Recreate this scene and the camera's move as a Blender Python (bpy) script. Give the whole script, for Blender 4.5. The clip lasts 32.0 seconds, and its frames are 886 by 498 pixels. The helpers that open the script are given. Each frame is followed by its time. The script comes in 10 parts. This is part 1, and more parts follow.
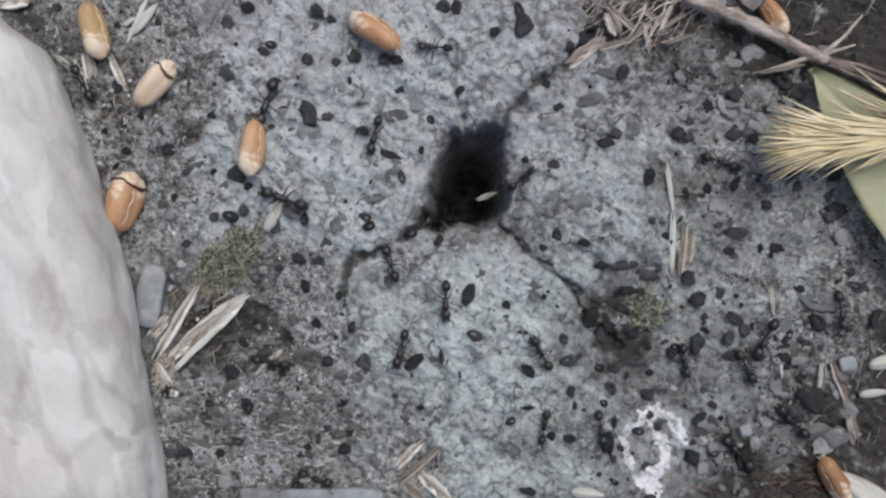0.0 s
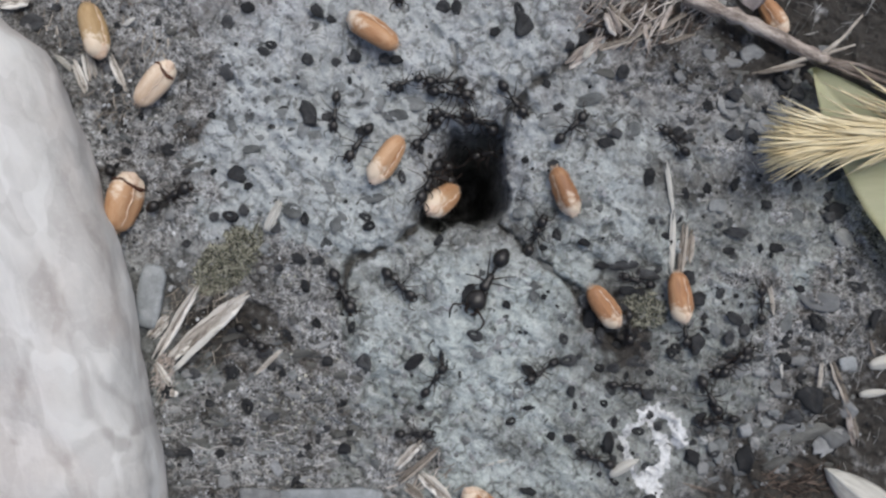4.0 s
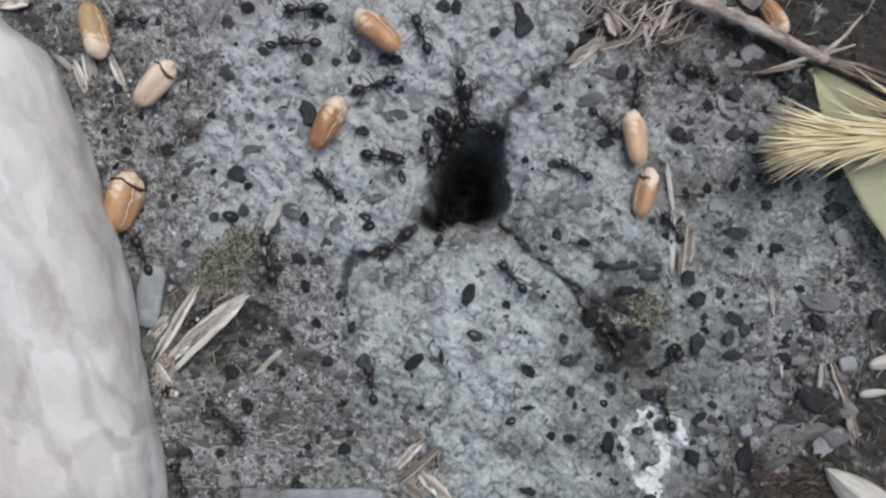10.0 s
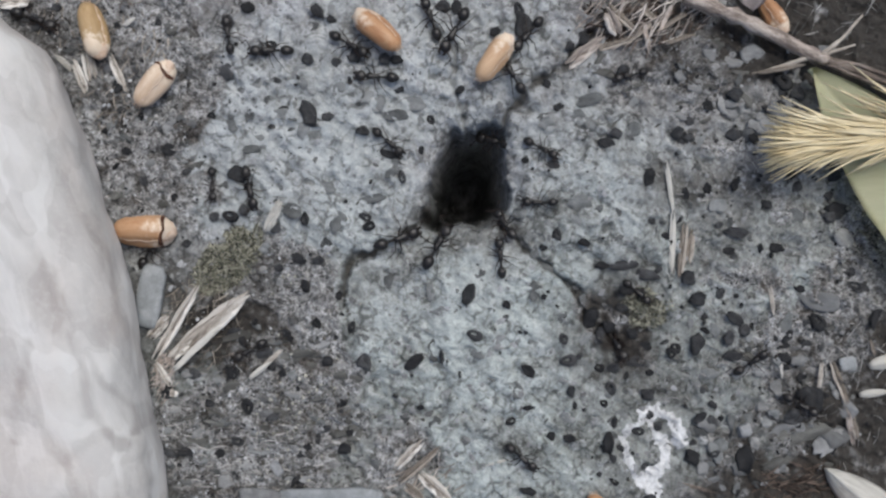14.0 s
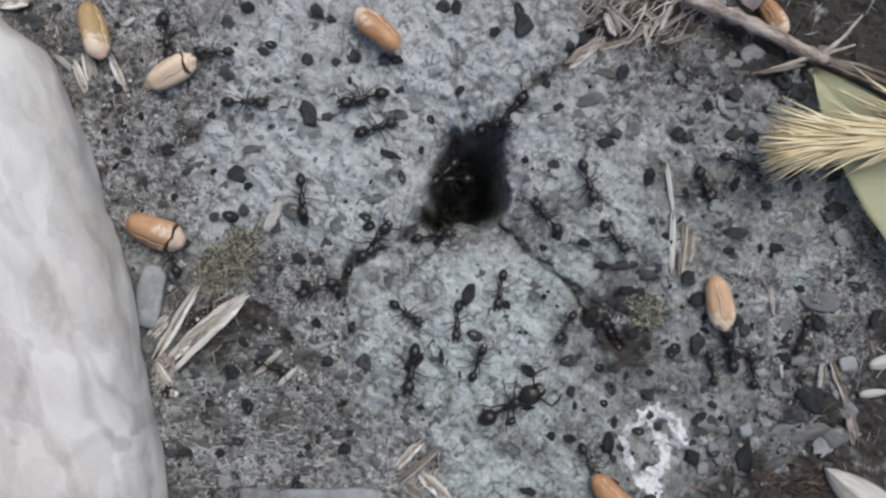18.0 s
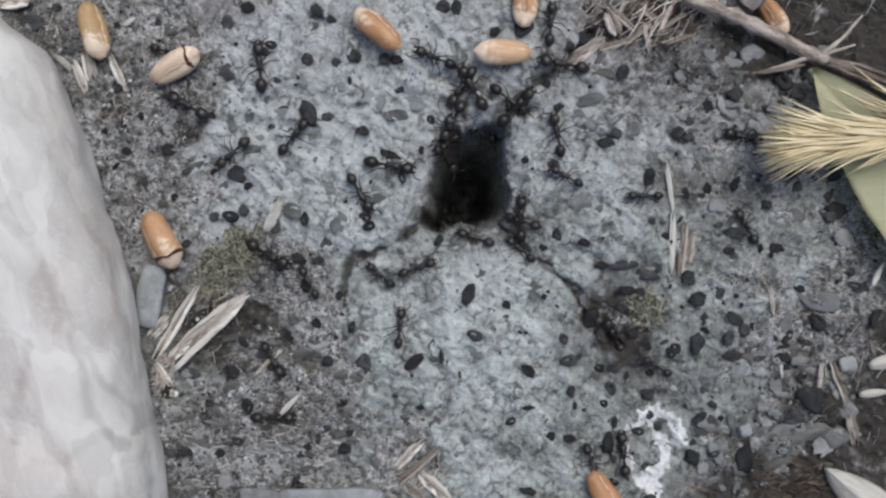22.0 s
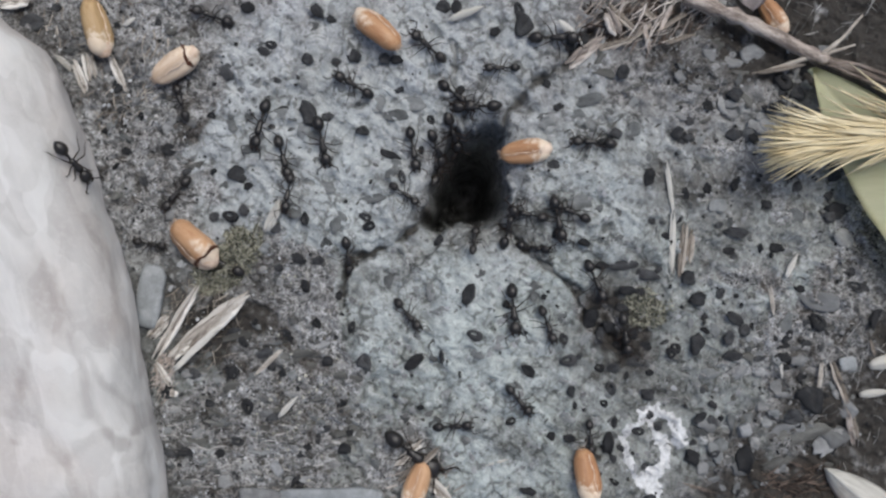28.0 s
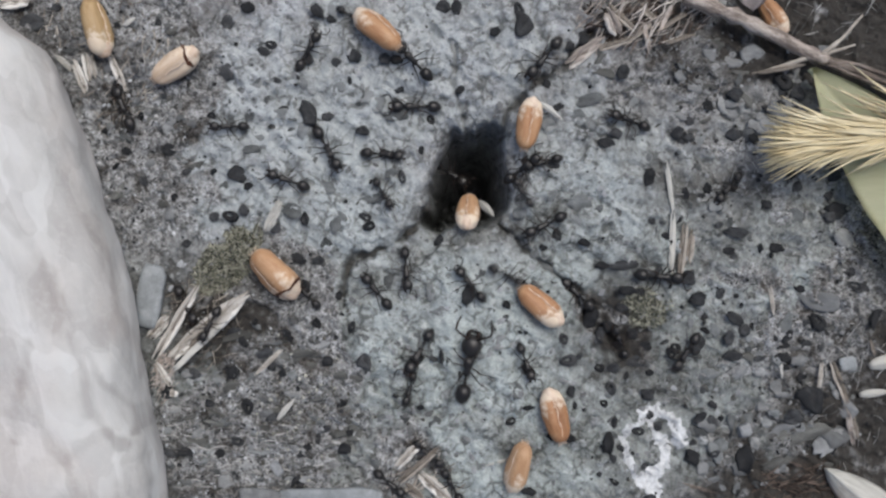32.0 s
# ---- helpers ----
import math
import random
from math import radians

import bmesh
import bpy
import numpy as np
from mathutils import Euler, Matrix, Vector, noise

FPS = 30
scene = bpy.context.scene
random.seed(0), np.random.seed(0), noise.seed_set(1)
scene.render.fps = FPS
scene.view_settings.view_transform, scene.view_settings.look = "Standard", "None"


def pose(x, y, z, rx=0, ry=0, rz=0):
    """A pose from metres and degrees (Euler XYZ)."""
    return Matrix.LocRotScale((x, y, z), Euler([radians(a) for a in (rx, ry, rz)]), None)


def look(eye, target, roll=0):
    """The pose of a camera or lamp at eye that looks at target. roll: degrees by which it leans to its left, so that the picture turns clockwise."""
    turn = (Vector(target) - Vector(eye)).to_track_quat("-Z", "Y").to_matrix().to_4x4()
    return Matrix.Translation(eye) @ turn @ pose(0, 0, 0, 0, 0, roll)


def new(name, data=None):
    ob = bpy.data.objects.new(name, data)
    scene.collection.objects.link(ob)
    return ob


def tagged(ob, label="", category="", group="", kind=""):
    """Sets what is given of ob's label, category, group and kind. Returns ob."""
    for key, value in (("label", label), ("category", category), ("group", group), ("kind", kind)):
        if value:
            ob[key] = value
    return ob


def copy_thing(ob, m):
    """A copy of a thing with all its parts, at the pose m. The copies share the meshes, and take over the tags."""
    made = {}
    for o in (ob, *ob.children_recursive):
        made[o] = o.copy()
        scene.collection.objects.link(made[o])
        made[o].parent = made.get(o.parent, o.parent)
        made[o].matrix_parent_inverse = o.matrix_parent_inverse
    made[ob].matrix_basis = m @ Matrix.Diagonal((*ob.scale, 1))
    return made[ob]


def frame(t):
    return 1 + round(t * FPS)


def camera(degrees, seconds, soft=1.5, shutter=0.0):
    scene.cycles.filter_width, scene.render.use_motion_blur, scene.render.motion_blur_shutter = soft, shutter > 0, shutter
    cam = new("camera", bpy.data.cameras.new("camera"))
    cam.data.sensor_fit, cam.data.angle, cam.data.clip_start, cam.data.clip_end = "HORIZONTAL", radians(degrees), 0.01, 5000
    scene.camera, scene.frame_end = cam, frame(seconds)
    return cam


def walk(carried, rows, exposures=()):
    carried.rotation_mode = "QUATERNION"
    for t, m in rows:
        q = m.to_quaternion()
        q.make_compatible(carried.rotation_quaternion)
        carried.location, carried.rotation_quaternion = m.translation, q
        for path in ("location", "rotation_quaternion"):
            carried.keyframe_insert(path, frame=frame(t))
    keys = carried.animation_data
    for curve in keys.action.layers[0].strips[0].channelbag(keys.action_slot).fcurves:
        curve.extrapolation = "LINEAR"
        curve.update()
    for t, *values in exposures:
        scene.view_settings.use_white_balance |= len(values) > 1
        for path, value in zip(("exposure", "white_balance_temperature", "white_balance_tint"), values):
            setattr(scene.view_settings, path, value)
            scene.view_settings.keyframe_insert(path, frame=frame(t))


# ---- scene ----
cam = camera(50, 32.0, soft=2.5, shutter=0.6)
walk(cam, [(0.0, pose(0, 0, 0.11)), (32.0, pose(0, 0, 0.11))], exposures=[(0.0, 0.0), (32.0, 0.0)])

# ---- light: bright open shade under a pale sky ----
world = bpy.data.worlds.new("sky")
scene.world = world
world.use_nodes = True
sky = world.node_tree.nodes.new("ShaderNodeTexSky")
sky.sky_type, sky.sun_disc = "NISHITA", False
sky.sun_elevation, sky.sun_rotation = radians(65), radians(32)
sky.dust_density, sky.air_density = 4.0, 1.0
world.node_tree.links.new(sky.outputs["Color"], world.node_tree.nodes["Background"].inputs["Color"])
world.node_tree.nodes["Background"].inputs["Strength"].default_value = 0.14
sun = new("sun", bpy.data.lights.new("sun", "SUN"))
sun.data.energy, sun.data.angle, sun.data.color = 2.0, radians(32), (0.95, 0.985, 0.97)
sun.matrix_world = look((0.25, 0.4, 1.0), (0, 0, 0))

MM = 0.001


# ---- materials ----
def link(tree, a, b):
    tree.links.new(a, b)


def ramp(tree, fac, stops):
    node = tree.nodes.new("ShaderNodeValToRGB")
    node.color_ramp.elements.remove(node.color_ramp.elements[1])
    for i, (at, colour) in enumerate(stops):
        e = node.color_ramp.elements[0] if i == 0 else node.color_ramp.elements.new(at)
        e.position, e.color = at, (*colour, 1)
    link(tree, fac, node.inputs["Fac"])
    return node.outputs["Color"]


def noise_node(tree, coords, scale, detail=6.0, rough=0.6, twist=0.0):
    node = tree.nodes.new("ShaderNodeTexNoise")
    node.inputs["Scale"].default_value, node.inputs["Detail"].default_value = scale, detail
    node.inputs["Roughness"].default_value, node.inputs["Distortion"].default_value = rough, twist
    if coords:
        link(tree, coords, node.inputs["Vector"])
    return node.outputs["Fac"]


def arith(tree, kind, a, b):
    node = tree.nodes.new("ShaderNodeMath")
    node.operation = kind
    for slot, v in zip(node.inputs, (a, b)):
        if isinstance(v, (int, float)):
            slot.default_value = v
        else:
            link(tree, v, slot)
    return node.outputs[0]


def blend(tree, fac, a, b, kind="MIX"):
    node = tree.nodes.new("ShaderNodeMix")
    node.data_type, node.blend_type = "RGBA", kind
    for slot, v in zip((node.inputs[0], node.inputs[6], node.inputs[7]), (fac, a, b)):
        if isinstance(v, (int, float)):
            slot.default_value = v
        elif isinstance(v, tuple):
            slot.default_value = (*v, 1)
        else:
            link(tree, v, slot)
    return node.outputs[2]


def surface(name, stops, size, rough=0.8, bump=0.4, depth=0.12, stretch=(1, 1, 1), spec=0.3, vary=0.25, islands=False, streak=0.0, sheer=0.0):
    """Mottled natural surface: size of the mottling and depth of the relief in mm."""
    m = bpy.data.materials.new(name)
    m.use_nodes = True
    tree = m.node_tree
    out = tree.nodes["Principled BSDF"]
    where, info = tree.nodes.new("ShaderNodeTexCoord"), tree.nodes.new("ShaderNodeObjectInfo")
    rand = info.outputs["Random"]
    if islands:
        rand = tree.nodes.new("ShaderNodeNewGeometry").outputs["Random Per Island"]
    shift = tree.nodes.new("ShaderNodeMapping")
    shift.inputs["Scale"].default_value = stretch
    off = tree.nodes.new("ShaderNodeCombineXYZ")
    link(tree, arith(tree, "MULTIPLY", rand, 0.7), off.inputs[0])
    link(tree, arith(tree, "MULTIPLY", rand, 0.3), off.inputs[1])
    link(tree, off.outputs[0], shift.inputs["Location"])
    link(tree, where.outputs["Object"], shift.inputs["Vector"])
    coarse = noise_node(tree, shift.outputs[0], 1000 / size, 5, 0.62, 0.3)
    fine = noise_node(tree, shift.outputs[0], 6500 / size, 4, 0.65)
    mixed = arith(tree, "ADD", arith(tree, "MULTIPLY", coarse, 0.72), arith(tree, "MULTIPLY", fine, 0.28))
    if vary:
        mixed = arith(tree, "ADD", mixed, arith(tree, "MULTIPLY", arith(tree, "SUBTRACT", rand, 0.5), vary))
    link(tree, ramp(tree, mixed, stops), out.inputs["Base Color"])
    out.inputs["Specular IOR Level"].default_value = spec
    link(tree, arith(tree, "ADD", arith(tree, "MULTIPLY", fine, 0.25), rough - 0.12), out.inputs["Roughness"])
    bump_node = tree.nodes.new("ShaderNodeBump")
    bump_node.inputs["Strength"].default_value, bump_node.inputs["Distance"].default_value = bump, depth * MM
    link(tree, mixed, bump_node.inputs["Height"])
    link(tree, bump_node.outputs[0], out.inputs["Normal"])
    if sheer:
        out.inputs["Transmission Weight"].default_value = sheer
    return m


def clay_and_litter():
    """Cracked pale clay that passes into crumbly brown litter."""
    m = bpy.data.materials.new("clay_ground")
    m.use_nodes = True
    tree = m.node_tree
    out = tree.nodes["Principled BSDF"]
    at = tree.nodes.new("ShaderNodeTexCoord").outputs["Object"]
    soil = tree.nodes.new("ShaderNodeAttribute")
    soil.attribute_name = "litter"
    earth_shade = tree.nodes.new("ShaderNodeAttribute")
    earth_shade.attribute_name = "earth_shade"
    big, mid = noise_node(tree, at, 75, 6, 0.6, 0.4), noise_node(tree, at, 330, 6, 0.68, 0.5)
    fine, dust = noise_node(tree, at, 1500, 4, 0.7), noise_node(tree, at, 4200, 2, 0.6)
    pale = ramp(tree, arith(tree, "ADD", arith(tree, "MULTIPLY", mid, 0.45), arith(tree, "ADD", arith(tree, "MULTIPLY", fine, 0.35), arith(tree, "MULTIPLY", dust, 0.2))),
                ((0.35, (0.06, 0.06, 0.06)), (0.42, (0.18, 0.183, 0.184)), (0.49, (0.285, 0.293, 0.296)), (0.57, (0.35, 0.362, 0.366)), (0.66, (0.45, 0.467, 0.472))))
    stain = ramp(tree, arith(tree, "ADD", arith(tree, "MULTIPLY", big, 0.7), arith(tree, "MULTIPLY", mid, 0.3)),
                 ((0.38, (0.55, 0.53, 0.51)), (0.47, (0.86, 0.855, 0.845)), (0.54, (1.0, 1.0, 1.0))))
    pale = blend(tree, 1.0, pale, stain, "MULTIPLY")
    dry = tree.nodes.new("ShaderNodeAttribute")
    dry.attribute_name = "bleach"
    pale = blend(tree, 1.0, pale, ramp(tree, dry.outputs["Fac"], ((0.0, (0.78, 0.772, 0.76)), (0.5, (1.14, 1.175, 1.175)), (1.0, (1.24, 1.30, 1.315)))), "MULTIPLY")
    warm = tree.nodes.new("ShaderNodeAttribute")
    warm.attribute_name = "ochre"
    pale = blend(tree, 1.0, pale, ramp(tree, warm.outputs["Fac"], ((0.0, (0.975, 1.003, 0.972)), (1.0, (1.035, 0.991, 1.008)))), "MULTIPLY")
    # a smooth dried skin on the palest plates
    pale = blend(tree, ramp(tree, dry.outputs["Fac"], ((0.6, (0, 0, 0)), (0.9, (0.55, 0.55, 0.55)))), pale, (0.372, 0.397, 0.395))
    # hair cracks round crumbs of clay, and pale dry flecks
    bent = tree.nodes.new("ShaderNodeMix")
    bent.data_type, bent.inputs[0].default_value = "VECTOR", 0.0016
    shove = tree.nodes.new("ShaderNodeTexNoise")
    shove.inputs["Scale"].default_value, shove.inputs["Detail"].default_value = 520, 3
    link(tree, at, shove.inputs["Vector"])
    link(tree, at, bent.inputs[4])
    link(tree, shove.outputs["Color"], bent.inputs[5])
    crumb = tree.nodes.new("ShaderNodeTexVoronoi")
    crumb.feature = "DISTANCE_TO_EDGE"
    crumb.inputs["Scale"].default_value = 640
    link(tree, bent.outputs[1], crumb.inputs["Vector"])
    hair = ramp(tree, arith(tree, "ADD", crumb.outputs["Distance"], arith(tree, "MULTIPLY", arith(tree, "SUBTRACT", noise_node(tree, at, 420, 3, 0.6), 0.42), 0.9)), ((0.0, (0.42, 0.415, 0.405)), (0.09, (0.82, 0.817, 0.81)), (0.18, (1, 1, 1))))
    pale = blend(tree, 1.0, pale, hair, "MULTIPLY")
    fleck = ramp(tree, noise_node(tree, at, 1150, 3, 0.6, 0.4), ((0.56, (0, 0, 0)), (0.66, (0.45, 0.45, 0.45))))
    pale = blend(tree, fleck, pale, (0.50, 0.515, 0.518))
    brown = ramp(tree, arith(tree, "ADD", arith(tree, "MULTIPLY", fine, 0.55), arith(tree, "MULTIPLY", dust, 0.45)),
                 ((0.37, (0.024, 0.023, 0.0225)), (0.45, (0.125, 0.122, 0.119)), (0.52, (0.272, 0.27, 0.268)), (0.63, (0.39, 0.39, 0.39))))
    patch = ramp(tree, noise_node(tree, at, 260, 5, 0.62, 0.8), ((0.38, (0.34, 0.31, 0.285)), (0.47, (0.92, 0.915, 0.91)), (0.58, (1.25, 1.26, 1.27))))
    brown = blend(tree, 1.0, brown, patch, "MULTIPLY")
    part_of = ramp(tree, arith(tree, "ADD", soil.outputs["Fac"], arith(tree, "MULTIPLY", arith(tree, "SUBTRACT", fine, 0.5), 0.5)), ((0.28, (0, 0, 0)), (0.72, (1, 1, 1))))
    both = blend(tree, part_of, pale, brown)
    specks = noise_node(tree, at, 900, 2, 0.5)
    both = blend(tree, ramp(tree, specks, ((0.63, (0, 0, 0)), (0.69, (0.5, 0.5, 0.5)))), both, (0.045, 0.042, 0.04))
    # dark earth colour; the mask also holds painted twig shade and crack lines
    both = blend(tree, earth_shade.outputs["Fac"], both, (0.036, 0.032, 0.028))
    link(tree, both, out.inputs["Base Color"])
    out.inputs["Roughness"].default_value, out.inputs["Specular IOR Level"].default_value = 0.92, 0.2
    bump_node = tree.nodes.new("ShaderNodeBump")
    bump_node.inputs["Strength"].default_value, bump_node.inputs["Distance"].default_value = 1.0, 0.6 * MM
    link(tree, arith(tree, "ADD", arith(tree, "MULTIPLY", fine, 0.6), arith(tree, "ADD", arith(tree, "MULTIPLY", mid, 0.8), arith(tree, "ADD", arith(tree, "MULTIPLY", dust, 0.25), arith(tree, "MULTIPLY", crumb.outputs["Distance"], 0.35)))), bump_node.inputs["Height"])
    link(tree, bump_node.outputs[0], out.inputs["Normal"])
    return m


def pale_stone():
    m = bpy.data.materials.new("pale_stone")
    m.use_nodes = True
    tree = m.node_tree
    out = tree.nodes["Principled BSDF"]
    where = tree.nodes.new("ShaderNodeTexCoord")
    lean = tree.nodes.new("ShaderNodeMapping")
    lean.vector_type = "TEXTURE"
    lean.inputs["Rotation"].default_value = (0, 0, radians(20))
    lean.inputs["Scale"].default_value = (1.0, 2.1, 1.0)
    link(tree, where.outputs["Object"], lean.inputs["Vector"])
    big = noise_node(tree, lean.outputs[0], 120, 4, 0.55, 0.2)
    mid = noise_node(tree, lean.outputs[0], 300, 5, 0.6, 0.2)
    fine = noise_node(tree, where.outputs["Object"], 1600, 4, 0.6)
    base = ramp(tree, arith(tree, "ADD", arith(tree, "MULTIPLY", big, 0.5), arith(tree, "MULTIPLY", mid, 0.5)),
                ((0.34, (0.405, 0.397, 0.39)), (0.43, (0.455, 0.448, 0.44)), (0.50, (0.488, 0.482, 0.475)), (0.66, (0.507, 0.503, 0.496))))
    warped = tree.nodes.new("ShaderNodeMix")
    warped.data_type, warped.inputs[0].default_value = "VECTOR", 0.006
    link(tree, lean.outputs[0], warped.inputs[4])
    wander = tree.nodes.new("ShaderNodeTexNoise")
    wander.inputs["Scale"].default_value, wander.inputs["Detail"].default_value = 200, 2
    link(tree, lean.outputs[0], wander.inputs["Vector"])
    link(tree, wander.outputs["Color"], warped.inputs[5])
    cells, small = tree.nodes.new("ShaderNodeTexVoronoi"), tree.nodes.new("ShaderNodeTexVoronoi")
    for node, scale in ((cells, 210), (small, 460)):
        node.feature = "SMOOTH_F1"
        node.inputs["Scale"].default_value, node.inputs["Smoothness"].default_value = scale, 0.12
        link(tree, warped.outputs[1], node.inputs["Vector"])
    for node, tones in ((cells, ((0.2, (0.89, 0.88, 0.872)), (0.48, (0.975, 0.97, 0.962)), (0.8, (1.02, 1.02, 1.015)))), (small, ((0.2, (0.91, 0.90, 0.893)), (0.5, (0.985, 0.982, 0.976)), (0.8, (1.03, 1.03, 1.025))))):
        tone = tree.nodes.new("ShaderNodeSeparateColor")
        link(tree, node.outputs["Color"], tone.inputs[0])
        base = blend(tree, 1.0, base, ramp(tree, tone.outputs[0], tones), "MULTIPLY")
    # darker streaks put the shade of shallow hollows into the colour
    hollow = noise_node(tree, warped.outputs[1], 190, 2, 0.5, 0.3)
    base = blend(tree, 1.0, base, ramp(tree, hollow, ((0.35, (0.84, 0.828, 0.82)), (0.41, (0.93, 0.922, 0.915)), (0.47, (1.0, 1.0, 1.0)))), "MULTIPLY")
    rosy = ramp(tree, noise_node(tree, lean.outputs[0], 110, 3, 0.5, 0.6), ((0.5, (1, 1, 1)), (0.66, (1.0, 0.962, 0.945))))
    base = blend(tree, 1.0, base, rosy, "MULTIPLY")
    base = blend(tree, ramp(tree, fine, ((0.3, (0.3, 0.3, 0.3)), (0.5, (0, 0, 0)))), base, (0.5, 0.48, 0.46))
    # groove shading put into the colour; the surface has no dent there
    groove_shade = tree.nodes.new("ShaderNodeAttribute")
    groove_shade.attribute_name = "groove_shade"
    base = blend(tree, 1.0, base, ramp(tree, groove_shade.outputs["Fac"], ((0.0, (1, 1, 1)), (1.0, (0.72, 0.705, 0.70)))), "MULTIPLY")
    link(tree, base, out.inputs["Base Color"])
    out.inputs["Roughness"].default_value, out.inputs["Specular IOR Level"].default_value = 0.75, 0.3
    bump_node = tree.nodes.new("ShaderNodeBump")
    bump_node.inputs["Strength"].default_value, bump_node.inputs["Distance"].default_value = 0.5, 0.5 * MM
    link(tree, arith(tree, "SUBTRACT", arith(tree, "ADD", mid, arith(tree, "MULTIPLY", fine, 0.2)), arith(tree, "MULTIPLY", cells.outputs["Distance"], 0.7)), bump_node.inputs["Height"])
    link(tree, bump_node.outputs[0], out.inputs["Normal"])
    return m


def wheat_skin(name, stops):
    """Papery wheat bran: streaked along the grain, bleached towards the germ."""
    m = surface(name, stops, 2.2, 0.5, 0.45, 0.16, (0.35, 1.8, 1.8), 0.35, 0.3)
    tree = m.node_tree
    out = tree.nodes["Principled BSDF"]
    tan = out.inputs["Base Color"].links[0].from_socket
    at = tree.nodes.new("ShaderNodeTexCoord").outputs["Object"]
    axes = tree.nodes.new("ShaderNodeSeparateXYZ")
    link(tree, at, axes.inputs[0])
    ragged = arith(tree, "ADD", axes.outputs[0], arith(tree, "MULTIPLY", arith(tree, "SUBTRACT", noise_node(tree, at, 800, 5, 0.65), 0.5), 0.0075))
    pale = ramp(tree, arith(tree, "MULTIPLY", ragged, 200), ((0.14, (0, 0, 0)), (0.40, (0.9, 0.9, 0.9))))
    tan = blend(tree, pale, tan, (0.64, 0.535, 0.42))
    scuff = ramp(tree, noise_node(tree, at, 420, 5, 0.65, 0.6), ((0.54, (0, 0, 0)), (0.68, (0.35, 0.35, 0.35))))
    link(tree, blend(tree, scuff, tan, (0.51, 0.36, 0.225)), out.inputs["Base Color"])
    return m


M_GROUND, M_STONE = clay_and_litter(), pale_stone()
M_GRAIN = wheat_skin("wheat_skin", ((0.3, (0.21, 0.095, 0.042)), (0.5, (0.345, 0.178, 0.088)), (0.7, (0.45, 0.275, 0.155))))
M_OLIVE_GRAIN = wheat_skin("olive_wheat_skin", ((0.3, (0.17, 0.10, 0.042)), (0.5, (0.29, 0.185, 0.085)), (0.7, (0.40, 0.275, 0.145))))
M_TAN_GRAIN = wheat_skin("tan_wheat_skin", ((0.3, (0.26, 0.135, 0.065)), (0.5, (0.40, 0.235, 0.13)), (0.7, (0.50, 0.34, 0.215))))
M_TIP = surface("wheat_germ", ((0.3, (0.40, 0.26, 0.17)), (0.45, (0.55, 0.41, 0.31)), (0.7, (0.70, 0.58, 0.47))), 0.8, 0.7, 0.4, 0.1, vary=0.15)
M_PALE_GRAIN = wheat_skin("bleached_wheat_skin", ((0.3, (0.50, 0.36, 0.25)), (0.5, (0.61, 0.49, 0.38)), (0.7, (0.68, 0.58, 0.49))))
M_BAND = surface("dark_wheat_skin", ((0.3, (0.035, 0.012, 0.007)), (0.6, (0.075, 0.028, 0.015)), (0.8, (0.14, 0.058, 0.032))), 1.0, 0.55, 0.3, 0.1)
M_ANT = surface("black_chitin", ((0.3, (0.007, 0.006, 0.006)), (0.6, (0.014, 0.012, 0.011)), (0.8, (0.028, 0.023, 0.02))), 0.9, 0.38, 0.25, 0.05, spec=0.4, vary=0.2)
M_LEG = surface("dark_brown_chitin", ((0.3, (0.010, 0.007, 0.006)), (0.6, (0.022, 0.014, 0.011)), (0.8, (0.04, 0.024, 0.018))), 0.6, 0.55, 0.2, 0.03, spec=0.25)
M_SEED = surface("black_seed_coat", ((0.25, (0.006, 0.006, 0.007)), (0.5, (0.016, 0.0165, 0.018)), (0.75, (0.06, 0.061, 0.064))), 0.6, 0.75, 1.0, 0.35, spec=0.35, vary=0.35)
M_FLAKE = surface("grey_chaff", ((0.25, (0.045, 0.047, 0.047)), (0.5, (0.12, 0.125, 0.125)), (0.75, (0.22, 0.228, 0.23))), 0.9, 0.85, 0.5, 0.12, vary=0.4)
M_DULL_BARK = surface("dull_bark", ((0.25, (0.035, 0.034, 0.031)), (0.5, (0.085, 0.084, 0.078)), (0.75, (0.17, 0.17, 0.16))), 1.6, 0.9, 0.9, 0.3, (0.4, 1.5, 1.5), vary=0.2)
M_PEBBLE = surface("grey_pebble", ((0.25, (0.075, 0.076, 0.077)), (0.5, (0.155, 0.157, 0.158)), (0.75, (0.29, 0.292, 0.29))), 1.2, 0.85, 0.4, 0.12, vary=0.3)
M_WOOD = surface("weathered_wood", ((0.24, (0.08, 0.062, 0.05)), (0.33, (0.30, 0.27, 0.235)), (0.42, (0.47, 0.44, 0.40)), (0.72, (0.64, 0.615, 0.575))), 2.2, 0.8, 0.8, 0.25, (0.12, 2.2, 2.2), vary=0.5, islands=True)
M_STRAW = surface("old_straw", ((0.25, (0.075, 0.06, 0.048)), (0.5, (0.25, 0.217, 0.182)), (0.75, (0.47, 0.425, 0.37))), 1.2, 0.75, 0.5, 0.12, (0.15, 2.0, 2.0), vary=0.4, islands=True)
M_PALE_STRAW = surface("pale_straw", ((0.25, (0.14, 0.115, 0.10)), (0.5, (0.36, 0.315, 0.28)), (0.75, (0.58, 0.535, 0.49))), 1.2, 0.75, 0.5, 0.12, (0.15, 2.0, 2.0), vary=0.5, islands=True)
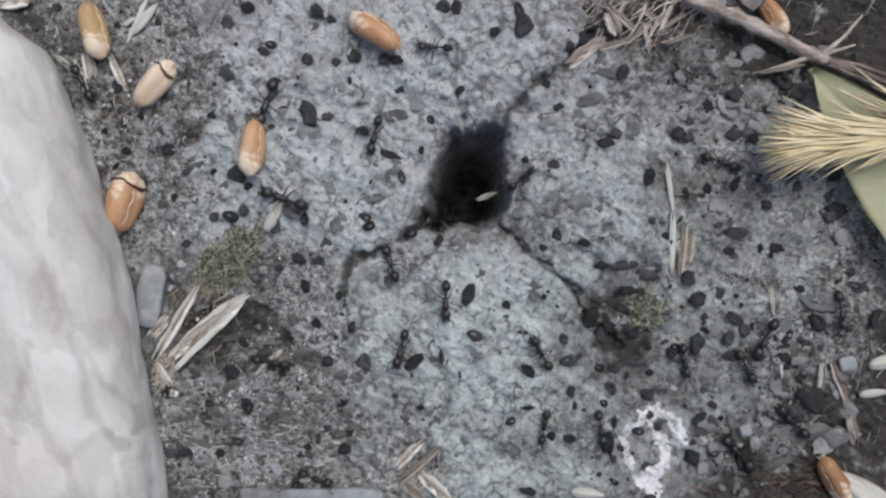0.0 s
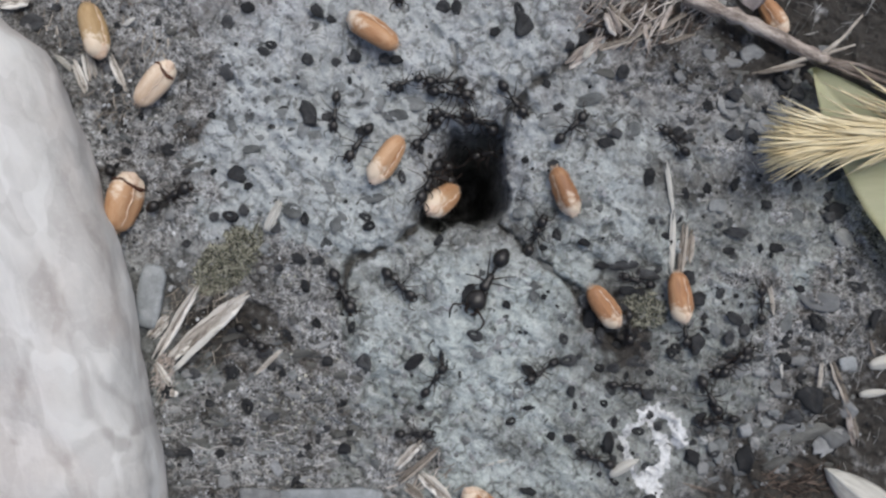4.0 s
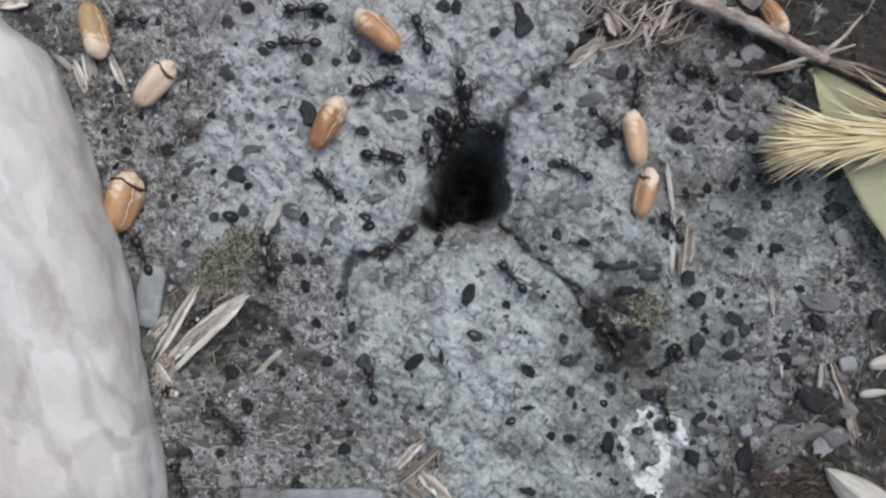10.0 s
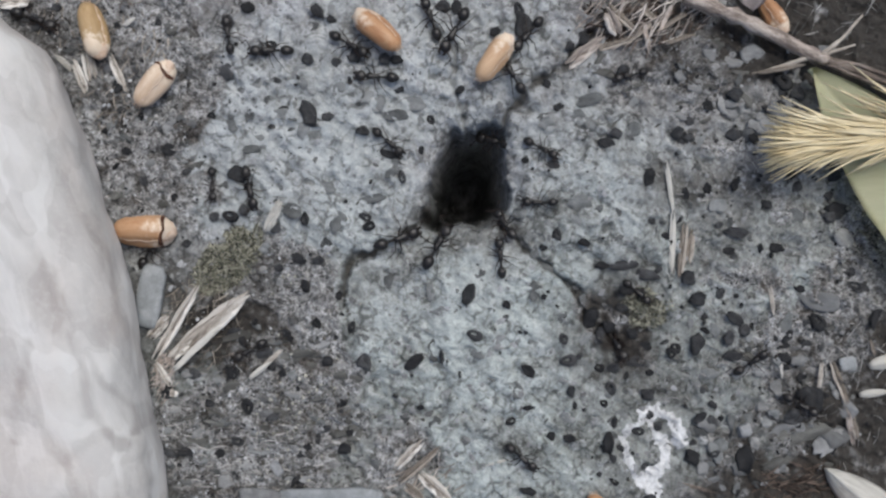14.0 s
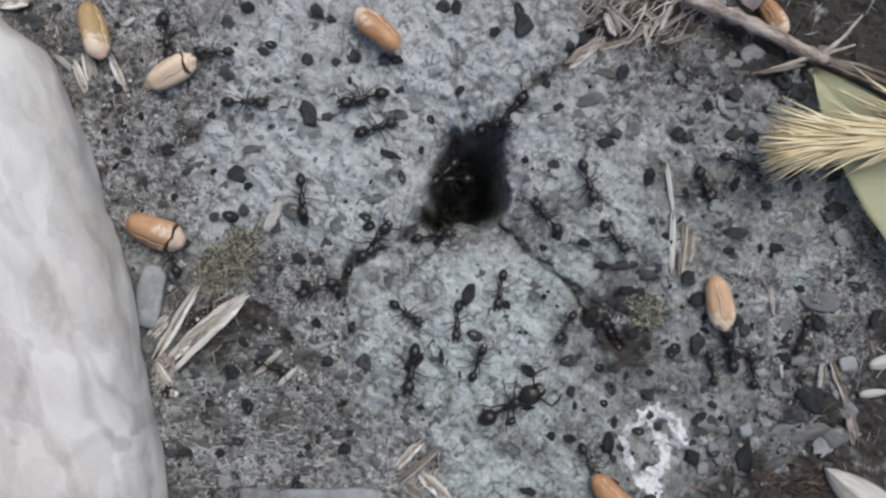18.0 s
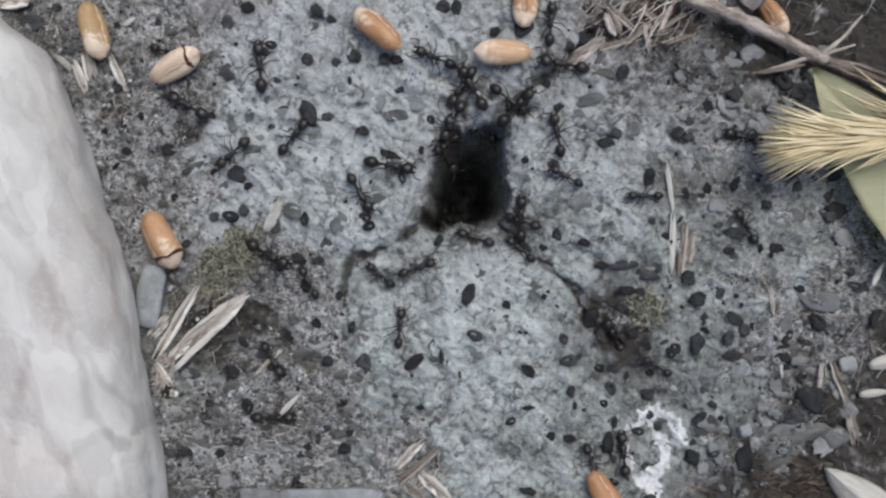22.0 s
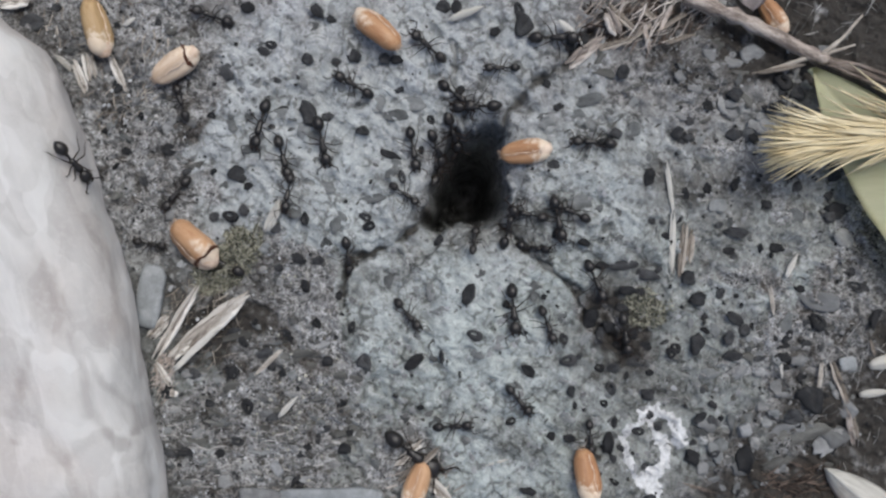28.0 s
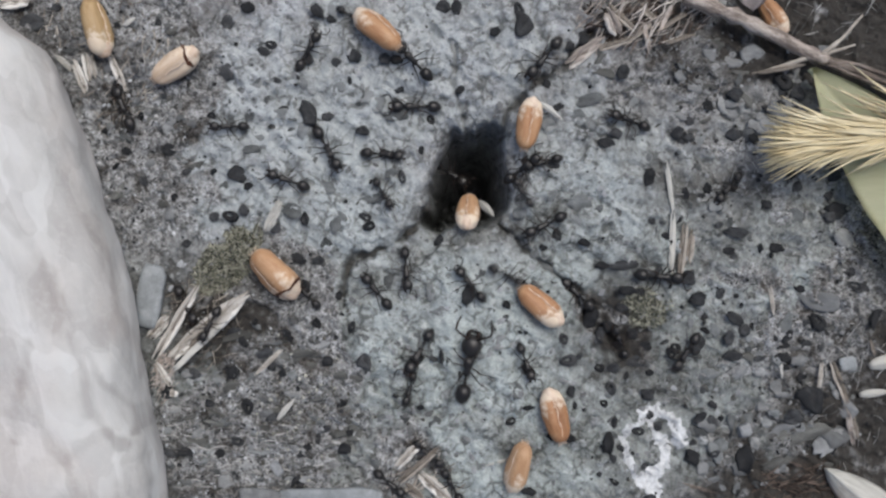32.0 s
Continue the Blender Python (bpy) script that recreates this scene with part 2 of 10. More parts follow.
M_TWIG = surface("twig_bark", ((0.30, (0.09, 0.068, 0.056)), (0.42, (0.22, 0.18, 0.155)), (0.52, (0.40, 0.345, 0.305)), (0.7, (0.56, 0.51, 0.47))), 1.6, 0.85, 1.0, 0.4, (0.45, 1.4, 1.4), vary=0.1)
M_BARK = surface("dark_bark", ((0.30, (0.04, 0.03, 0.025)), (0.45, (0.12, 0.095, 0.08)), (0.7, (0.30, 0.26, 0.23))), 1.2, 0.85, 1.0, 0.4, (0.3, 1.6, 1.6), vary=0.1)
M_AWN = surface("yellow_awn", ((0.25, (0.34, 0.25, 0.12)), (0.5, (0.57, 0.48, 0.30)), (0.75, (0.72, 0.66, 0.50))), 2.0, 0.55, 0.2, 0.05, (0.1, 1, 1), vary=0.3, islands=True)
M_ROOT = surface("red_brown_root", ((0.25, (0.022, 0.015, 0.012)), (0.5, (0.062, 0.045, 0.036)), (0.75, (0.15, 0.115, 0.095))), 1.0, 0.85, 0.5, 0.12, (0.2, 2.0, 2.0), vary=0.5, islands=True)
M_LEAF = surface("dull_green_leaf", ((0.25, (0.42, 0.425, 0.26)), (0.5, (0.55, 0.55, 0.37)), (0.75, (0.64, 0.63, 0.46))), 6.0, 0.55, 0.4, 0.15, (0.3, 1.5, 1), vary=0.05)
M_HUSK = surface("white_husk", ((0.25, (0.27, 0.255, 0.225)), (0.5, (0.42, 0.405, 0.37)), (0.75, (0.57, 0.555, 0.52))), 1.5, 0.6, 0.5, 0.1, (0.15, 2.0, 2.0), vary=0.2)
M_CHALK = surface("white_crust", ((0.38, (0.24, 0.24, 0.245)), (0.47, (0.44, 0.445, 0.45)), (0.65, (0.66, 0.665, 0.67))), 1.0, 0.9, 0.6, 0.15, vary=0)
M_MOSS = surface("dry_moss", ((0.25, (0.04, 0.039, 0.029)), (0.5, (0.165, 0.162, 0.122)), (0.75, (0.38, 0.37, 0.295))), 1.0, 0.9, 0.3, 0.1, vary=0.6, islands=True)
M_CRUMB = surface("soil_crumbs", ((0.2, (0.03, 0.027, 0.024)), (0.45, (0.117, 0.117, 0.115)), (0.65, (0.205, 0.205, 0.202)), (0.9, (0.37, 0.37, 0.366))), 0.8, 0.92, 0.4, 0.1, vary=0.4, islands=True)
M_OLIVE_CRUMB = surface("olive_crumbs", ((0.2, (0.035, 0.032, 0.024)), (0.45, (0.10, 0.097, 0.08)), (0.65, (0.26, 0.253, 0.212)), (0.95, (0.42, 0.412, 0.36))), 0.8, 0.92, 0.4, 0.1, vary=0.95, islands=True)
M_GREY_CRUMB = surface("grey_crumbs", ((0.2, (0.03, 0.031, 0.033)), (0.45, (0.11, 0.112, 0.116)), (0.65, (0.33, 0.336, 0.343)), (0.95, (0.51, 0.518, 0.527))), 0.8, 0.92, 0.4, 0.1, vary=0.95, islands=True)
M_CLOD = surface("clay_crumbs", ((0.2, (0.09, 0.09, 0.09)), (0.5, (0.22, 0.225, 0.23)), (0.9, (0.36, 0.37, 0.38))), 0.8, 0.92, 0.4, 0.1, vary=0.5, islands=True)
M_SLATE = surface("blue_grey_chip", ((0.25, (0.12, 0.127, 0.13)), (0.5, (0.225, 0.237, 0.243)), (0.75, (0.36, 0.375, 0.38))), 2.0, 0.55, 0.3, 0.1, vary=0.1)
M_PETAL = surface("mauve_leaf", ((0.25, (0.20, 0.17, 0.17)), (0.5, (0.34, 0.30, 0.30)), (0.75, (0.46, 0.42, 0.42))), 2.5, 0.7, 0.4, 0.1, vary=0.1)
M_FIBRE = surface("grey_fibres", ((0.25, (0.04, 0.038, 0.037)), (0.5, (0.17, 0.165, 0.16)), (0.75, (0.40, 0.39, 0.375))), 1.0, 0.85, 0.4, 0.1, (0.15, 2.0, 2.0), vary=0.6, islands=True)


# ---- the lie of the land, in mm over the plan ----
def lattice(ix, iy, seed):
    n = ix.astype(np.int64).astype(np.uint64) * np.uint64(374761393) + iy.astype(np.int64).astype(np.uint64) * np.uint64(668265263) + np.uint64(seed * 974634777 % 2**32)
    n = (n ^ (n >> np.uint64(13))) * np.uint64(1274126177)
    n = (n ^ (n >> np.uint64(16))) & np.uint64(0xFFFF)
    return n.astype(float) / 65535.0


def grain_noise(x, y, size, seed):
    """Smooth noise from -1 to 1 over the plan, with lumps of that size in mm."""
    c, s = np.cos(seed * 0.71 + 0.4), np.sin(seed * 0.71 + 0.4)
    x, y = np.asarray(x, float), np.asarray(y, float)
    x, y = (x * c - y * s) / size + 1000, (x * s + y * c) / size + 1000
    ix, iy = np.floor(x), np.floor(y)
    fx, fy = x - ix, y - iy
    fx, fy = fx * fx * (3 - 2 * fx), fy * fy * (3 - 2 * fy)
    a, b = lattice(ix, iy, seed), lattice(ix + 1, iy, seed)
    c, d = lattice(ix, iy + 1, seed), lattice(ix + 1, iy + 1, seed)
    return 2 * (a + (b - a) * fx + (c - a) * fy + (a - b - c + d) * fx * fy) - 1


def rise(lo, hi, v):
    v = np.clip((v - lo) / (hi - lo), 0, 1)
    return v * v * (3 - 2 * v)


def mound(x, y, cx, cy, rx, ry, turn=0):
    """A soft round mask about a point, radii in mm."""
    c, s = np.cos(np.radians(turn)), np.sin(np.radians(turn))
    u, v = (x - cx) * c + (y - cy) * s, -(x - cx) * s + (y - cy) * c
    return np.exp(-((u / rx) ** 2 + (v / ry) ** 2))


def along(x, y, points):
    """Distance from a bent line, in mm."""
    best = np.full(np.shape(x), 1e9)
    for (ax, ay), (bx, by) in zip(points, points[1:]):
        t = np.clip(((x - ax) * (bx - ax) + (y - ay) * (by - ay)) / ((bx - ax) ** 2 + (by - ay) ** 2), 0, 1)
        best = np.minimum(best, np.hypot(x - ax - t * (bx - ax), y - ay - t * (by - ay)))
    return best


CRACKS = (
    (((7.0, 13.6), (8.4, 17.0), (10.9, 19.1), (13.5, 20.6), (15.4, 22.8), (17.2, 25.0)), 0.8, 1.0),
    (((-1.6, 4.2), (-4.6, 1.0), (-7.2, 0.2), (-10.1, -1.6), (-11.2, -4.0), (-11.6, -6.0)), 0.72, 1.25),
    (((6.2, 2.7), (9.6, 0.0), (12.5, -2.3), (15.0, -4.5), (16.8, -7.8), (20.5, -11.6)), 0.65, 1.05),
    (((3.0, 14.0), (2.0, 17.7), (1.2, 20.6), (0.8, 24.0)), 0.4, 0.55),
)


def litter(x, y):
    """Where the clay is covered by crumbly brown litter: 0 clay, 1 litter."""
    x, y = np.asarray(x, float), np.asarray(y, float)
    x, y = x + 2.2 * grain_noise(x, y, 6.5, 14) + 0.8 * grain_noise(x, y, 2.2, 15), y + 2.2 * grain_noise(x, y, 6.5, 16)
    m = 1.15 * mound(x, y, -43, 24, 14, 16) + 0.95 * mound(x, y, -37, 11, 8, 14) + 1.05 * mound(x, y, -22, -20, 13, 11) + 0.8 * mound(x, y, -17, -12, 6, 8)
    m += 0.8 * mound(x, y, -24, -5, 7, 7) + 0.75 * mound(x, y, 20, -9, 4.5, 5, 30) + 1.2 * mound(x, y, 46, 28, 26, 8, -14) + 1.1 * mound(x, y, 50, -21, 9, 18) + 0.8 * mound(x, y, 43, -29, 16, 6)
    m += 0.38 * mound(x, y, 40, 2, 14, 16) + 0.25 * mound(x, y, 36, -15, 12, 10) + 0.55 * mound(x, y, 31, 20, 12, 8) + 0.5 * mound(x, y, -2, -27, 9, 5)
    far = rise(60, 110, np.hypot(x, y * 1.3))
    m = m + 0.42 * grain_noise(x, y, 4.5, 11) * (0.3 + m) + 0.22 * grain_noise(x, y, 1.3, 12) * (0.2 + m)
    return np.clip(np.maximum(rise(0.2, 0.72, m), far * 0.9), 0, 1)


def bleach(x, y):
    """Where the clay has dried pale: the tops of the domes."""
    x, y = np.asarray(x, float), np.asarray(y, float)
    m = 0.9 * mound(x, y, 2.5, -11, 13, 10) + 1.6 * mound(x, y, -20, 11, 12, 9) + 1.2 * mound(x, y, -7, 24, 14, 8) + 1.0 * mound(x, y, 9, 22, 7, 7) + 0.85 * mound(x, y, 15, 9, 8, 11)
    m += 0.6 * mound(x, y, 8, -25, 12, 7) + 0.36 * mound(x, y, 34, -4, 13, 8) + 0.5 * mound(x, y, -10, 8, 7, 7) + 0.4 * mound(x, y, 30, -21, 6, 6) + 0.25 * mound(x, y, 27, 11, 8, 7)
    m = rise(0.2, 0.55, m + 0.08 * grain_noise(x, y, 5.5, 43) + 0.05 * grain_noise(x, y, 1.6, 44))
    m = m * (0.7 + 0.3 * np.clip(1.4 * mound(x, y, -20, 11, 12, 9) + 0.8 * mound(x, y, 0, 22, 15, 8), 0, 1))
    return np.clip(0.85 * m + 0.12 * grain_noise(x, y, 3.4, 41) + 0.12 * grain_noise(x, y, 1.2, 42) + 0.08, 0, 1)


def ochre(x, y):
    """Where the clay is warmer: up the slope and beside the stone; the lower slope is a cooler grey."""
    x, y = np.asarray(x, float), np.asarray(y, float)
    return np.clip(rise(-12, 20, y - 0.15 * x) + 0.25 * grain_noise(x, y, 6, 47), 0, 1)


def pit(x, y):
    """The nest's mouth: 0 outside, 1 in the shaft."""
    wob = 0.10 * grain_noise(x, y, 2.6, 21) + 0.06 * grain_noise(x, y, 1.0, 22) + 0.03 * grain_noise(x, y, 0.5, 23)
    v = y - 8.45
    u = (x - 3.0 - 0.12 * v) / np.clip(4.6 - 0.13 * v, 2.2, 5.0)
    r = (np.abs(u) ** 3 + np.abs(v / np.where(v > 0, 5.7, 6.4)) ** 3) ** (1 / 3) + wob
    r -= 0.14 * mound(x, y, -2.4, 3.3, 1.7, 1.3) + 0.10 * mound(x, y, 7.2, 3.4, 1.6, 1.4) + 0.15 * mound(x, y, 6.4, 14.0, 1.6, 1.4)
    return rise(1.03, 0.68, r), rise(1.4, 0.92, r)


def ground(x, y):
    """Height of the ground in mm."""
    x, y = np.asarray(x, float), np.asarray(y, float)
    h = 1.5 * mound(x, y, 3, -11, 12, 10) + 1.2 * mound(x, y, -19, 11, 12, 9) + 1.1 * mound(x, y, -7, 23, 11, 7) + 1.2 * mound(x, y, 17, 9, 9, 11) + 0.8 * mound(x, y, 10, 22, 6, 6)
    h += 0.9 * mound(x, y, 33, -1, 14, 12) - 0.8 * mound(x, y, -36, 3, 10, 20) - 0.9 * mound(x, y, 50, -25, 12, 9) - 2.2 * mound(x, y, 51, 28, 9, 6) - 1.5 * mound(x, y, 53, -20, 5, 12)
    soft = litter(x, y)
    near = rise(400, 90, np.hypot(x, y))
    h += (0.45 * grain_noise(x, y, 7, 1) + 0.34 * grain_noise(x, y, 3.1, 2) + 0.30 * grain_noise(x, y, 1.5, 3)) * near
    flaky = 1 - np.abs(grain_noise(x + 0.4 * grain_noise(x, y, 1.9, 8), y, 1.9, 7)) * 2
    h += 0.34 * flaky * near + 0.15 * (1 - np.abs(grain_noise(x, y, 0.95, 9)) * 2)
    h += (0.11 + 0.12 * soft) * grain_noise(x, y, 0.6, 4) + (0.05 + 0.07 * soft) * grain_noise(x, y, 0.33, 5)
    for line, wide, deep in CRACKS:
        d = along(x + 0.5 * grain_noise(x, y, 1.7, 33), y + 0.5 * grain_noise(x, y, 1.7, 34), line) + 0.36 * grain_noise(x, y, 2.0, 31) + 0.3 * grain_noise(x, y, 0.7, 32)
        h = h - deep * rise(wide, 0.05, d) - 0.4 * deep * rise(wide * 3.2, 0, d)
    shaft, lip = pit(x, y)
    h = h - 0.8 * lip - 36 * shaft * (1 - 0.25 * rise(1.5, 5.5, x - 3.0 - 0.25 * (y - 8))) * (1 - 0.4 * rise(9.5, 14.0, y + 0.8 * grain_noise(x, y, 1.8, 24)))
    h = h + 25 * shaft * mound(x, y, -0.9, 11.6, 2.4, 3.8, -12)
    return h + 12 * grain_noise(x, y, 160, 6) * rise(90, 300, np.hypot(x, y))


FLANK = ((-75, -40, -28, -20, -12, -4, 3, 8, 13, 17, 20, 22.5, 24.5, 26, 27.2),
         (-29.0, -30.2, -31.2, -32.4, -34.0, -35.6, -37.4, -39.2, -40.8, -42.2, -43.1, -44.4, -46.4, -48.9, -54))


def stone_girth(y):
    """The big stone's outer edge, half width and height over its middle, in mm, along y."""
    end = np.maximum(0.02, 1 - np.maximum(0, (y - 5) / 22.6) ** 3)
    return np.interp(y, *FLANK), 34 * end ** 0.5, 10.5 * end ** 0.45


def stone_top(x, y):
    """The height of the big stone's upper side, far below ground beside it."""
    edge, wide, tall = stone_girth(y)
    c = np.clip((x - edge + wide) / wide, -1, 1)
    s = np.sqrt(1 - np.abs(c) ** (2 / 0.5))
    return np.where((x < edge - 0.3) & (y < 27), 3.5 + tall * s ** 0.64, -99)


def tread(x, y):
    """The height on which feet and loads rest, in mm: ground or stone; in the pit it stays near the rim."""
    return np.maximum(np.maximum(ground(x, y), -7.5), stone_top(x, y))


def on_stone(x, y):
    return stone_top(x, y) > -50

# ---- mesh tools, all in mm ----
def to_mesh(name, bm, material, smooth=True):
    bmesh.ops.scale(bm, vec=(MM, MM, MM), verts=bm.verts)
    bmesh.ops.recalc_face_normals(bm, faces=bm.faces)
    for f in bm.faces:
        f.smooth = smooth
    data = bpy.data.meshes.new(name)
    bm.to_mesh(data)
    bm.free()
    data.materials.append(material)
    return data


def part(name, bm, material, parent=None, label="", smooth=True):
    ob = new(name, to_mesh(name, bm, material, smooth))
    ob.parent = parent
    return tagged(ob, label)


def from_arrays(name, verts, faces, material, smooth=False):
    data = bpy.data.meshes.new(name)
    data.from_pydata((np.asarray(verts, float) * MM).tolist(), [], faces)
    data.materials.append(material)
    data.shade_smooth() if smooth else data.shade_flat()
    return new(name, data)


def spot(x, y, z, rz=0, rx=0, ry=0):
    """A pose from mm and degrees."""
    return pose(x * MM, y * MM, z * MM, rx, ry, rz)


FLOOR = tread(*np.meshgrid(np.arange(-75, 75.1, 0.25), np.arange(-75, 75.1, 0.25)))


def level(x, y):
    """The height under a point in mm, from a fine table."""
    u, v = (min(max(x, -74.9), 74.9) + 75) * 4, (min(max(y, -74.9), 74.9) + 75) * 4
    i, j = int(v), int(u)
    a, b = u - j, v - i
    return float((FLOOR[i, j] * (1 - a) + FLOOR[i, j + 1] * a) * (1 - b) + (FLOOR[i + 1, j] * (1 - a) + FLOOR[i + 1, j + 1] * a) * b)


def lathe(bm, stations, sides=12, bend=None):
    """A skin round a row of stations (x, y, z, half width, half height), along x."""
    rings = []
    for x, y, z, w, h in stations:
        rings.append([bm.verts.new((x, y + w * math.cos(2 * math.pi * k / sides), z + h * math.sin(2 * math.pi * k / sides))) for k in range(sides)])
    for a, b in zip(rings, rings[1:]):
        for k in range(sides):
            bm.faces.new((a[k], a[(k + 1) % sides], b[(k + 1) % sides], b[k]))
    bm.faces.new(rings[0][::-1])
    bm.faces.new(rings[-1])
    return rings


def egg(bm, cx, cy, cz, lx, ly, lz, blunt=0.0, rings=8, sides=12):
    """An egg along x; blunt > 0 makes its front (+x) wider."""
    rows = []
    for i in range(rings + 1):
        a = math.pi * (0.04 + 0.92 * i / rings)
        u = -math.cos(a)
        r = math.sin(a) * (1 + blunt * u)
        rows.append((cx + lx * u, cy, cz, ly * r, lz * r))
    lathe(bm, rows, sides)


def tube(bm, points, radii, sides=6):
    """A tapered tube through points."""
    pts = [Vector(p) for p in points]
    rings = []
    for i, p in enumerate(pts):
        d = (pts[min(i + 1, len(pts) - 1)] - pts[max(i - 1, 0)]).normalized()
        a = d.cross(Vector((0.13, 0.27, 1))).normalized()
        b = d.cross(a)
        rings.append([bm.verts.new(p + radii[i] * (math.cos(2 * math.pi * k / sides) * a + math.sin(2 * math.pi * k / sides) * b)) for k in range(sides)])
    for a, b in zip(rings, rings[1:]):
        for k in range(sides):
            bm.faces.new((a[k], a[(k + 1) % sides], b[(k + 1) % sides], b[k]))
    bm.faces.new(rings[0][::-1])
    bm.faces.new(rings[-1])


def roughen(bm, amount, size, seed=0):
    for v in bm.verts:
        v.co += amount * noise.noise_vector(v.co / size + Vector((seed * 7.3, seed * 3.1, seed)))


# ---- the ground: one sheet, fine near the nest, coarse far off ----
def make_ground():
    def axis(half, step):
        fine = np.arange(-half, half + step / 2, step)
        outer = half + np.cumsum(step * 1.33 ** np.arange(1, 34))
        return np.concatenate((-outer[::-1], fine, outer))
    gx, gy = axis(55.0, 0.16), axis(31.5, 0.16)
    x, y = np.meshgrid(gx, gy)
    z = ground(x, y)
    nx, ny = len(gx), len(gy)
    data = bpy.data.meshes.new("ground")
    idx = np.arange(nx * ny).reshape(ny, nx)
    quads = np.stack((idx[:-1, :-1], idx[:-1, 1:], idx[1:, 1:], idx[1:, :-1]), -1).reshape(-1, 4)
    data.vertices.add(nx * ny)
    data.vertices.foreach_set("co", (np.stack((x, y, z), -1).reshape(-1) * MM).astype(np.float32))
    data.loops.add(quads.size)
    data.loops.foreach_set("vertex_index", quads.reshape(-1).astype(np.int32))
    data.polygons.add(len(quads))
    data.polygons.foreach_set("loop_start", np.arange(0, quads.size, 4, dtype=np.int32))
    data.update(calc_edges=True)
    data.shade_smooth()
    for name, values in (("litter", litter(x, y)), ("earth_shade", earth_and_shade(x, y)), ("bleach", bleach(x, y)), ("ochre", ochre(x, y))):
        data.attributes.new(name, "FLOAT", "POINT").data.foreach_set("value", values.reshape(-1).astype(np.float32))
    data.materials.append(M_GROUND)
    return tagged(new("ground", data), "pale grey cracked clay with brown crumbly litter", "ground", kind="structure")


def earth_and_shade(x, y):
    """Dark earth under the litter, painted shade round the twig, darker along the cracks."""
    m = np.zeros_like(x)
    # the patch at 48, 27 is dark soil plus painted shade behind the twig
    humus_shade = 4.2 * mound(x, y, 48, 27, 13, 7, -12) + 0.9 * mound(x, y, 46, -28, 6, 3) + 1.5 * mound(x, y, 52.5, -17, 5, 13) + 0.7 * mound(x, y, 43, -29.5, 13, 3.2) + 0.6 * mound(x, y, 39, 23.5, 7, 3.5) + 1.8 * mound(x, y, 19.6, -9.6, 4.2, 5.0, 25) + 0.6 * mound(x, y, -20, -2.2, 4, 3) + 0.45 * mound(x, y, 24, 8, 3, 4) + 0.4 * mound(x, y, 22, -1.5, 4, 1.8)
    humus_shade += 0.35 * mound(x, y, -24, -8, 6, 4) + 0.5 * mound(x, y, -47, 26, 7, 4) + 1.3 * mound(x, y, -21.5, -9.6, 3.4, 2.8) + 0.1 * mound(x, y, -17, -23, 5, 3) + 0.3 * mound(x, y, -31, -25, 3, 5) + 0.5 * mound(x, y, -40, 20, 4, 5)
    # the patch at 49.5, 17.6 paints the shaded gap between twig and leaf
    humus_shade += 0.75 * mound(x, y, 8.8, 1.6, 3.6, 1.5, -38) + 0.7 * mound(x, y, -3.2, 3.0, 3.4, 1.3, 35) + 0.6 * mound(x, y, 7.5, 15.5, 1.6, 3, -35) + 0.5 * mound(x, y, 38, -22, 12, 8) + 1.35 * mound(x, y, -28, -8.5, 5, 7, 0) + 0.35 * mound(x, y, 26, 22, 9, 5) + 0.9 * mound(x, y, 22.5, 26.8, 6, 2.6) + 1.5 * mound(x, y, 49.5, 17.6, 7, 2.2, -27) + 1.3 * mound(x, y, 39.5, -27.6, 5, 2.6) + 0.9 * mound(x, y, 46, -22, 3, 6) + 0.8 * mound(x, y, 40, -29, 9, 4) + 0.5 * mound(x, y, -31.5, -28, 5, 4) + 0.6 * mound(x, y, 33, 22, 5, 3) + 0.15 * mound(x, y, -23, -22.5, 8, 0.7) + 0.2 * mound(x, y, -28, -19.5, 6, 0.6) + 0.3 * mound(x, y, -18, -26, 8, 0.7)
    humus_shade += 0.2 * mound(x, y, 27, -15, 4, 3) + 0.4 * mound(x, y, 41, -17, 4, 4) + 0.35 * mound(x, y, 31, 3, 5, 4) + 0.35 * mound(x, y, 36, 7, 4, 3)
    m = np.maximum(m, np.clip(humus_shade * (0.75 + 0.5 * grain_noise(x, y, 2.2, 51) + 0.35 * grain_noise(x, y, 0.8, 52)), 0, 0.96))
    # colour darkened along each crack line, most in the deeper ones
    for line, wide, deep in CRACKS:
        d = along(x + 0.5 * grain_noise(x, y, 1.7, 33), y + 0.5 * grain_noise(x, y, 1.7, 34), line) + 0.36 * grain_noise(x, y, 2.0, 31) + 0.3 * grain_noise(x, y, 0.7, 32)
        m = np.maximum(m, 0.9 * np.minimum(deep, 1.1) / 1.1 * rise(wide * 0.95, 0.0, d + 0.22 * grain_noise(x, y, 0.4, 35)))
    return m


make_ground()


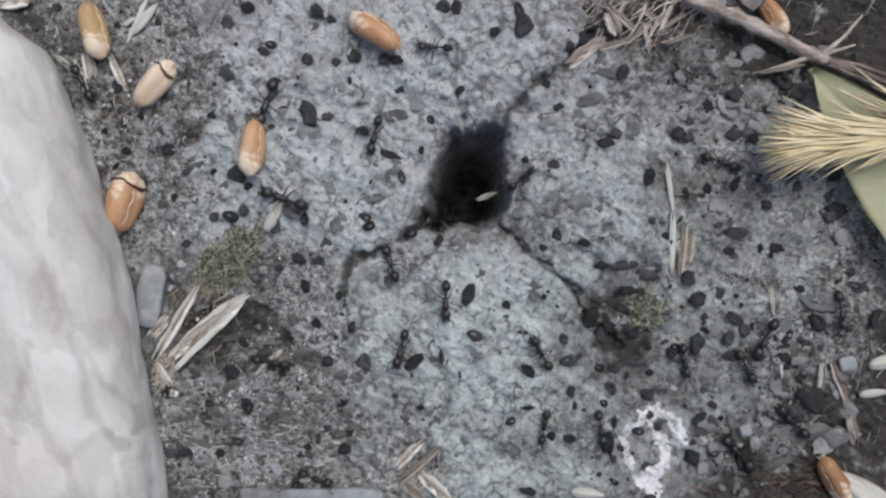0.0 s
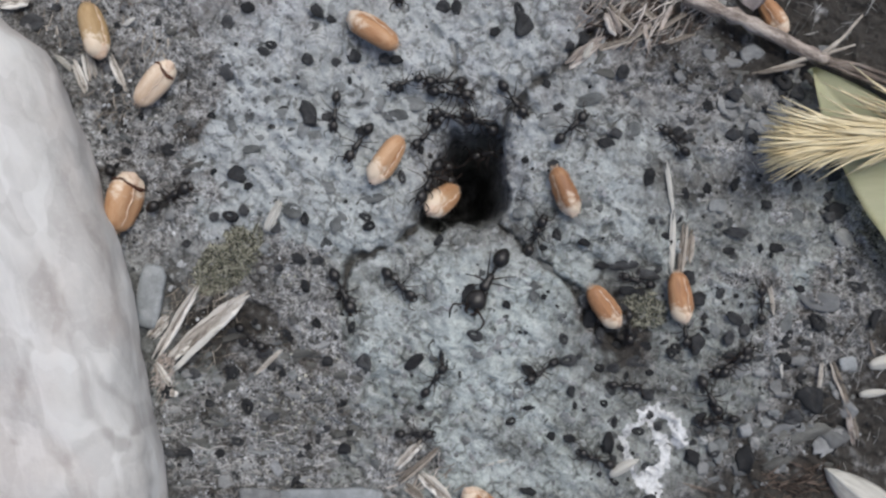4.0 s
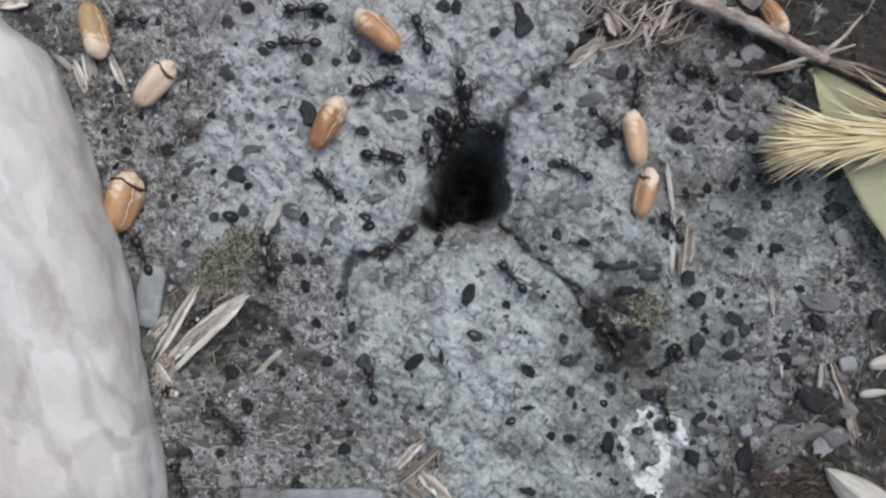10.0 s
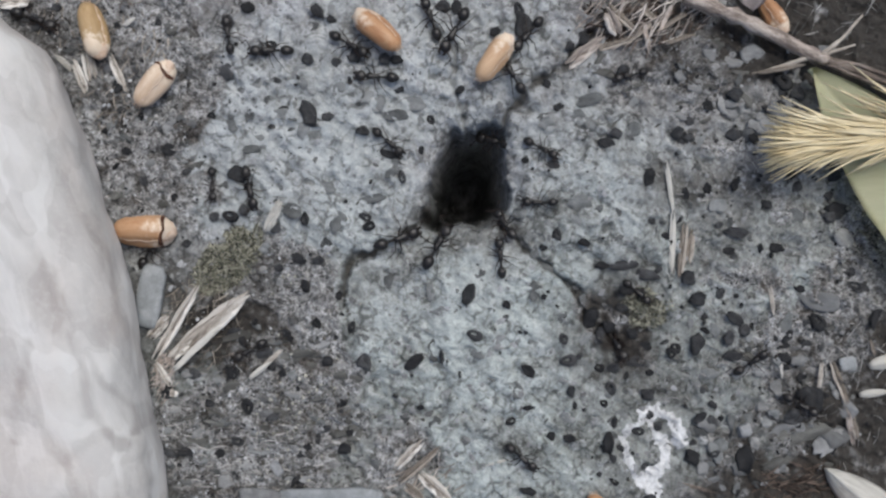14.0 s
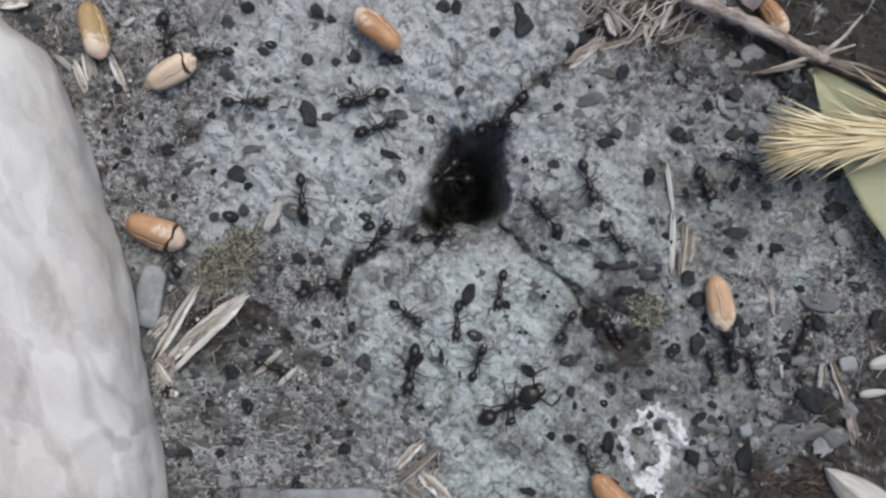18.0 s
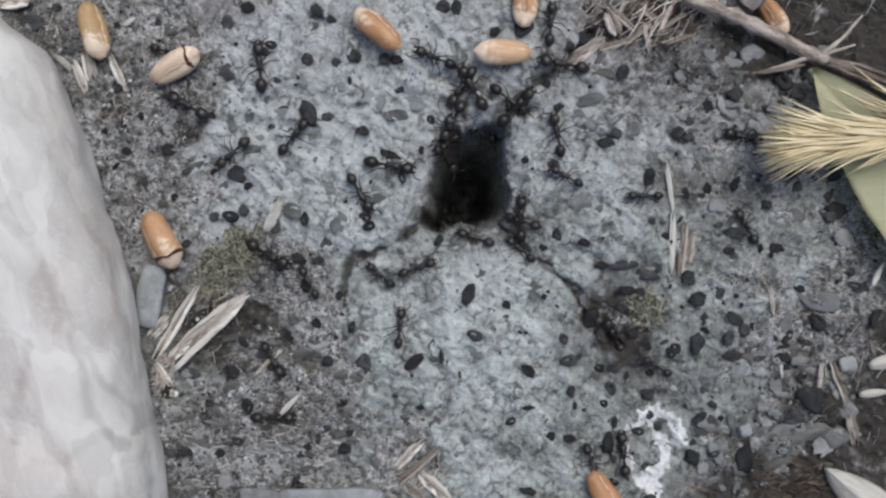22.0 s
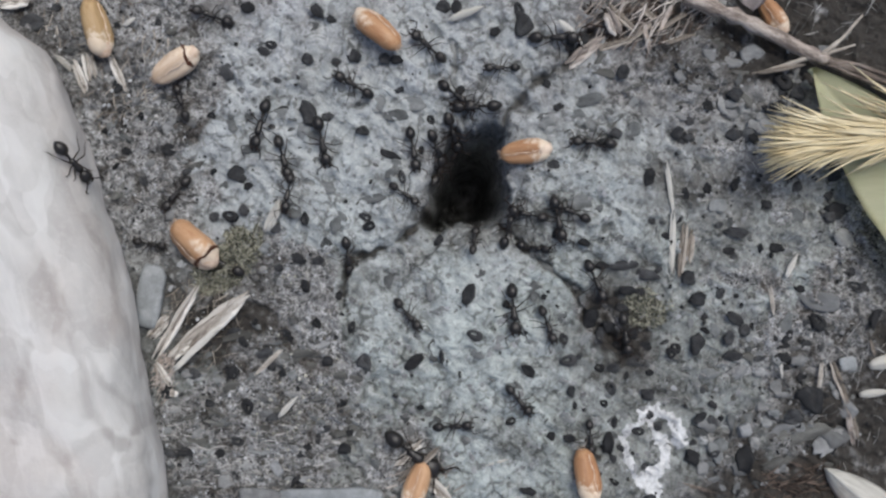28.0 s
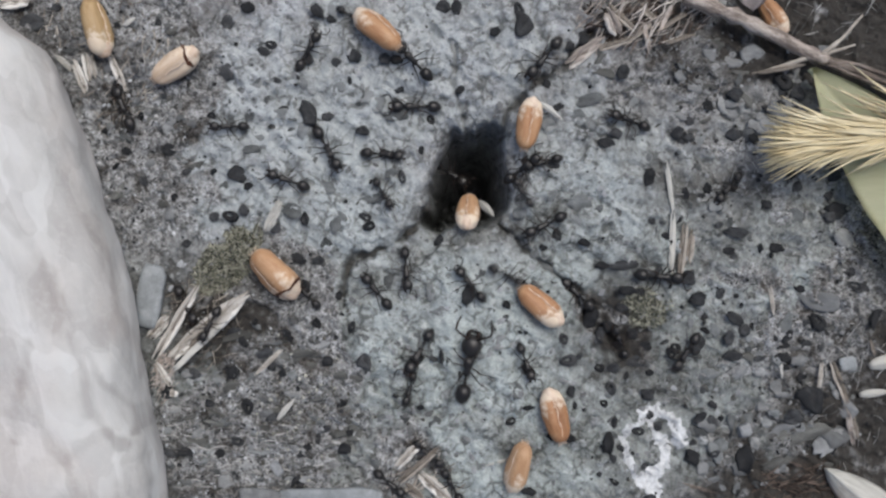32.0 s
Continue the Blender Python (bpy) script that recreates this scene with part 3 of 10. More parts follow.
# ---- the big pale stone ----
# lines painted darker in place of the shading that dents would give
GROOVES = (
    (((-39.0, -8.5), (-37.5, -12.5), (-36.7, -17.1), (-33.8, -21.0)), 0.65, 1.0),
    (((-37.2, -10.8), (-35.8, -14.0), (-33.6, -17.2), (-33.1, -19.6)), 0.5, 0.9),
    (((-42.5, -9.5), (-42.8, -13.0), (-43.7, -16.5), (-43.5, -19.8)), 0.65, 0.8),
    (((-44.8, 3.2), (-42.4, 0.3), (-40.8, -2.8), (-40.0, -6.0)), 0.7, 0.5),
    (((-46.2, 11.5), (-44.6, 8.0), (-43.4, 5.0)), 0.8, 0.55),
    (((-40.4, -24.0), (-38.6, -21.4), (-36.6, -19.8)), 0.9, 0.5),
    (((-45.7, -4.0), (-45.0, -7.4), (-45.1, -10.4)), 0.9, 0.4),
)


def make_stone():
    """A long rounded stone; its flank runs beside the nest, its upper end tapers off."""
    ys = np.linspace(-75, 27.2, 330)
    flank = stone_girth(ys)[0]
    flank = np.convolve(np.pad(flank, 12, "edge"), np.ones(25) / 25, "valid")
    bm = bmesh.new()
    rings, sides = [], 190
    for y, f in zip(ys, flank):
        wide, tall = (float(v) for v in stone_girth(y)[1:])
        cx = f - wide
        ring = []
        for k in range(sides):
            a = 2 * math.pi * k / sides
            c, s = math.cos(a), math.sin(a)
            px = cx + wide * math.copysign(abs(c) ** 0.5, c)
            pz = 3.5 + tall * math.copysign(abs(s) ** 0.64, s) * (1 if s > 0 else 0.6)
            p = Vector((px, y, pz))
            q = Vector((p.x / 4.5, (p.y + 0.25 * p.x) / 8.5, p.z / 4.5))
            cell = noise.voronoi(q)[0]
            p += Vector((0, 0, 0.4 * min(cell[1] - cell[0], 0.5))) + 0.55 * noise.noise_vector(p / 9) + 0.22 * noise.noise_vector(p / 3.2) + 0.07 * noise.noise_vector(p / 1.1)
            ring.append(bm.verts.new(p))
        rings.append(ring)
    for a, b in zip(rings, rings[1:]):
        for k in range(sides):
            bm.faces.new((a[k], a[(k + 1) % sides], b[(k + 1) % sides], b[k]))
    bm.faces.new(rings[0][::-1])
    bm.faces.new(rings[-1])
    stone = part("stone", bm, M_STONE)
    at = np.array([v.co for v in stone.data.vertices]) / MM
    x, y = at[:, 0], at[:, 1]
    wob = 0.5 * grain_noise(x, y, 2.2, 81) + 0.3 * grain_noise(x, y, 0.9, 82)
    groove_shade = np.zeros(len(x))
    for line, wide, dark in GROOVES:
        groove_shade = np.maximum(groove_shade, dark * rise(wide, 0.1, along(x, y, line) + wob * wide * 0.9) * (0.75 + 0.5 * grain_noise(x, y, 3.5, 83)))
    stone.data.attributes.new("groove_shade", "FLOAT", "POINT").data.foreach_set("value", np.clip(groove_shade, 0, 1).astype(np.float32))
    tagged(stone, "large smooth off-white stone with grey and rosy mottling", "stone")


make_stone()


# ---- grains of wheat ----
def girth(u):
    """Half width of a grain along its length, -1 the hairy tail, 1 the blunt germ end."""
    return (1 - min(0.999, abs(u)) ** (3.3 if u > 0 else 3.0)) ** 0.5 * (1 + 0.05 * math.sin(3 * u))


def wheat_grain(skin=None, band=False):
    """A wheat grain about 6.2 mm long along x, lying on its back: skin with a crease, pale germ at its front."""
    thing = new("wheat_grain")
    L, W, T = 3.1, 1.5, 1.28
    bm = bmesh.new()
    sides, rings = 20, 16
    rows = []
    for i in range(rings + 1):
        a = math.pi * (0.05 + 0.90 * i / rings)
        u = -math.cos(a)
        r = girth(u)
        ring = []
        for k in range(sides):
            q = 2 * math.pi * k / sides
            c, s = math.cos(q), math.sin(q)
            dent = 1 - 0.22 * math.exp(-((math.degrees(math.acos(max(-1, min(1, s)))) / 17) ** 2)) * min(1, 3 * (1 - abs(u)))
            ring.append(bm.verts.new((L * u, W * r * c * dent, T * r * s * dent + 0.1 * (1 - u * u))))
        rows.append(ring)
    for a, b in zip(rows, rows[1:]):
        for k in range(sides):
            bm.faces.new((a[k], a[(k + 1) % sides], b[(k + 1) % sides], b[k]))
    bm.faces.new(rows[0][::-1])
    bm.faces.new(rows[-1])
    roughen(bm, 0.11, 1.0, 3)
    part("skin", bm, skin or M_GRAIN, thing)
    bm = bmesh.new()
    lathe(bm, [(1.9, 0.05, 0.2, 0.86, 0.9), (2.2, 0.08, 0.2, 0.92, 0.92), (2.55, 0.08, 0.16, 0.84, 0.82), (2.85, 0.06, 0.12, 0.76, 0.72), (3.1, 0.05, 0.08, 0.55, 0.5), (3.22, 0.05, 0.06, 0.3, 0.28)], 16)
    roughen(bm, 0.27, 0.6, 5)
    part("germ", bm, M_TIP, thing, "pale germ end of the grain")
    bm = bmesh.new()
    for k in range(9):
        a = 2 * math.pi * k / 9
        tube(bm, [(-2.85, 0.28 * math.cos(a), 0.25 * math.sin(a)), (-3.15, 0.42 * math.cos(a), 0.36 * math.sin(a)), (-3.4, 0.5 * math.cos(a + 0.3), 0.4 * math.sin(a))], [0.05, 0.035, 0.012], 4)
    part("brush", bm, M_TIP, thing, "tuft of fine pale hairs")
    bm = bmesh.new()
    pts = []
    for i in range(13):
        u = -0.86 + 0.138 * i
        r = girth(u)
        pts.append((L * u, (0.22 + 0.09 * math.sin(i * 1.3 + 1)) * r, 1.10 * r + 0.1 * (1 - u * u) + 0.03 * math.sin(i * 2.7)))
    tube(bm, pts, [0.02] + [0.06 + 0.045 * math.sin(i * 2.3 + 1) for i in range(11)] + [0.02], 6)
    part("crease_lip", bm, M_TIP, thing, "pale raised edge of the crease")
    if band:
        bm = bmesh.new()
        ring = []
        for x, swell in ((1.72, 0.98), (1.79, 1.025), (1.9, 1.04), (1.99, 1.02), (2.06, 0.975)):
            r = girth(x / L) * swell
            ring.append((x, 0, 0.06, W * r, T * r))
        lathe(bm, ring, 22)
        for v in bm.verts:
            v.co.x += 0.25 * v.co.y + 0.3 * noise.noise(v.co * 1.2)
        roughen(bm, 0.07, 0.5, 8)
        part("skin_fold", bm, M_BAND, thing, "dark brown torn fold of skin")
    return thing


GRAINS = {"plain": wheat_grain(), "olive": wheat_grain(M_OLIVE_GRAIN), "tan": wheat_grain(M_TAN_GRAIN), "pale": wheat_grain(M_PALE_GRAIN, True), "banded": wheat_grain(None, True)}
USED = set()


ROLLS = {}
tumble = random.Random(14)


def grain(kind, label, x, y, turn, tip=0, up=1.35, size=1.0):
    """One grain at its place in mm; turn: degrees in the plan from x towards y, to which its germ points."""
    first = GRAINS[kind]
    roll = tumble.choice((-58, -42, -25, 22, 40, 60))
    m = spot(x, y, level(x, y) + up * size, turn, roll, tip)
    if kind in USED:
        thing = copy_thing(first, m)
    else:
        USED.add(kind)
        thing = first
        thing.matrix_basis = m
    thing.scale = (size, size, size)
    ROLLS[thing.name] = roll
    return tagged(thing, label, "wheat grain", "wheat grains")


# ---- ants ----
COXA = ((0.55, 0.30), (0.05, 0.34), (-0.42, 0.32))
REST = (38, 92, 142)


def ant_model(broad=1.0, stout=1.08):
    """A worker ant about 7 mm long that faces +x, with feet at z = 0; broad swells the head, stout the body."""
    about = Matrix.Translation((1.3, 0, 1.2)) @ Matrix.Scale(broad, 4) @ Matrix.Translation((-1.3, 0, -1.2))
    thing = new("ant")
    bm = bmesh.new()
    egg(bm, 2.05, 0, 1.22, 0.86, 0.80, 0.56, 0.12, 9, 14)
    for s in (1, -1):
        egg(bm, 2.2, s * 0.66, 1.38, 0.14, 0.09, 0.14, 0, 5, 8)
    bm.transform(about)
    head = part("head", bm, M_ANT, thing)
    for s in (1, -1):
        bm = bmesh.new()
        tube(bm, [(2.75, s * 0.40, 1.1), (3.12, s * 0.38, 1.02), (3.32, s * 0.10, 0.98)], [0.20, 0.15, 0.05], 7)
        bm.transform(about)
        part("mandible", bm, M_LEG, head)
        bm = bmesh.new()
        tube(bm, [(2.62, s * 0.30, 1.5), (3.0, s * 0.95, 1.95), (3.25, s * 1.35, 2.0)], [0.09, 0.075, 0.08], 6)
        tube(bm, [(3.25, s * 1.35, 2.0), (3.75, s * 1.35, 1.5), (4.25, s * 1.15, 0.95)], [0.075, 0.085, 0.06], 6)
        bm.transform(about)
        part("antenna", bm, M_LEG, head)
    bm = bmesh.new()
    lathe(bm, [(1.28, 0, 1.22, 0.14, 0.16), (1.05, 0, 1.28, 0.40, 0.40), (0.70, 0, 1.32, 0.50, 0.46), (0.30, 0, 1.28, 0.42, 0.42), (0.0, 0, 1.22, 0.32, 0.34), (-0.35, 0, 1.22, 0.36, 0.37), (-0.72, 0, 1.12, 0.30, 0.30), (-0.95, 0, 1.02, 0.14, 0.14)], 14)
    roughen(bm, 0.04, 0.4, 2)
    bmesh.ops.scale(bm, vec=(1, stout, 1), verts=bm.verts)
    part("thorax", bm, M_ANT, thing)
    bm = bmesh.new()
    egg(bm, -1.18, 0, 1.12, 0.24, 0.2, 0.3, 0, 6, 10)
    egg(bm, -1.55, 0, 1.10, 0.24, 0.25, 0.29, 0, 6, 10)
    part("waist", bm, M_ANT, thing)
    bm = bmesh.new()
    lathe(bm, [(-1.72, 0, 1.08, 0.16, 0.16), (-1.9, 0, 1.12, 0.5, 0.48), (-2.25, 0, 1.16, 0.68, 0.66), (-2.65, 0, 1.14, 0.72, 0.69), (-3.05, 0, 1.08, 0.60, 0.57), (-3.38, 0, 1.0, 0.38, 0.36), (-3.58, 0, 0.95, 0.1, 0.1)], 16)
    bm.transform(Matrix.Translation((-1.7, 0, 1.1)) @ Matrix.Scale(stout, 4) @ Matrix.Translation((1.7, 0, -1.1)))
    part("abdomen", bm, M_ANT, thing)
    for s in (1, -1):
        for (cx, cy), rest, reach in zip(COXA, REST, (2.5, 2.7, 3.1)):
            bm = bmesh.new()
            tube(bm, [(0, 0, 0), (0.28, 0, -0.14), (0.42 * reach, 0, 0.62), (0.48 * reach, 0, 0.58)], [0.09, 0.10, 0.078, 0.056], 7)
            tube(bm, [(0.48 * reach, 0, 0.58), (0.82 * reach, 0, -0.62), (0.85 * reach, 0, -0.78)], [0.056, 0.058, 0.034], 6)
            tube(bm, [(0.85 * reach, 0, -0.78), (0.97 * reach, 0, -0.94), (1.06 * reach, 0, -0.96)], [0.036, 0.028, 0.016], 5)
            leg = part("leg", bm, M_LEG, thing)
            leg.matrix_basis = spot(cx, s * cy, 1.0, s * rest)
    return thing


MODELS = {"major": ant_model(1.38, 1.22), "worker": ant_model()}
ANTS = []


def ant(label, size=1.0):
    """The first ant of a kind is the model itself, the others are its copies."""
    kind = "major" if size > 1.05 else "worker"
    thing = MODELS[kind] if kind not in ANTS else copy_thing(MODELS[kind], spot(0, 0, 0))
    thing.scale = (size, size, size)
    ANTS.append(kind)
    return tagged(thing, label, "ant", "ants round the nest mouth")


# ---- small things on the ground ----
def lump(seed, rings=5, sides=8, rough=0.22, flat=0.55, hollow=False):
    bm = bmesh.new()
    egg(bm, 0, 0, 0, 0.5, 0.5, 0.5 * flat, 0.1, rings, sides)
    for v in bm.verts:
        v.co += rough * noise.noise_vector(v.co * 2.1 + Vector((seed * 5.7, seed, seed * 2.3)))
        if hollow and v.co.z > 0:
            v.co.z -= 0.55 * flat * math.exp(-(v.co.xy.length / 0.22) ** 2)
    return bm


def seed_ring(seed):
    """An empty seed cap: a thick uneven rim round a hollow."""
    bm = bmesh.new()
    rows = []
    for i in range(14):
        a = 2 * math.pi * i / 14
        r = 0.31 * (1 + 0.18 * math.sin(a * 2 + seed) + 0.12 * math.sin(a * 3 + 2 * seed))
        fat = 0.20 + 0.07 * math.sin(a + seed * 1.7)
        rows.append([bm.verts.new(((r + fat * math.cos(q)) * math.cos(a), (r + fat * math.cos(q)) * math.sin(a), 0.24 * math.sin(q))) for q in (2 * math.pi * k / 7 for k in range(7))])
    for a, b in zip(rows, rows[1:] + rows[:1]):
        for k in range(7):
            bm.faces.new((a[k], b[k], b[(k + 1) % 7], a[(k + 1) % 7]))
    return bm


SEEDS = [to_mesh("black_seed", seed_ring(k) if k % 6 == 3 else lump(k, 9, 14, 0.20 + 0.06 * (k % 3), 0.62, k % 4 == 1), M_SEED) for k in range(12)]
FLAKES = [to_mesh("chaff_flake", lump(k + 20, 7, 11, 0.30, 0.22), M_FLAKE) for k in range(6)]
SHREDS = [to_mesh("bark_shred", lump(k + 60, 8, 9, 0.34, 0.3), M_DULL_BARK) for k in range(6)]
PEBBLES = [to_mesh("pebble", lump(k + 40, 7, 11, 0.36, 0.3), M_PEBBLE) for k in range(6)]


def bit(kind, x, y, long, wide, turn):
    """A seed, flake or pebble in mm, half sunk into the dust where it lies."""
    name, meshes, sink, tall, label, category, group = {
        "s": ("black_seed", SEEDS, 0.20, 0.75, "small matt black seed half sunk in the clay", "seed", "black seeds on the clay"),
        "f": ("chaff_flake", FLAKES, 0.02, 0.9, "thin grey chaff flake stuck to the clay", "chaff", "chaff flakes on the clay"),
        "b": ("bark_shred", SHREDS, 0.05, 0.7, "thin dark shred of bark lying in the litter", "bark", "bark shreds in the litter"),
        "p": ("pebble", PEBBLES, 0.12, 0.8, "small angular light grey pebble in the litter", "pebble", "pebbles in the litter"),
    }[kind]
    thing = new(name, meshes[int(abs(x * 7.3 + y * 3.7)) % len(meshes)])
    thing.matrix_basis = spot(x, y, level(x, y) + sink * wide * 0.6, turn, 8 * math.sin(x * 3), 8 * math.cos(y * 5))
    thing.scale = (long, wide, wide * tall)
    return tagged(thing, label, category, group)


def sliver(name, label, category, x0, y0, x1, y1, wide, lift0=0.4, lift1=0.4, material=None, thick=0.5, taper=0.5, seed=1, group=""):
    """A flat split piece of wood or straw between two points of the plan, with frayed ends."""
    a, b = Vector((x0, y0, level(x0, y0) + lift0)), Vector((x1, y1, level(x1, y1) + lift1))
    run = b - a
    side = run.cross(Vector((0, 0, 1))).normalized()
    rnd = random.Random(seed)
    bm = bmesh.new()
    strands = 2 if wide < 0.6 else 5
    for s in range(strands):
        off = wide * (-0.22 + 0.44 * s if strands == 2 else (s - 2) * 0.19 + rnd.uniform(-0.05, 0.05))
        w = wide * (0.55 if strands == 2 else rnd.uniform(0.32, 0.52))
        u0, u1 = rnd.uniform(0, 0.16) * min(1, s), 1 - rnd.uniform(0, 0.2) * (s != 1)
        skew, hump = rnd.uniform(-0.07, 0.07) * wide, rnd.uniform(-0.1, 0.14) * min(wide, 1.2)
        mid, rows = [], 12
        for i in range(rows):
            u = u0 + (u1 - u0) * i / (rows - 1)
            p = a + run * u + side * (off * (1 - 0.5 * max(0.0, 2 * abs(u - 0.45) - 0.25) ** 1.6) + skew * (2 * u - 1) + 0.16 * wide * noise.noise(Vector((u * 4, seed, s)))) + Vector((0, 0, hump + 0.2 * wide * noise.noise(Vector((u * 5, seed + 9, s)))))
            r = 0.5 * w * (1 - (0.35 + taper) * abs(2 * i / (rows - 1) - 1) ** 4) * (1 + 0.5 * noise.noise(Vector((u * 11, s, seed))))
            mid.append((p, max(r, 0.03)))
        rings = []
        up = side.cross(run).normalized()
        for p, r in mid:
            h = min(thick * 0.5, r * 1.0)
            rings.append([bm.verts.new(p + side * (r * c) + up * (h * d)) for c, d in ((-1, -0.4), (-0.75, 0.7), (-0.1, 1.0), (0.7, 0.75), (1, -0.3), (0.1, -1))])
        for g, k in zip(rings, rings[1:]):
            for q in range(6):
                bm.faces.new((g[q], g[(q + 1) % 6], k[(q + 1) % 6], k[q]))
        bm.faces.new(rings[0][::-1])
        bm.faces.new(rings[-1])
    mid_point = (a + b) / 2
    turn = math.degrees(math.atan2(run.y, run.x))
    frame_of = Matrix.Translation(mid_point) @ pose(0, 0, 0, 0, 0, turn)
    bm.transform(frame_of.inverted())
    thing = part(name, bm, material or M_WOOD, None, "", False)
    thing.matrix_basis = spot(*mid_point, turn)
    return tagged(thing, label, category, group)


def husk(label, x, y, long, wide, turn, lift=0.5, tilt=0, material=None, name="husk", category="husk"):
    """A boat-shaped chaff scale with a keel and a pointed tip."""
    bm = bmesh.new()
    rows = []
    for i in range(11):
        u = i / 10
        w = 0.5 * wide * math.sin(math.pi * min(1, 0.06 + 0.94 * u)) ** 0.7 * (1 - 0.35 * u)
        row = []
        for k in range(13):
            v = k / 6 - 1
            z = 0.35 * wide * (1 - v * v) + 0.10 * wide * math.exp(-(v / 0.14) ** 2) + 0.05 * wide * (k % 2)
            row.append((long * (u - 0.5), w * v + 0.06 * wide * math.sin(3 * u), z * math.sin(math.pi * (0.1 + 0.8 * u))))
        rows.append(row)
    top = [[bm.verts.new(p) for p in row] for row in rows]
    low = [[bm.verts.new((p[0], p[1] * 0.97, p[2] - 0.10)) for p in row] for row in rows]
    for i in range(10):
        for k in range(12):
            bm.faces.new((top[i][k], top[i + 1][k], top[i + 1][k + 1], top[i][k + 1]))
            bm.faces.new((low[i][k], low[i][k + 1], low[i + 1][k + 1], low[i + 1][k]))
        for k in (0, 12):
            bm.faces.new((top[i][k], low[i][k], low[i + 1][k], top[i + 1][k]))
    for i in (0, 10):
        for k in range(12):
            bm.faces.new((top[i][k], top[i][k + 1], low[i][k + 1], low[i][k]))
    thing = part(name, bm, material or M_HUSK)
    thing.matrix_basis = spot(x, y, level(x, y) + lift, turn, 0, tilt)
    return tagged(thing, label, category)


def fibres(name, label, category, cx, cy, rx, ry, count, length, thick, high, material, seed, lean=None, spread=180, kind="", ragged=0.0, skew=0.0):
    """A tangle of fine dry stalks over an oval of the plan, one mesh."""
    rnd = random.Random(seed)
    verts, faces = [], []
    for _ in range(count):
        a, r = rnd.uniform(0, 2 * math.pi), math.sqrt(rnd.random())
        x, y = cx + rx * r * math.cos(a) + skew * ry * r * math.sin(a), cy + ry * r * math.sin(a)
        if on_stone(x - 0.5, y) or ragged * grain_noise(x, y, 1.5, seed + 90) > 1.25 - r:
            continue
        turn = radians((lean if lean is not None else 0) + rnd.uniform(-spread, spread))
        l, w = length * rnd.uniform(0.4, 1.2), thick * rnd.uniform(0.5, 1.2)
        z = level(x, y) + rnd.uniform(0.05, high * (1.1 - r))
        bend, dz = rnd.uniform(-0.5, 0.5), rnd.uniform(-0.25, 0.25) * l
        base = len(verts)
        for i in range(4):
            u = i / 3 - 0.5
            h = turn + bend * u
            px, py, pz = x + l * u * math.cos(h), y + l * u * math.sin(h), z + dz * u
            nx, ny = -math.sin(h), math.cos(h)
            t = w * (1 - 0.7 * abs(2 * u) ** 2) * 0.5
            verts += [(px + nx * t, py + ny * t, pz), (px, py, pz + t * 1.2), (px - nx * t, py - ny * t, pz), (px, py, pz - t)]
        for i in range(3):
            for k in range(4):
                p, q = base + 4 * i + k, base + 4 * i + (k + 1) % 4
                faces.append((p, q, q + 4, p + 4))
        faces.append((base, base + 3, base + 2, base + 1))
        faces.append((base + 12, base + 13, base + 14, base + 15))
    return tagged(from_arrays(name, verts, faces, material), label, category, kind=kind)


def crumbs(name, label, count, lo, hi, material, seed, wanted, high=0.5):
    """Loose crumbs of soil strewn where wanted(x, y) is high."""
    rng = np.random.default_rng(seed)
    x, y = rng.uniform(-54, 54, count * 6), rng.uniform(-31, 31, count * 6)
    keep = rng.random(count * 6) < wanted(x, y) * rise(-0.5, 0.35, grain_noise(x, y * 1.4, 2.8, 61) + 0.4 * grain_noise(x, y, 0.9, 62))
    x, y = x[keep][:count], y[keep][:count]
    z = ground(x, y)
    ok = (z > -3) & ~on_stone(x, y)
    x, y, z = x[ok], y[ok], z[ok]
    n = len(x)
    size = lo + (hi - lo) * rng.random(n) ** 3
    shape = np.array([(1, 0, 0), (0.3, 0.95, 0), (-0.8, 0.6, 0), (-0.8, -0.6, 0), (0.3, -0.95, 0), (0.1, 0.1, 0.8), (-0.1, 0, -0.6)])
    turn = rng.uniform(0, 2 * np.pi, n)
    c, s = np.cos(turn), np.sin(turn)
    local = shape[None] * rng.uniform(0.6, 1.3, (n, 7, 3)) * size[:, None, None] * np.array((1, 0.75, high))
    vx = x[:, None] + local[..., 0] * c[:, None] - local[..., 1] * s[:, None]
    vy = y[:, None] + local[..., 0] * s[:, None] + local[..., 1] * c[:, None]
    vz = z[:, None] + local[..., 2] + 0.15 * size[:, None]
    verts = np.stack((vx, vy, vz), -1).reshape(-1, 3)
    tris = [(k, (k + 1) % 5, 5) for k in range(5)] + [((k + 1) % 5, k, 6) for k in range(5)]
    faces = (np.array(tris)[None] + 7 * np.arange(n)[:, None, None]).reshape(-1, 3).tolist()
    return tagged(from_arrays(name, verts, faces, material), label, "soil crumbs", kind="stuff")


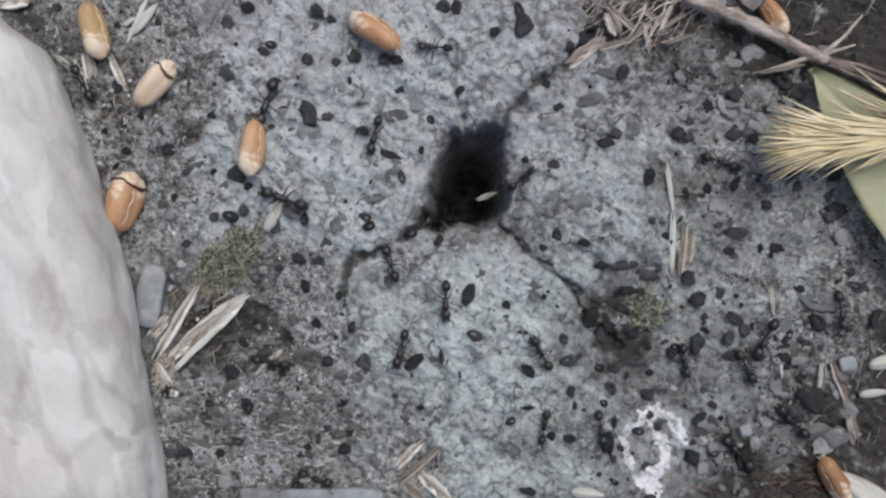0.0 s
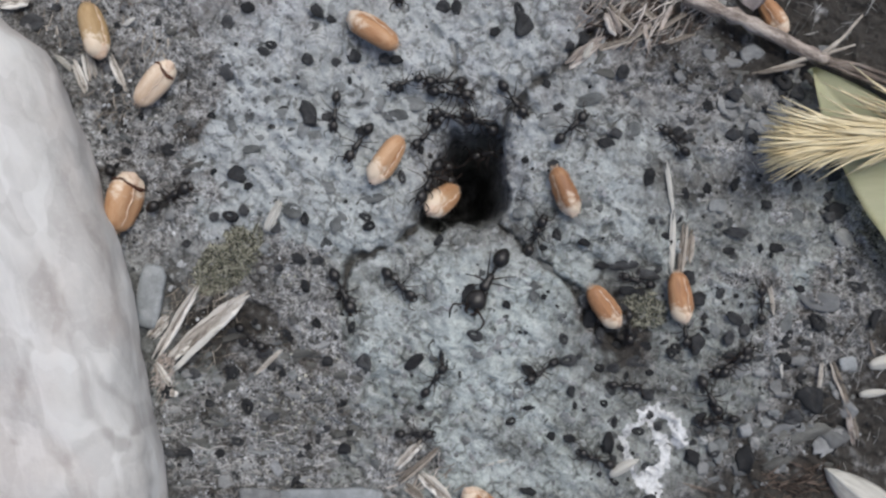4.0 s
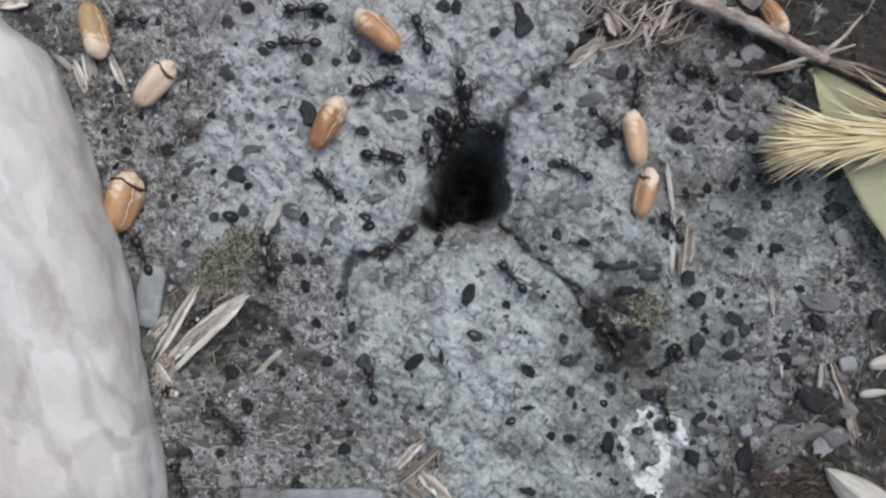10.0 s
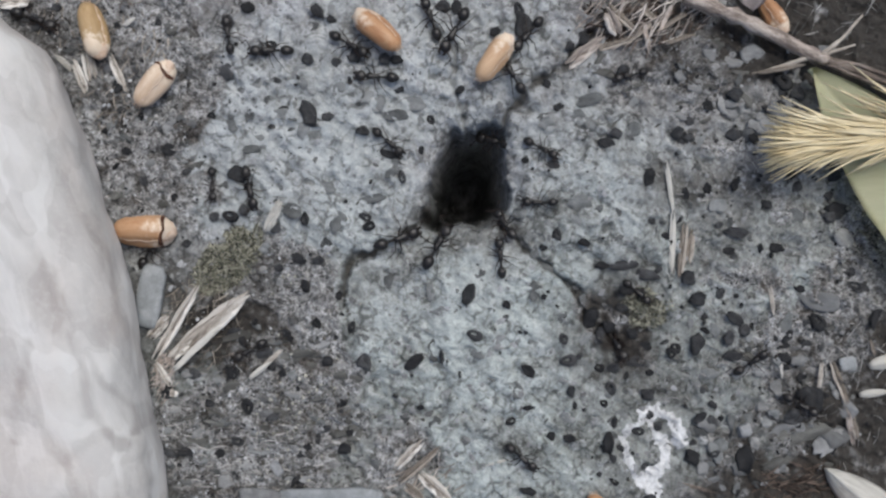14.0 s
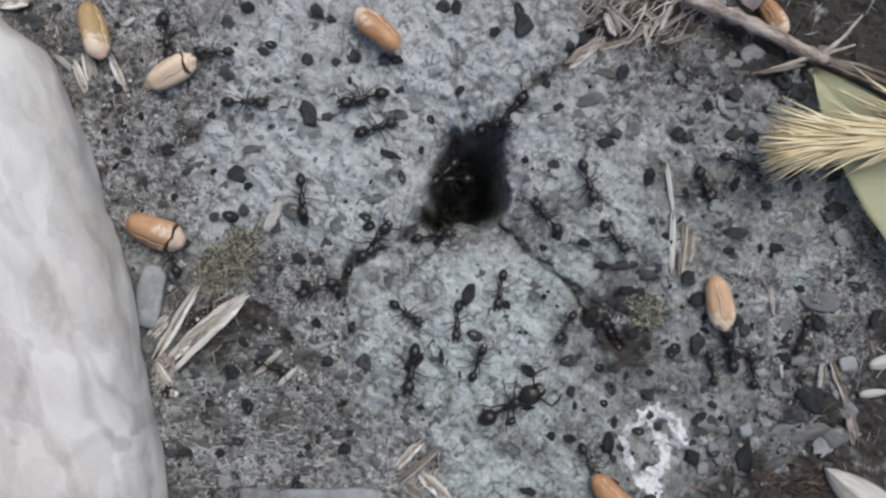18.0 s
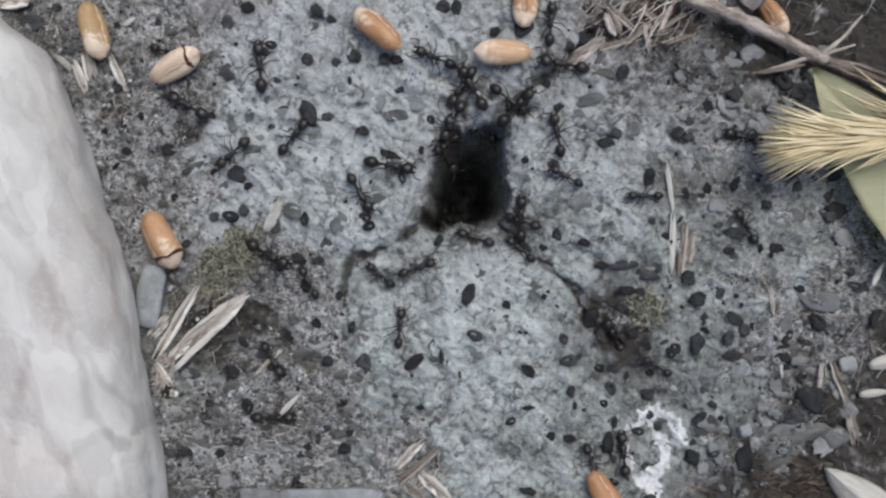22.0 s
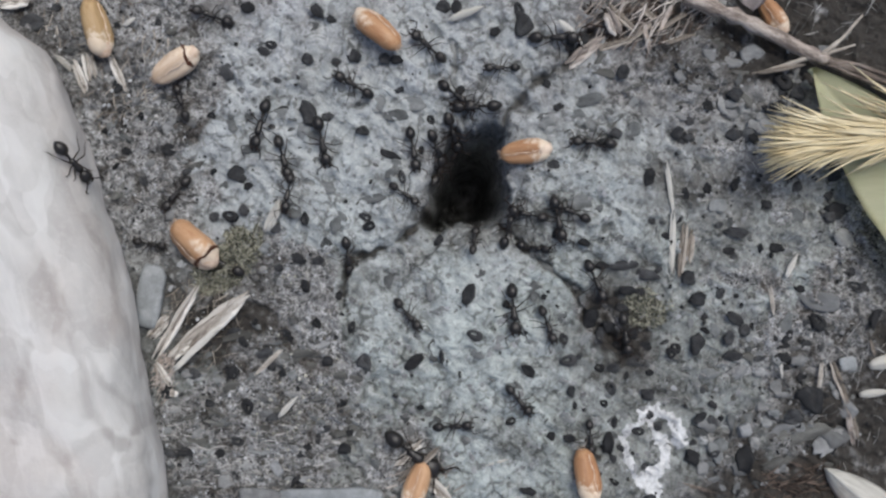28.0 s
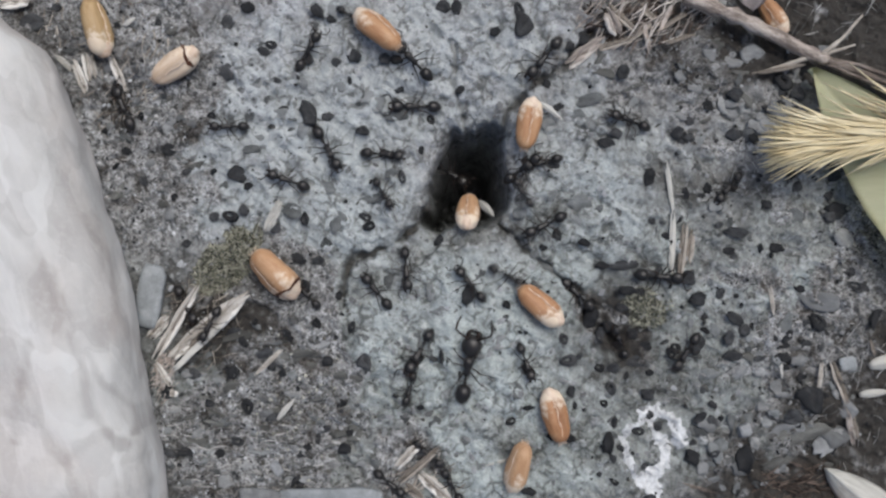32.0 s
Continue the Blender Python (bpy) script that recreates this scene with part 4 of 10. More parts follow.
def crust(cx, cy):
    """A thin ragged ring of white crust on the clay."""
    step = 0.09
    gx, gy = np.meshgrid(np.arange(-6, 6, step), np.arange(-8, 6, step))
    wob = 0.7 * grain_noise(gx + cx, gy + cy, 1.4, 71) + 0.6 * grain_noise(gx + cx, gy + cy, 0.55, 72) + 0.4 * grain_noise(gx + cx, gy + cy, 0.28, 73)
    strokes = ((((-2.9, -1.4), (-3.3, 0.2), (-2.6, 1.4), (-0.9, 1.9), (-0.1, 2.7)), 0.59),
               (((-0.6, 3.1), (0.8, 3.3), (2.3, 2.4), (3.3, 0.9), (3.3, -0.6)), 0.79),
               (((-0.0, 1.7), (1.2, 0.2), (1.9, -1.4), (1.7, -2.8), (0.5, -3.7)), 0.72),
               (((-0.1, -4.0), (-1.1, -4.7), (-0.1, -5.5), (0.8, -6.0)), 0.79),
               (((-2.6, -2.4), (-2.1, -3.7), (-1.5, -4.7)), 0.52))
    m = np.full(gx.shape, -1.0)
    for line, half in strokes:
        m = np.maximum(m, 1 - along(gx, gy, line) / half + 0.8 * wob - (0.5 if half < 0.7 else 0.12))
    z = ground(gx + cx, gy + cy) + np.where(m > 0, 0.04 + 0.10 * np.sqrt(np.maximum(m, 0)), -0.1)
    n = gx.shape[1]
    used = m > -0.12
    verts = np.stack((gx, gy, z - level(cx, cy)), -1).reshape(-1, 3)
    faces = [(i * n + j, i * n + j + 1, (i + 1) * n + j + 1, (i + 1) * n + j)
             for i in range(gx.shape[0] - 1) for j in range(n - 1) if used[i, j] and used[i + 1, j + 1] and used[i, j + 1] and used[i + 1, j]]
    thing = from_arrays("dropping_crust", verts, faces, M_CHALK, True)
    thing.matrix_basis = spot(cx, cy, level(cx, cy))
    tagged(thing, "dried white bird dropping, a ragged ring on the clay", "bird dropping")


def chip(name, label, category, x, y, long, wide, tall, turn, material, seed, lift=0.1, ragged=0.1):
    """A flat broken stone chip with worn edges."""
    rnd = random.Random(seed)
    bm = bmesh.new()
    n = 22
    shape = []
    for k in range(n):
        a = 2 * math.pi * k / n
        c, s = math.cos(a), math.sin(a)
        out = 0.4 + ragged
        shape.append((0.5 * long * math.copysign(abs(c) ** out, c) * rnd.uniform(1 - ragged, 1.05), 0.5 * wide * math.copysign(abs(s) ** out, s) * rnd.uniform(1 - ragged, 1.08)))
    rings = []
    for inset, z in ((0.96, 0), (1.0, 0.35 * tall), (0.98, 0.8 * tall), (0.88, tall), (0.5, 1.03 * tall)):
        rings.append([bm.verts.new((px * inset, py * inset, z + 0.08 * tall * rnd.uniform(-1, 1))) for px, py in shape])
    for a, b in zip(rings, rings[1:]):
        for k in range(n):
            bm.faces.new((a[k], a[(k + 1) % n], b[(k + 1) % n], b[k]))
    bm.faces.new(rings[0][::-1])
    bm.faces.new(rings[-1])
    thing = part(name, bm, material)
    thing.matrix_basis = spot(x, y, level(x, y) + lift, turn, rnd.uniform(-4, 4), rnd.uniform(-3, 3))
    return tagged(thing, label, category)


# ---- twig, grass head and leaf ----
def branch(bm, points, r0, r1, seed):
    """A knobbly tube along a bent line of the plan."""
    pts, n = [], 5 * (len(points) - 1)
    for i in range(n + 1):
        u = i / n * (len(points) - 1)
        k = min(int(u), len(points) - 2)
        p = Vector(points[k]).lerp(Vector(points[k + 1]), u - k)
        pts.append(p + 0.22 * noise.noise_vector(p / 3 + Vector((seed, 0, 0))))
    rad = [(r0 + (r1 - r0) * i / n) * (1 + 0.4 * noise.noise(Vector((i * 0.9, seed, 2)))) for i in range(n + 1)]
    tube(bm, pts, rad, 10)


def make_twig():
    thing = new("twig")
    bm = bmesh.new()
    branch(bm, [(27.5, 28.6, 2.0), (33.0, 26.5, 2.2), (38.5, 23.7, 2.4), (42.2, 21.9, 2.4), (43.4, 21.4, 2.3)], 0.86, 0.7, 1)
    bm.transform(pose(0, 0, 0, 0, 0, 24))
    part("stem", bm, M_TWIG, thing).matrix_basis = pose(0, 0, 0, 0, 0, -24)
    for k, off in enumerate((0.0, 0.75, -0.6)):
        bm = bmesh.new()
        branch(bm, [(42.4, 21.8, 2.2), (47.0 + 0.4 * off, 20.2 + off, 2.2), (53.5 + 0.4 * off, 17.5 + off, 2.0), (64, 12 + 0.6 * off, 1.5)], (0.5, 0.3, 0.26)[k], 0.2, k + 11)
        part("split_end", bm, M_BARK, thing, "dark split strand of the broken end")
    for k, (line, r) in enumerate(((((42.0, 22.0, 2.6), (39.5, 21.2, 2.0), (36.8, 20.4, 1.0)), 0.36), (((42.6, 21.9, 2.6), (44.8, 23.8, 3.0), (47.2, 26.3, 3.4)), 0.30), (((42.5, 21.8, 2.5), (44.5, 22.4, 2.7), (46.5, 23.0, 2.9)), 0.26))):
        bm = bmesh.new()
        branch(bm, line, r, r * 0.4, k + 5)
        part("side_shoot", bm, M_STRAW, thing, "short pale dry side shoot")
    tagged(thing, "thin grey-brown dry twig with short side shoots", "twig")


def make_grass_head():
    """A ripe grass ear whose long yellow awns fan out over the leaf."""
    thing = new("grass_ear")
    rnd = random.Random(5)
    bm = bmesh.new()
    tube(bm, [(41.5, 11.6, 7.3), (46, 12.0, 7.2), (50.5, 12.6, 7.2), (54, 13.0, 7.0), (60, 13.4, 6.5), (75, 12, 4.0)], [0.2, 0.35, 0.5, 0.6, 0.6, 0.5], 8)
    part("stalk", bm, M_AWN, thing)
    for k in range(7):
        bm = bmesh.new()
        egg(bm, 0, 0, 0, 2.4, 0.42, 0.4, -0.2, 8, 10)
        bm.transform(Matrix.Translation((52.5 + 0.8 * k, 12.9 + 0.5 * math.sin(k * 2.1), 7.3 + 0.4 * math.cos(k * 2.1))) @ Euler((0, radians(8), radians(170 + 22 * math.sin(k * 2.1)))).to_matrix().to_4x4())
        part("spikelet", bm, M_AWN, thing, "slim straw-yellow spikelet")
    for k in range(300):
        bm = bmesh.new()
        lock = rnd.choice((-1.0, -0.65, -0.3, 0.0, 0.3, 0.65, 1.0))
        fan = lock + rnd.gauss(0, 0.14)
        fan *= 0.6 if fan > 0 else 1.1
        x0 = rnd.uniform(39.5, 58) if k % 3 else rnd.uniform(39, 46)
        y0, z0 = 13.3 - 0.11 * (58 - x0) - 1.1 * fan + rnd.uniform(-0.4, 0.4), 7.4 + rnd.uniform(-0.6, 0.6) - 0.6 * abs(fan)
        way = math.pi + radians(6 + (15 if fan > 0 else 23) * fan)
        l = max(3.0, min(rnd.uniform(5.5, 10.5), x0 - 33.6 - 1.5 * abs(fan) - rnd.expovariate(0.7)))
        sag, curl = rnd.uniform(-0.4, 1.6), radians(6 * lock + rnd.uniform(-8, 8))
        pts = [(x0 + l * u * math.cos(way + curl * u), y0 + l * u * math.sin(way + curl * u), z0 + 0.5 * math.sin(3 * u) - sag * u * u) for u in (0, 0.25, 0.5, 0.75, 1)]
        tube(bm, pts, [0.24, 0.21, 0.16, 0.10, 0.03], 5)
        part("awn", bm, M_AWN, thing)
    tagged(thing, "ripe yellow grass ear with long bristly awns", "grass ear")


def make_leaf():
    """A broad dull green blade that widens away from the twig."""
    thing = new("leaf")
    bm = bmesh.new()
    rows, n = [], 34
    for i in range(n + 1):
        u = i / n
        run = 40 * u
        cx, cy = 41.6 + 0.62 * run, 20.4 - 0.78 * run
        low, high = (a * (1 - math.exp(-run / b)) * (1 - u ** 5) + 0.12 for a, b in ((7.6, 11), (8.0, 13)))
        row = []
        for k in range(15):
            v = k / 7 - 1
            w = low if v < 0 else high
            z = 2.6 + 1.4 * math.sin(math.pi * u * 0.8) + 0.7 * v * v - 0.3 * math.exp(-(v / 0.1) ** 2) + 0.15 * noise.noise(Vector((u * 9, v * 3, 1)))
            edge = 1 + 0.03 * noise.noise(Vector((u * 20, v, 4)))
            row.append(bm.verts.new((cx + 0.78 * v * w * edge, cy + 0.62 * v * w * edge, z)))
        rows.append(row)
    for a, b in zip(rows, rows[1:]):
        for k in range(14):
            bm.faces.new((a[k], a[k + 1], b[k + 1], b[k]))
    bmesh.ops.solidify(bm, geom=bm.faces[:], thickness=0.18)
    part("blade", bm, M_LEAF, thing)
    bm = bmesh.new()
    pts = [(41.6 + 24.8 * u, 20.4 - 31.2 * u, 2.05 + 1.4 * math.sin(math.pi * u * 0.8)) for u in (0, 0.2, 0.4, 0.6, 0.8, 1)]
    tube(bm, pts, [0.24, 0.22, 0.2, 0.17, 0.13, 0.08], 7)
    part("midrib", bm, M_LEAF, thing)
    tagged(thing, "broad dull olive-green leaf, partly under the yellow awns", "leaf")


def dead_leaf():
    bm = bmesh.new()
    rows = []
    for i in range(9):
        u = i / 8
        w = 1.7 * math.sin(math.pi * (0.12 + 0.88 * u)) ** 0.8
        rows.append([bm.verts.new((w * (k / 3 - 1), 2.6 * (0.5 - u), 0.5 * ((k / 3 - 1) ** 2) + 0.3 * math.sin(4 * u))) for k in range(12)])
    for a, b in zip(rows, rows[1:]):
        for k in range(6):
            bm.faces.new((a[k], a[k + 1], b[k + 1], b[k]))
    bmesh.ops.solidify(bm, geom=bm.faces[:], thickness=0.15)
    thing = part("dry_petal", bm, M_PETAL)
    thing.matrix_basis = spot(35.0, 28.2, level(35, 28) + 2.6, 8, -12, 0)
    tagged(thing, "small curled mauve-grey dead leaf beside the twig", "leaf")


make_twig()
make_leaf()
make_grass_head()
dead_leaf()

# ---- seeds, chaff and pebbles, one by one ----
bit("s", -24.88, 26.06, 1.7, 1.44, -90)
bit("s", -24.82, 20.31, 2.22, 1.83, -70)
bit("s", -19.79, 23.57, 1.31, 1.05, 0)
bit("s", -14.45, 27.28, 1.83, 1.44, -60)
bit("s", -10.18, 21.99, 1.57, 1.44, 0)
bit("s", -6.6, 21.62, 1.44, 1.31, 0)
bit("s", -5.3, 21.53, 1.44, 1.31, -20)
bit("s", 6.04, 24.89, 1.31, 1.31, 0)
bit("s", 8.7, 27.47, 1.7, 1.31, -60)
bit("s", 9.14, 25.68, 2.88, 2.22, -80)
bit("s", 1.56, 27.74, 1.7, 1.31, -90)
bit("s", 20.73, 20.27, 1.57, 1.96, -20)
bit("s", 0.07, 27.98, 1.57, 1.31, 0)
bit("s", 16.07, 24.24, 1.96, 1.7, 0)
bit("s", 14.58, 23.24, 1.18, 1.18, 0)
bit("s", -15.46, 15.4, 3.01, 1.7, -65)
bit("s", -13.27, 15.15, 1.44, 1.18, 0)
bit("s", -9.21, 13.56, 1.57, 1.18, 0)
bit("f", -10, 17.47, 2.49, 1.96, -70)
bit("f", -7.29, 16.98, 2.22, 1.57, -50)
bit("f", -3.4, 16.72, 2.75, 1.7, -10)
bit("s", -31.71, 11.53, 1.44, 1.31, 0)
bit("s", -26.6, 8.98, 0.79, 0.79, 0)
bit("s", -23.63, 8.68, 2.22, 1.7, 0)
bit("s", -22.39, 7.22, 1.05, 1.05, 0)
bit("s", -22.96, 4.37, 1.18, 1.31, 0)
bit("s", -24.59, 3.86, 1.83, 1.44, 0)
bit("s", -26.35, 3.66, 1.31, 1.18, 0)
bit("s", -4.67, 8.17, 1.57, 0.85, -70)
bit("s", -6.13, 10.83, 2.62, 1.05, -25)
bit("s", -8.88, 3.65, 1.57, 1.05, -10)
bit("s", -8.41, 2.67, 1.44, 1.18, 40)
bit("f", -11.94, 3.18, 2.49, 2.09, -80)
bit("f", -8.08, 5.74, 3.4, 1.05, 10)
bit("f", -17.2, 4.27, 2.22, 1.83, -30)
bit("f", -13.28, 6.9, 1.96, 1.44, 0)
bit("f", -21.97, 11.41, 1.96, 1.18, 0)
bit("f", -18.43, 15.32, 2.62, 1.31, 0)
bit("s", -16.71, -1.11, 1.7, 1.31, -30)
bit("s", -14.32, -1.37, 1.44, 1.05, 0)
bit("f", -12.99, -2.54, 1.7, 1.44, 0)
bit("s", -15.96, -4.38, 1.31, 1.57, 0)
bit("s", -12.14, -5.21, 1.05, 1.05, 0)
bit("s", -18.85, -2.22, 1.05, 0.92, 0)
bit("f", -20.62, 0.07, 1.31, 1.18, 0)
bit("s", -15.86, 3.32, 0.92, 1.57, 0)
bit("f", -13.65, 0.72, 1.31, 1.7, 0)
bit("s", -19.12, 2.34, 1.57, 1.05, 20)
bit("s", -10.48, -9.05, 0.85, 1.44, -20)
bit("s", -14.57, -8.52, 1.18, 1.18, 0)
bit("s", -1.44, 15.01, 0.92, 1.31, 0)
bit("s", -2.55, 11.51, 0.79, 1.05, 0)
bit("f", -5.46, 15.34, 2.62, 1.57, 0)
bit("f", 1.05, 23.14, 1.7, 2.62, -10)
bit("s", 2.02, 18.32, 1.31, 0.92, 30)
bit("s", -0.52, 0.85, 1.05, 1.44, -20)
bit("s", -15.49, 21.78, 1.31, 1.18, 0)
bit("f", -24.35, 14.06, 1.57, 1.57, 0)
bit("f", -12.65, 27.44, 1.96, 1.57, -30)
bit("s", -22.45, 27.8, 1.57, 1.31, 0)
bit("s", 9.5, 10.15, 0.92, 0.79, 0)
bit("s", 12.69, 9.71, 1.44, 0.92, 0)
bit("f", 15.46, 5.24, 2.49, 1.83, -10)
bit("s", 13.04, 1.69, 1.05, 1.57, 0)
bit("s", 11.57, 0.19, 0.92, 0.79, 0)
bit("s", 16.09, 0.71, 1.57, 0.85, -20)
bit("f", 16.65, 17.11, 3.01, 1.57, 10)
bit("f", 15.34, 15.34, 1.57, 1.31, 0)
bit("s", 19.66, 13.13, 1.57, 1.18, -20)
bit("s", 18.7, 12.1, 1.83, 1.18, -5)
bit("f", 21.65, 13.68, 1.7, 2.09, 0)
bit("f", 23.93, 10.34, 1.83, 1.44, -20)
bit("s", 23.62, 8.11, 1.44, 2.22, -10)
bit("s", 23.79, 3.3, 0.92, 1.05, 0)
bit("f", 8.87, 4.11, 1.7, 1.44, 0)
bit("s", 13.41, 16.21, 1.31, 1.05, 0)
bit("s", 12.09, 18.98, 1.57, 1.05, -20)
bit("f", 11.74, 14.34, 1.7, 1.44, 0)
bit("f", 21.87, 17.09, 1.44, 1.31, 0)
bit("s", 2.83, -5.22, 2.49, 1.44, -110)
bit("s", 7.25, -6.35, 0.92, 1.05, 0)
bit("s", 3.61, -9.73, 1.83, 1.31, -10)
bit("f", 3.93, -11.86, 1.57, 1.31, 0)
bit("s", -3.17, -12.87, 2.88, 1.31, 35)
bit("f", -1.04, -11.61, 1.44, 2.22, 0)
bit("s", -0.13, -12.35, 0.65, 1.44, 10)
bit("s", -9, -12.88, 1.7, 1.96, 0)
bit("s", 1.95, -14.39, 0.39, 0.85, 0)
bit("s", 13.86, -10.3, 1.05, 1.31, 0)
bit("s", 14.32, -12.7, 1.96, 1.44, 20)
bit("s", 9.75, -13.81, 1.83, 1.05, -40)
bit("f", 8.46, -16.08, 1.83, 1.7, 0)
bit("s", 7.87, -19.77, 1.31, 0.85, 40)
bit("s", 9.79, -18.22, 1.44, 0.65, 0)
bit("s", 14.65, -16.14, 1.05, 1.31, 0)
bit("f", 14.36, -19.17, 1.83, 1.57, 0)
bit("s", 14.55, -21.75, 1.44, 0.92, -10)
bit("s", 12.44, -21.42, 1.18, 0.98, 0)
bit("f", 2.35, -21.57, 2.09, 1.7, 40)
bit("f", 0.72, -16.71, 1.96, 1.05, 0)
bit("f", -4.51, -19.33, 1.57, 1.18, 50)
bit("s", -2.54, -18.19, 0.92, 0.79, 0)
bit("f", -0.58, -7.06, 1.96, 1.05, 0)
bit("s", -5.45, -16.79, 0.65, 0.65, 0)
bit("f", 11.51, -1.9, 2.62, 1.05, -30)
bit("s", 19.23, -15.85, 1.18, 1.7, 0)
bit("f", 21.37, -16.65, 1.18, 1.18, 0)
bit("s", 23.62, -16.81, 1.83, 1.31, 0)
bit("s", 23.95, -14.33, 0.92, 0.79, 0)
bit("s", 18.45, -17.67, 0.92, 0.92, 0)
bit("s", 19.77, -20.03, 0.85, 1.44, 0)
bit("s", 18.93, -22.44, 1.18, 2.36, -10)
bit("s", 22.65, -21.08, 1.57, 1.05, 0)
bit("s", 25.04, -20.64, 1.11, 1.18, 0)
bit("s", 23.26, -25.09, 0.92, 0.92, 0)
bit("s", 18, -25.89, 0.72, 0.65, 0)
bit("f", 20.66, -19.22, 1.57, 1.44, 0)
bit("s", 9.87, -28.03, 1.96, 0.92, -10)
bit("s", 23.8, -28.54, 1.44, 0.92, 0)
bit("s", 27.88, -3.17, 1.83, 1.7, 30)
bit("s", 29.07, -5.58, 2.22, 1.57, 10)
bit("s", 32.04, -5.15, 1.18, 1.44, -10)
bit("s", 33.4, -8.03, 2.36, 1.31, -40)
bit("s", 32.89, -10.2, 1.31, 1.96, -20)
bit("s", 35.6, -8.74, 0.52, 0.98, 0)
bit("s", 41.25, -4.58, 1.11, 0.79, 0)
bit("s", 38.33, 0.07, 1.83, 1.31, -20)
bit("f", 40.3, 3.63, 2.09, 1.83, -40)
bit("s", 47.9, -4.32, 2.75, 1.31, -10)
bit("s", 47.42, -2.69, 0.92, 0.98, 0)
bit("f", 45.78, -2.23, 1.18, 1.18, 0)
bit("s", 42.47, -8.72, 1.7, 0.98, -20)
bit("f", 39.41, -8.42, 1.57, 2.88, -10)
bit("s", 29.23, -11.02, 1.7, 2.88, 0)
bit("s", 26.83, -11.36, 1.24, 1.31, 0)
bit("s", 30, -16.31, 0.98, 0.79, -20)
bit("s", 36.66, -12.61, 1.83, 0.79, 5)
bit("s", 39.26, -11.17, 1.7, 0.79, 15)
bit("s", 38.7, -12.45, 1.18, 1.05, 0)
bit("s", 34.89, -24.53, 2.09, 3.01, -10)
bit("s", 31.35, -23.6, 1.44, 0.92, 20)
bit("s", 28.94, -24.08, 2.09, 1.57, -20)
bit("s", 32.23, -19.63, 0.59, 0.85, 0)
bit("f", 33.57, -21.75, 0.98, 1.11, 0)
bit("f", 33.23, -20.29, 1.11, 0.79, 0)
bit("s", 40.49, -19.33, 2.22, 1.83, 20)
bit("s", 42.29, -17.16, 3.14, 2.88, -30)
bit("f", 35.48, -19.94, 1.44, 1.7, 0)
bit("s", 35.76, 12.66, 1.31, 1.05, -30)
bit("s", 33.65, 13.29, 1.57, 1.7, 0)
bit("s", 30.41, 6.92, 1.05, 1.31, 0)
bit("f", 35.05, 4.32, 1.57, 2.22, -30)
bit("s", 33.42, 2.01, 3.27, 1.18, -5)
bit("s", 37.16, 5.14, 1.57, 1.05, 0)
bit("s", 45.2, 4.62, 2.62, 1.83, -20)
bit("s", 44.19, 3.63, 1.57, 1.31, -60)
bit("s", 45.17, 8.24, 1.96, 1.31, 30)
bit("s", 33.52, 7.53, 0.92, 1.57, -20)
bit("s", 49.91, -7.8, 1.31, 2.62, -20)
bit("s", 44.41, 6.26, 1.31, 0.92, 0)
bit("s", 32.87, -0.26, 1.57, 1.05, 0)
bit("f", 31.47, 4.92, 2.22, 1.57, 0)
bit("s", 40.6, 7.22, 1.57, 1.05, 40)
bit("s", 28.51, 14.78, 1.31, 1.18, 0)
bit("s", 39.2, 16.37, 1.96, 1.57, -20)
bit("s", 33.62, 17.98, 1.96, 1.44, -10)
bit("f", 28.77, 11.81, 3.93, 1.18, 40)
bit("s", 39.21, 19.31, 2.22, 1.83, -20)
bit("s", 40.87, 18.02, 1.57, 1.83, 0)
bit("s", 23.46, -2.99, 2.75, 1.44, -20)
bit("s", 20.85, -1.88, 3.27, 1.18, 5)
bit("s", 18.28, -1.89, 1.44, 1.05, 0)
bit("s", 17.04, -8.1, 1.83, 2.62, -20)
bit("s", 23.31, -11.2, 1.7, 1.18, 0)
bit("s", 22.13, -13.03, 2.62, 1.31, 10)
bit("s", 19.13, -8.72, 1.7, 1.31, -40)
bit("s", 20.09, -11.42, 1.57, 1.31, 0)
bit("s", 20.53, -6.76, 1.44, 1.18, -30)
bit("s", 17.96, -9.69, 1.31, 1.7, 0)
bit("s", 21.77, -9.71, 1.57, 1.18, 0)
bit("s", 21.11, -4.79, 2.22, 1.31, -10)
bit("s", 22.46, -5.13, 1.7, 1.05, 30)
bit("s", 19.6, -13.61, 1.44, 1.18, 0)
bit("s", 18.02, -13.65, 1.31, 1.05, 0)
bit("s", -22.45, -18.2, 1.44, 1.96, -10)
bit("s", -11.37, -23.14, 1.7, 1.31, 0)
bit("s", -13.25, -12.93, 1.44, 1.18, 0)
bit("s", -11.73, -17.79, 0.79, 0.79, 0)
bit("s", -19.87, -13.33, 1.31, 1.31, 0)
bit("s", -24.18, -9.76, 1.96, 1.31, 20)
bit("s", -16.6, -28.69, 1.96, 1.96, 0)
bit("s", -20.48, -12, 1.96, 1.18, 20)
bit("s", -23.81, -22.18, 1.96, 1.05, -10)
bit("f", -21.51, -23.15, 3.27, 0.92, -10)
bit("s", -24.12, -14.31, 1.57, 1.57, 0)
bit("s", -18.22, -9.73, 1.44, 0.92, 0)
bit("s", -27.1, -17.93, 1.31, 0.92, 0)
bit("s", -29.52, -23.34, 1.7, 1.05, 0)
bit("s", -25.84, -23.54, 1.44, 0.92, 0)
bit("s", -31.68, -16.3, 1.7, 1.05, 0)
bit("s", -18.52, -14.28, 0.92, 0.79, 0)
bit("s", -10.75, -21.24, 0.79, 1.31, 0)
bit("s", -15.56, -22.72, 0.92, 0.79, 0)
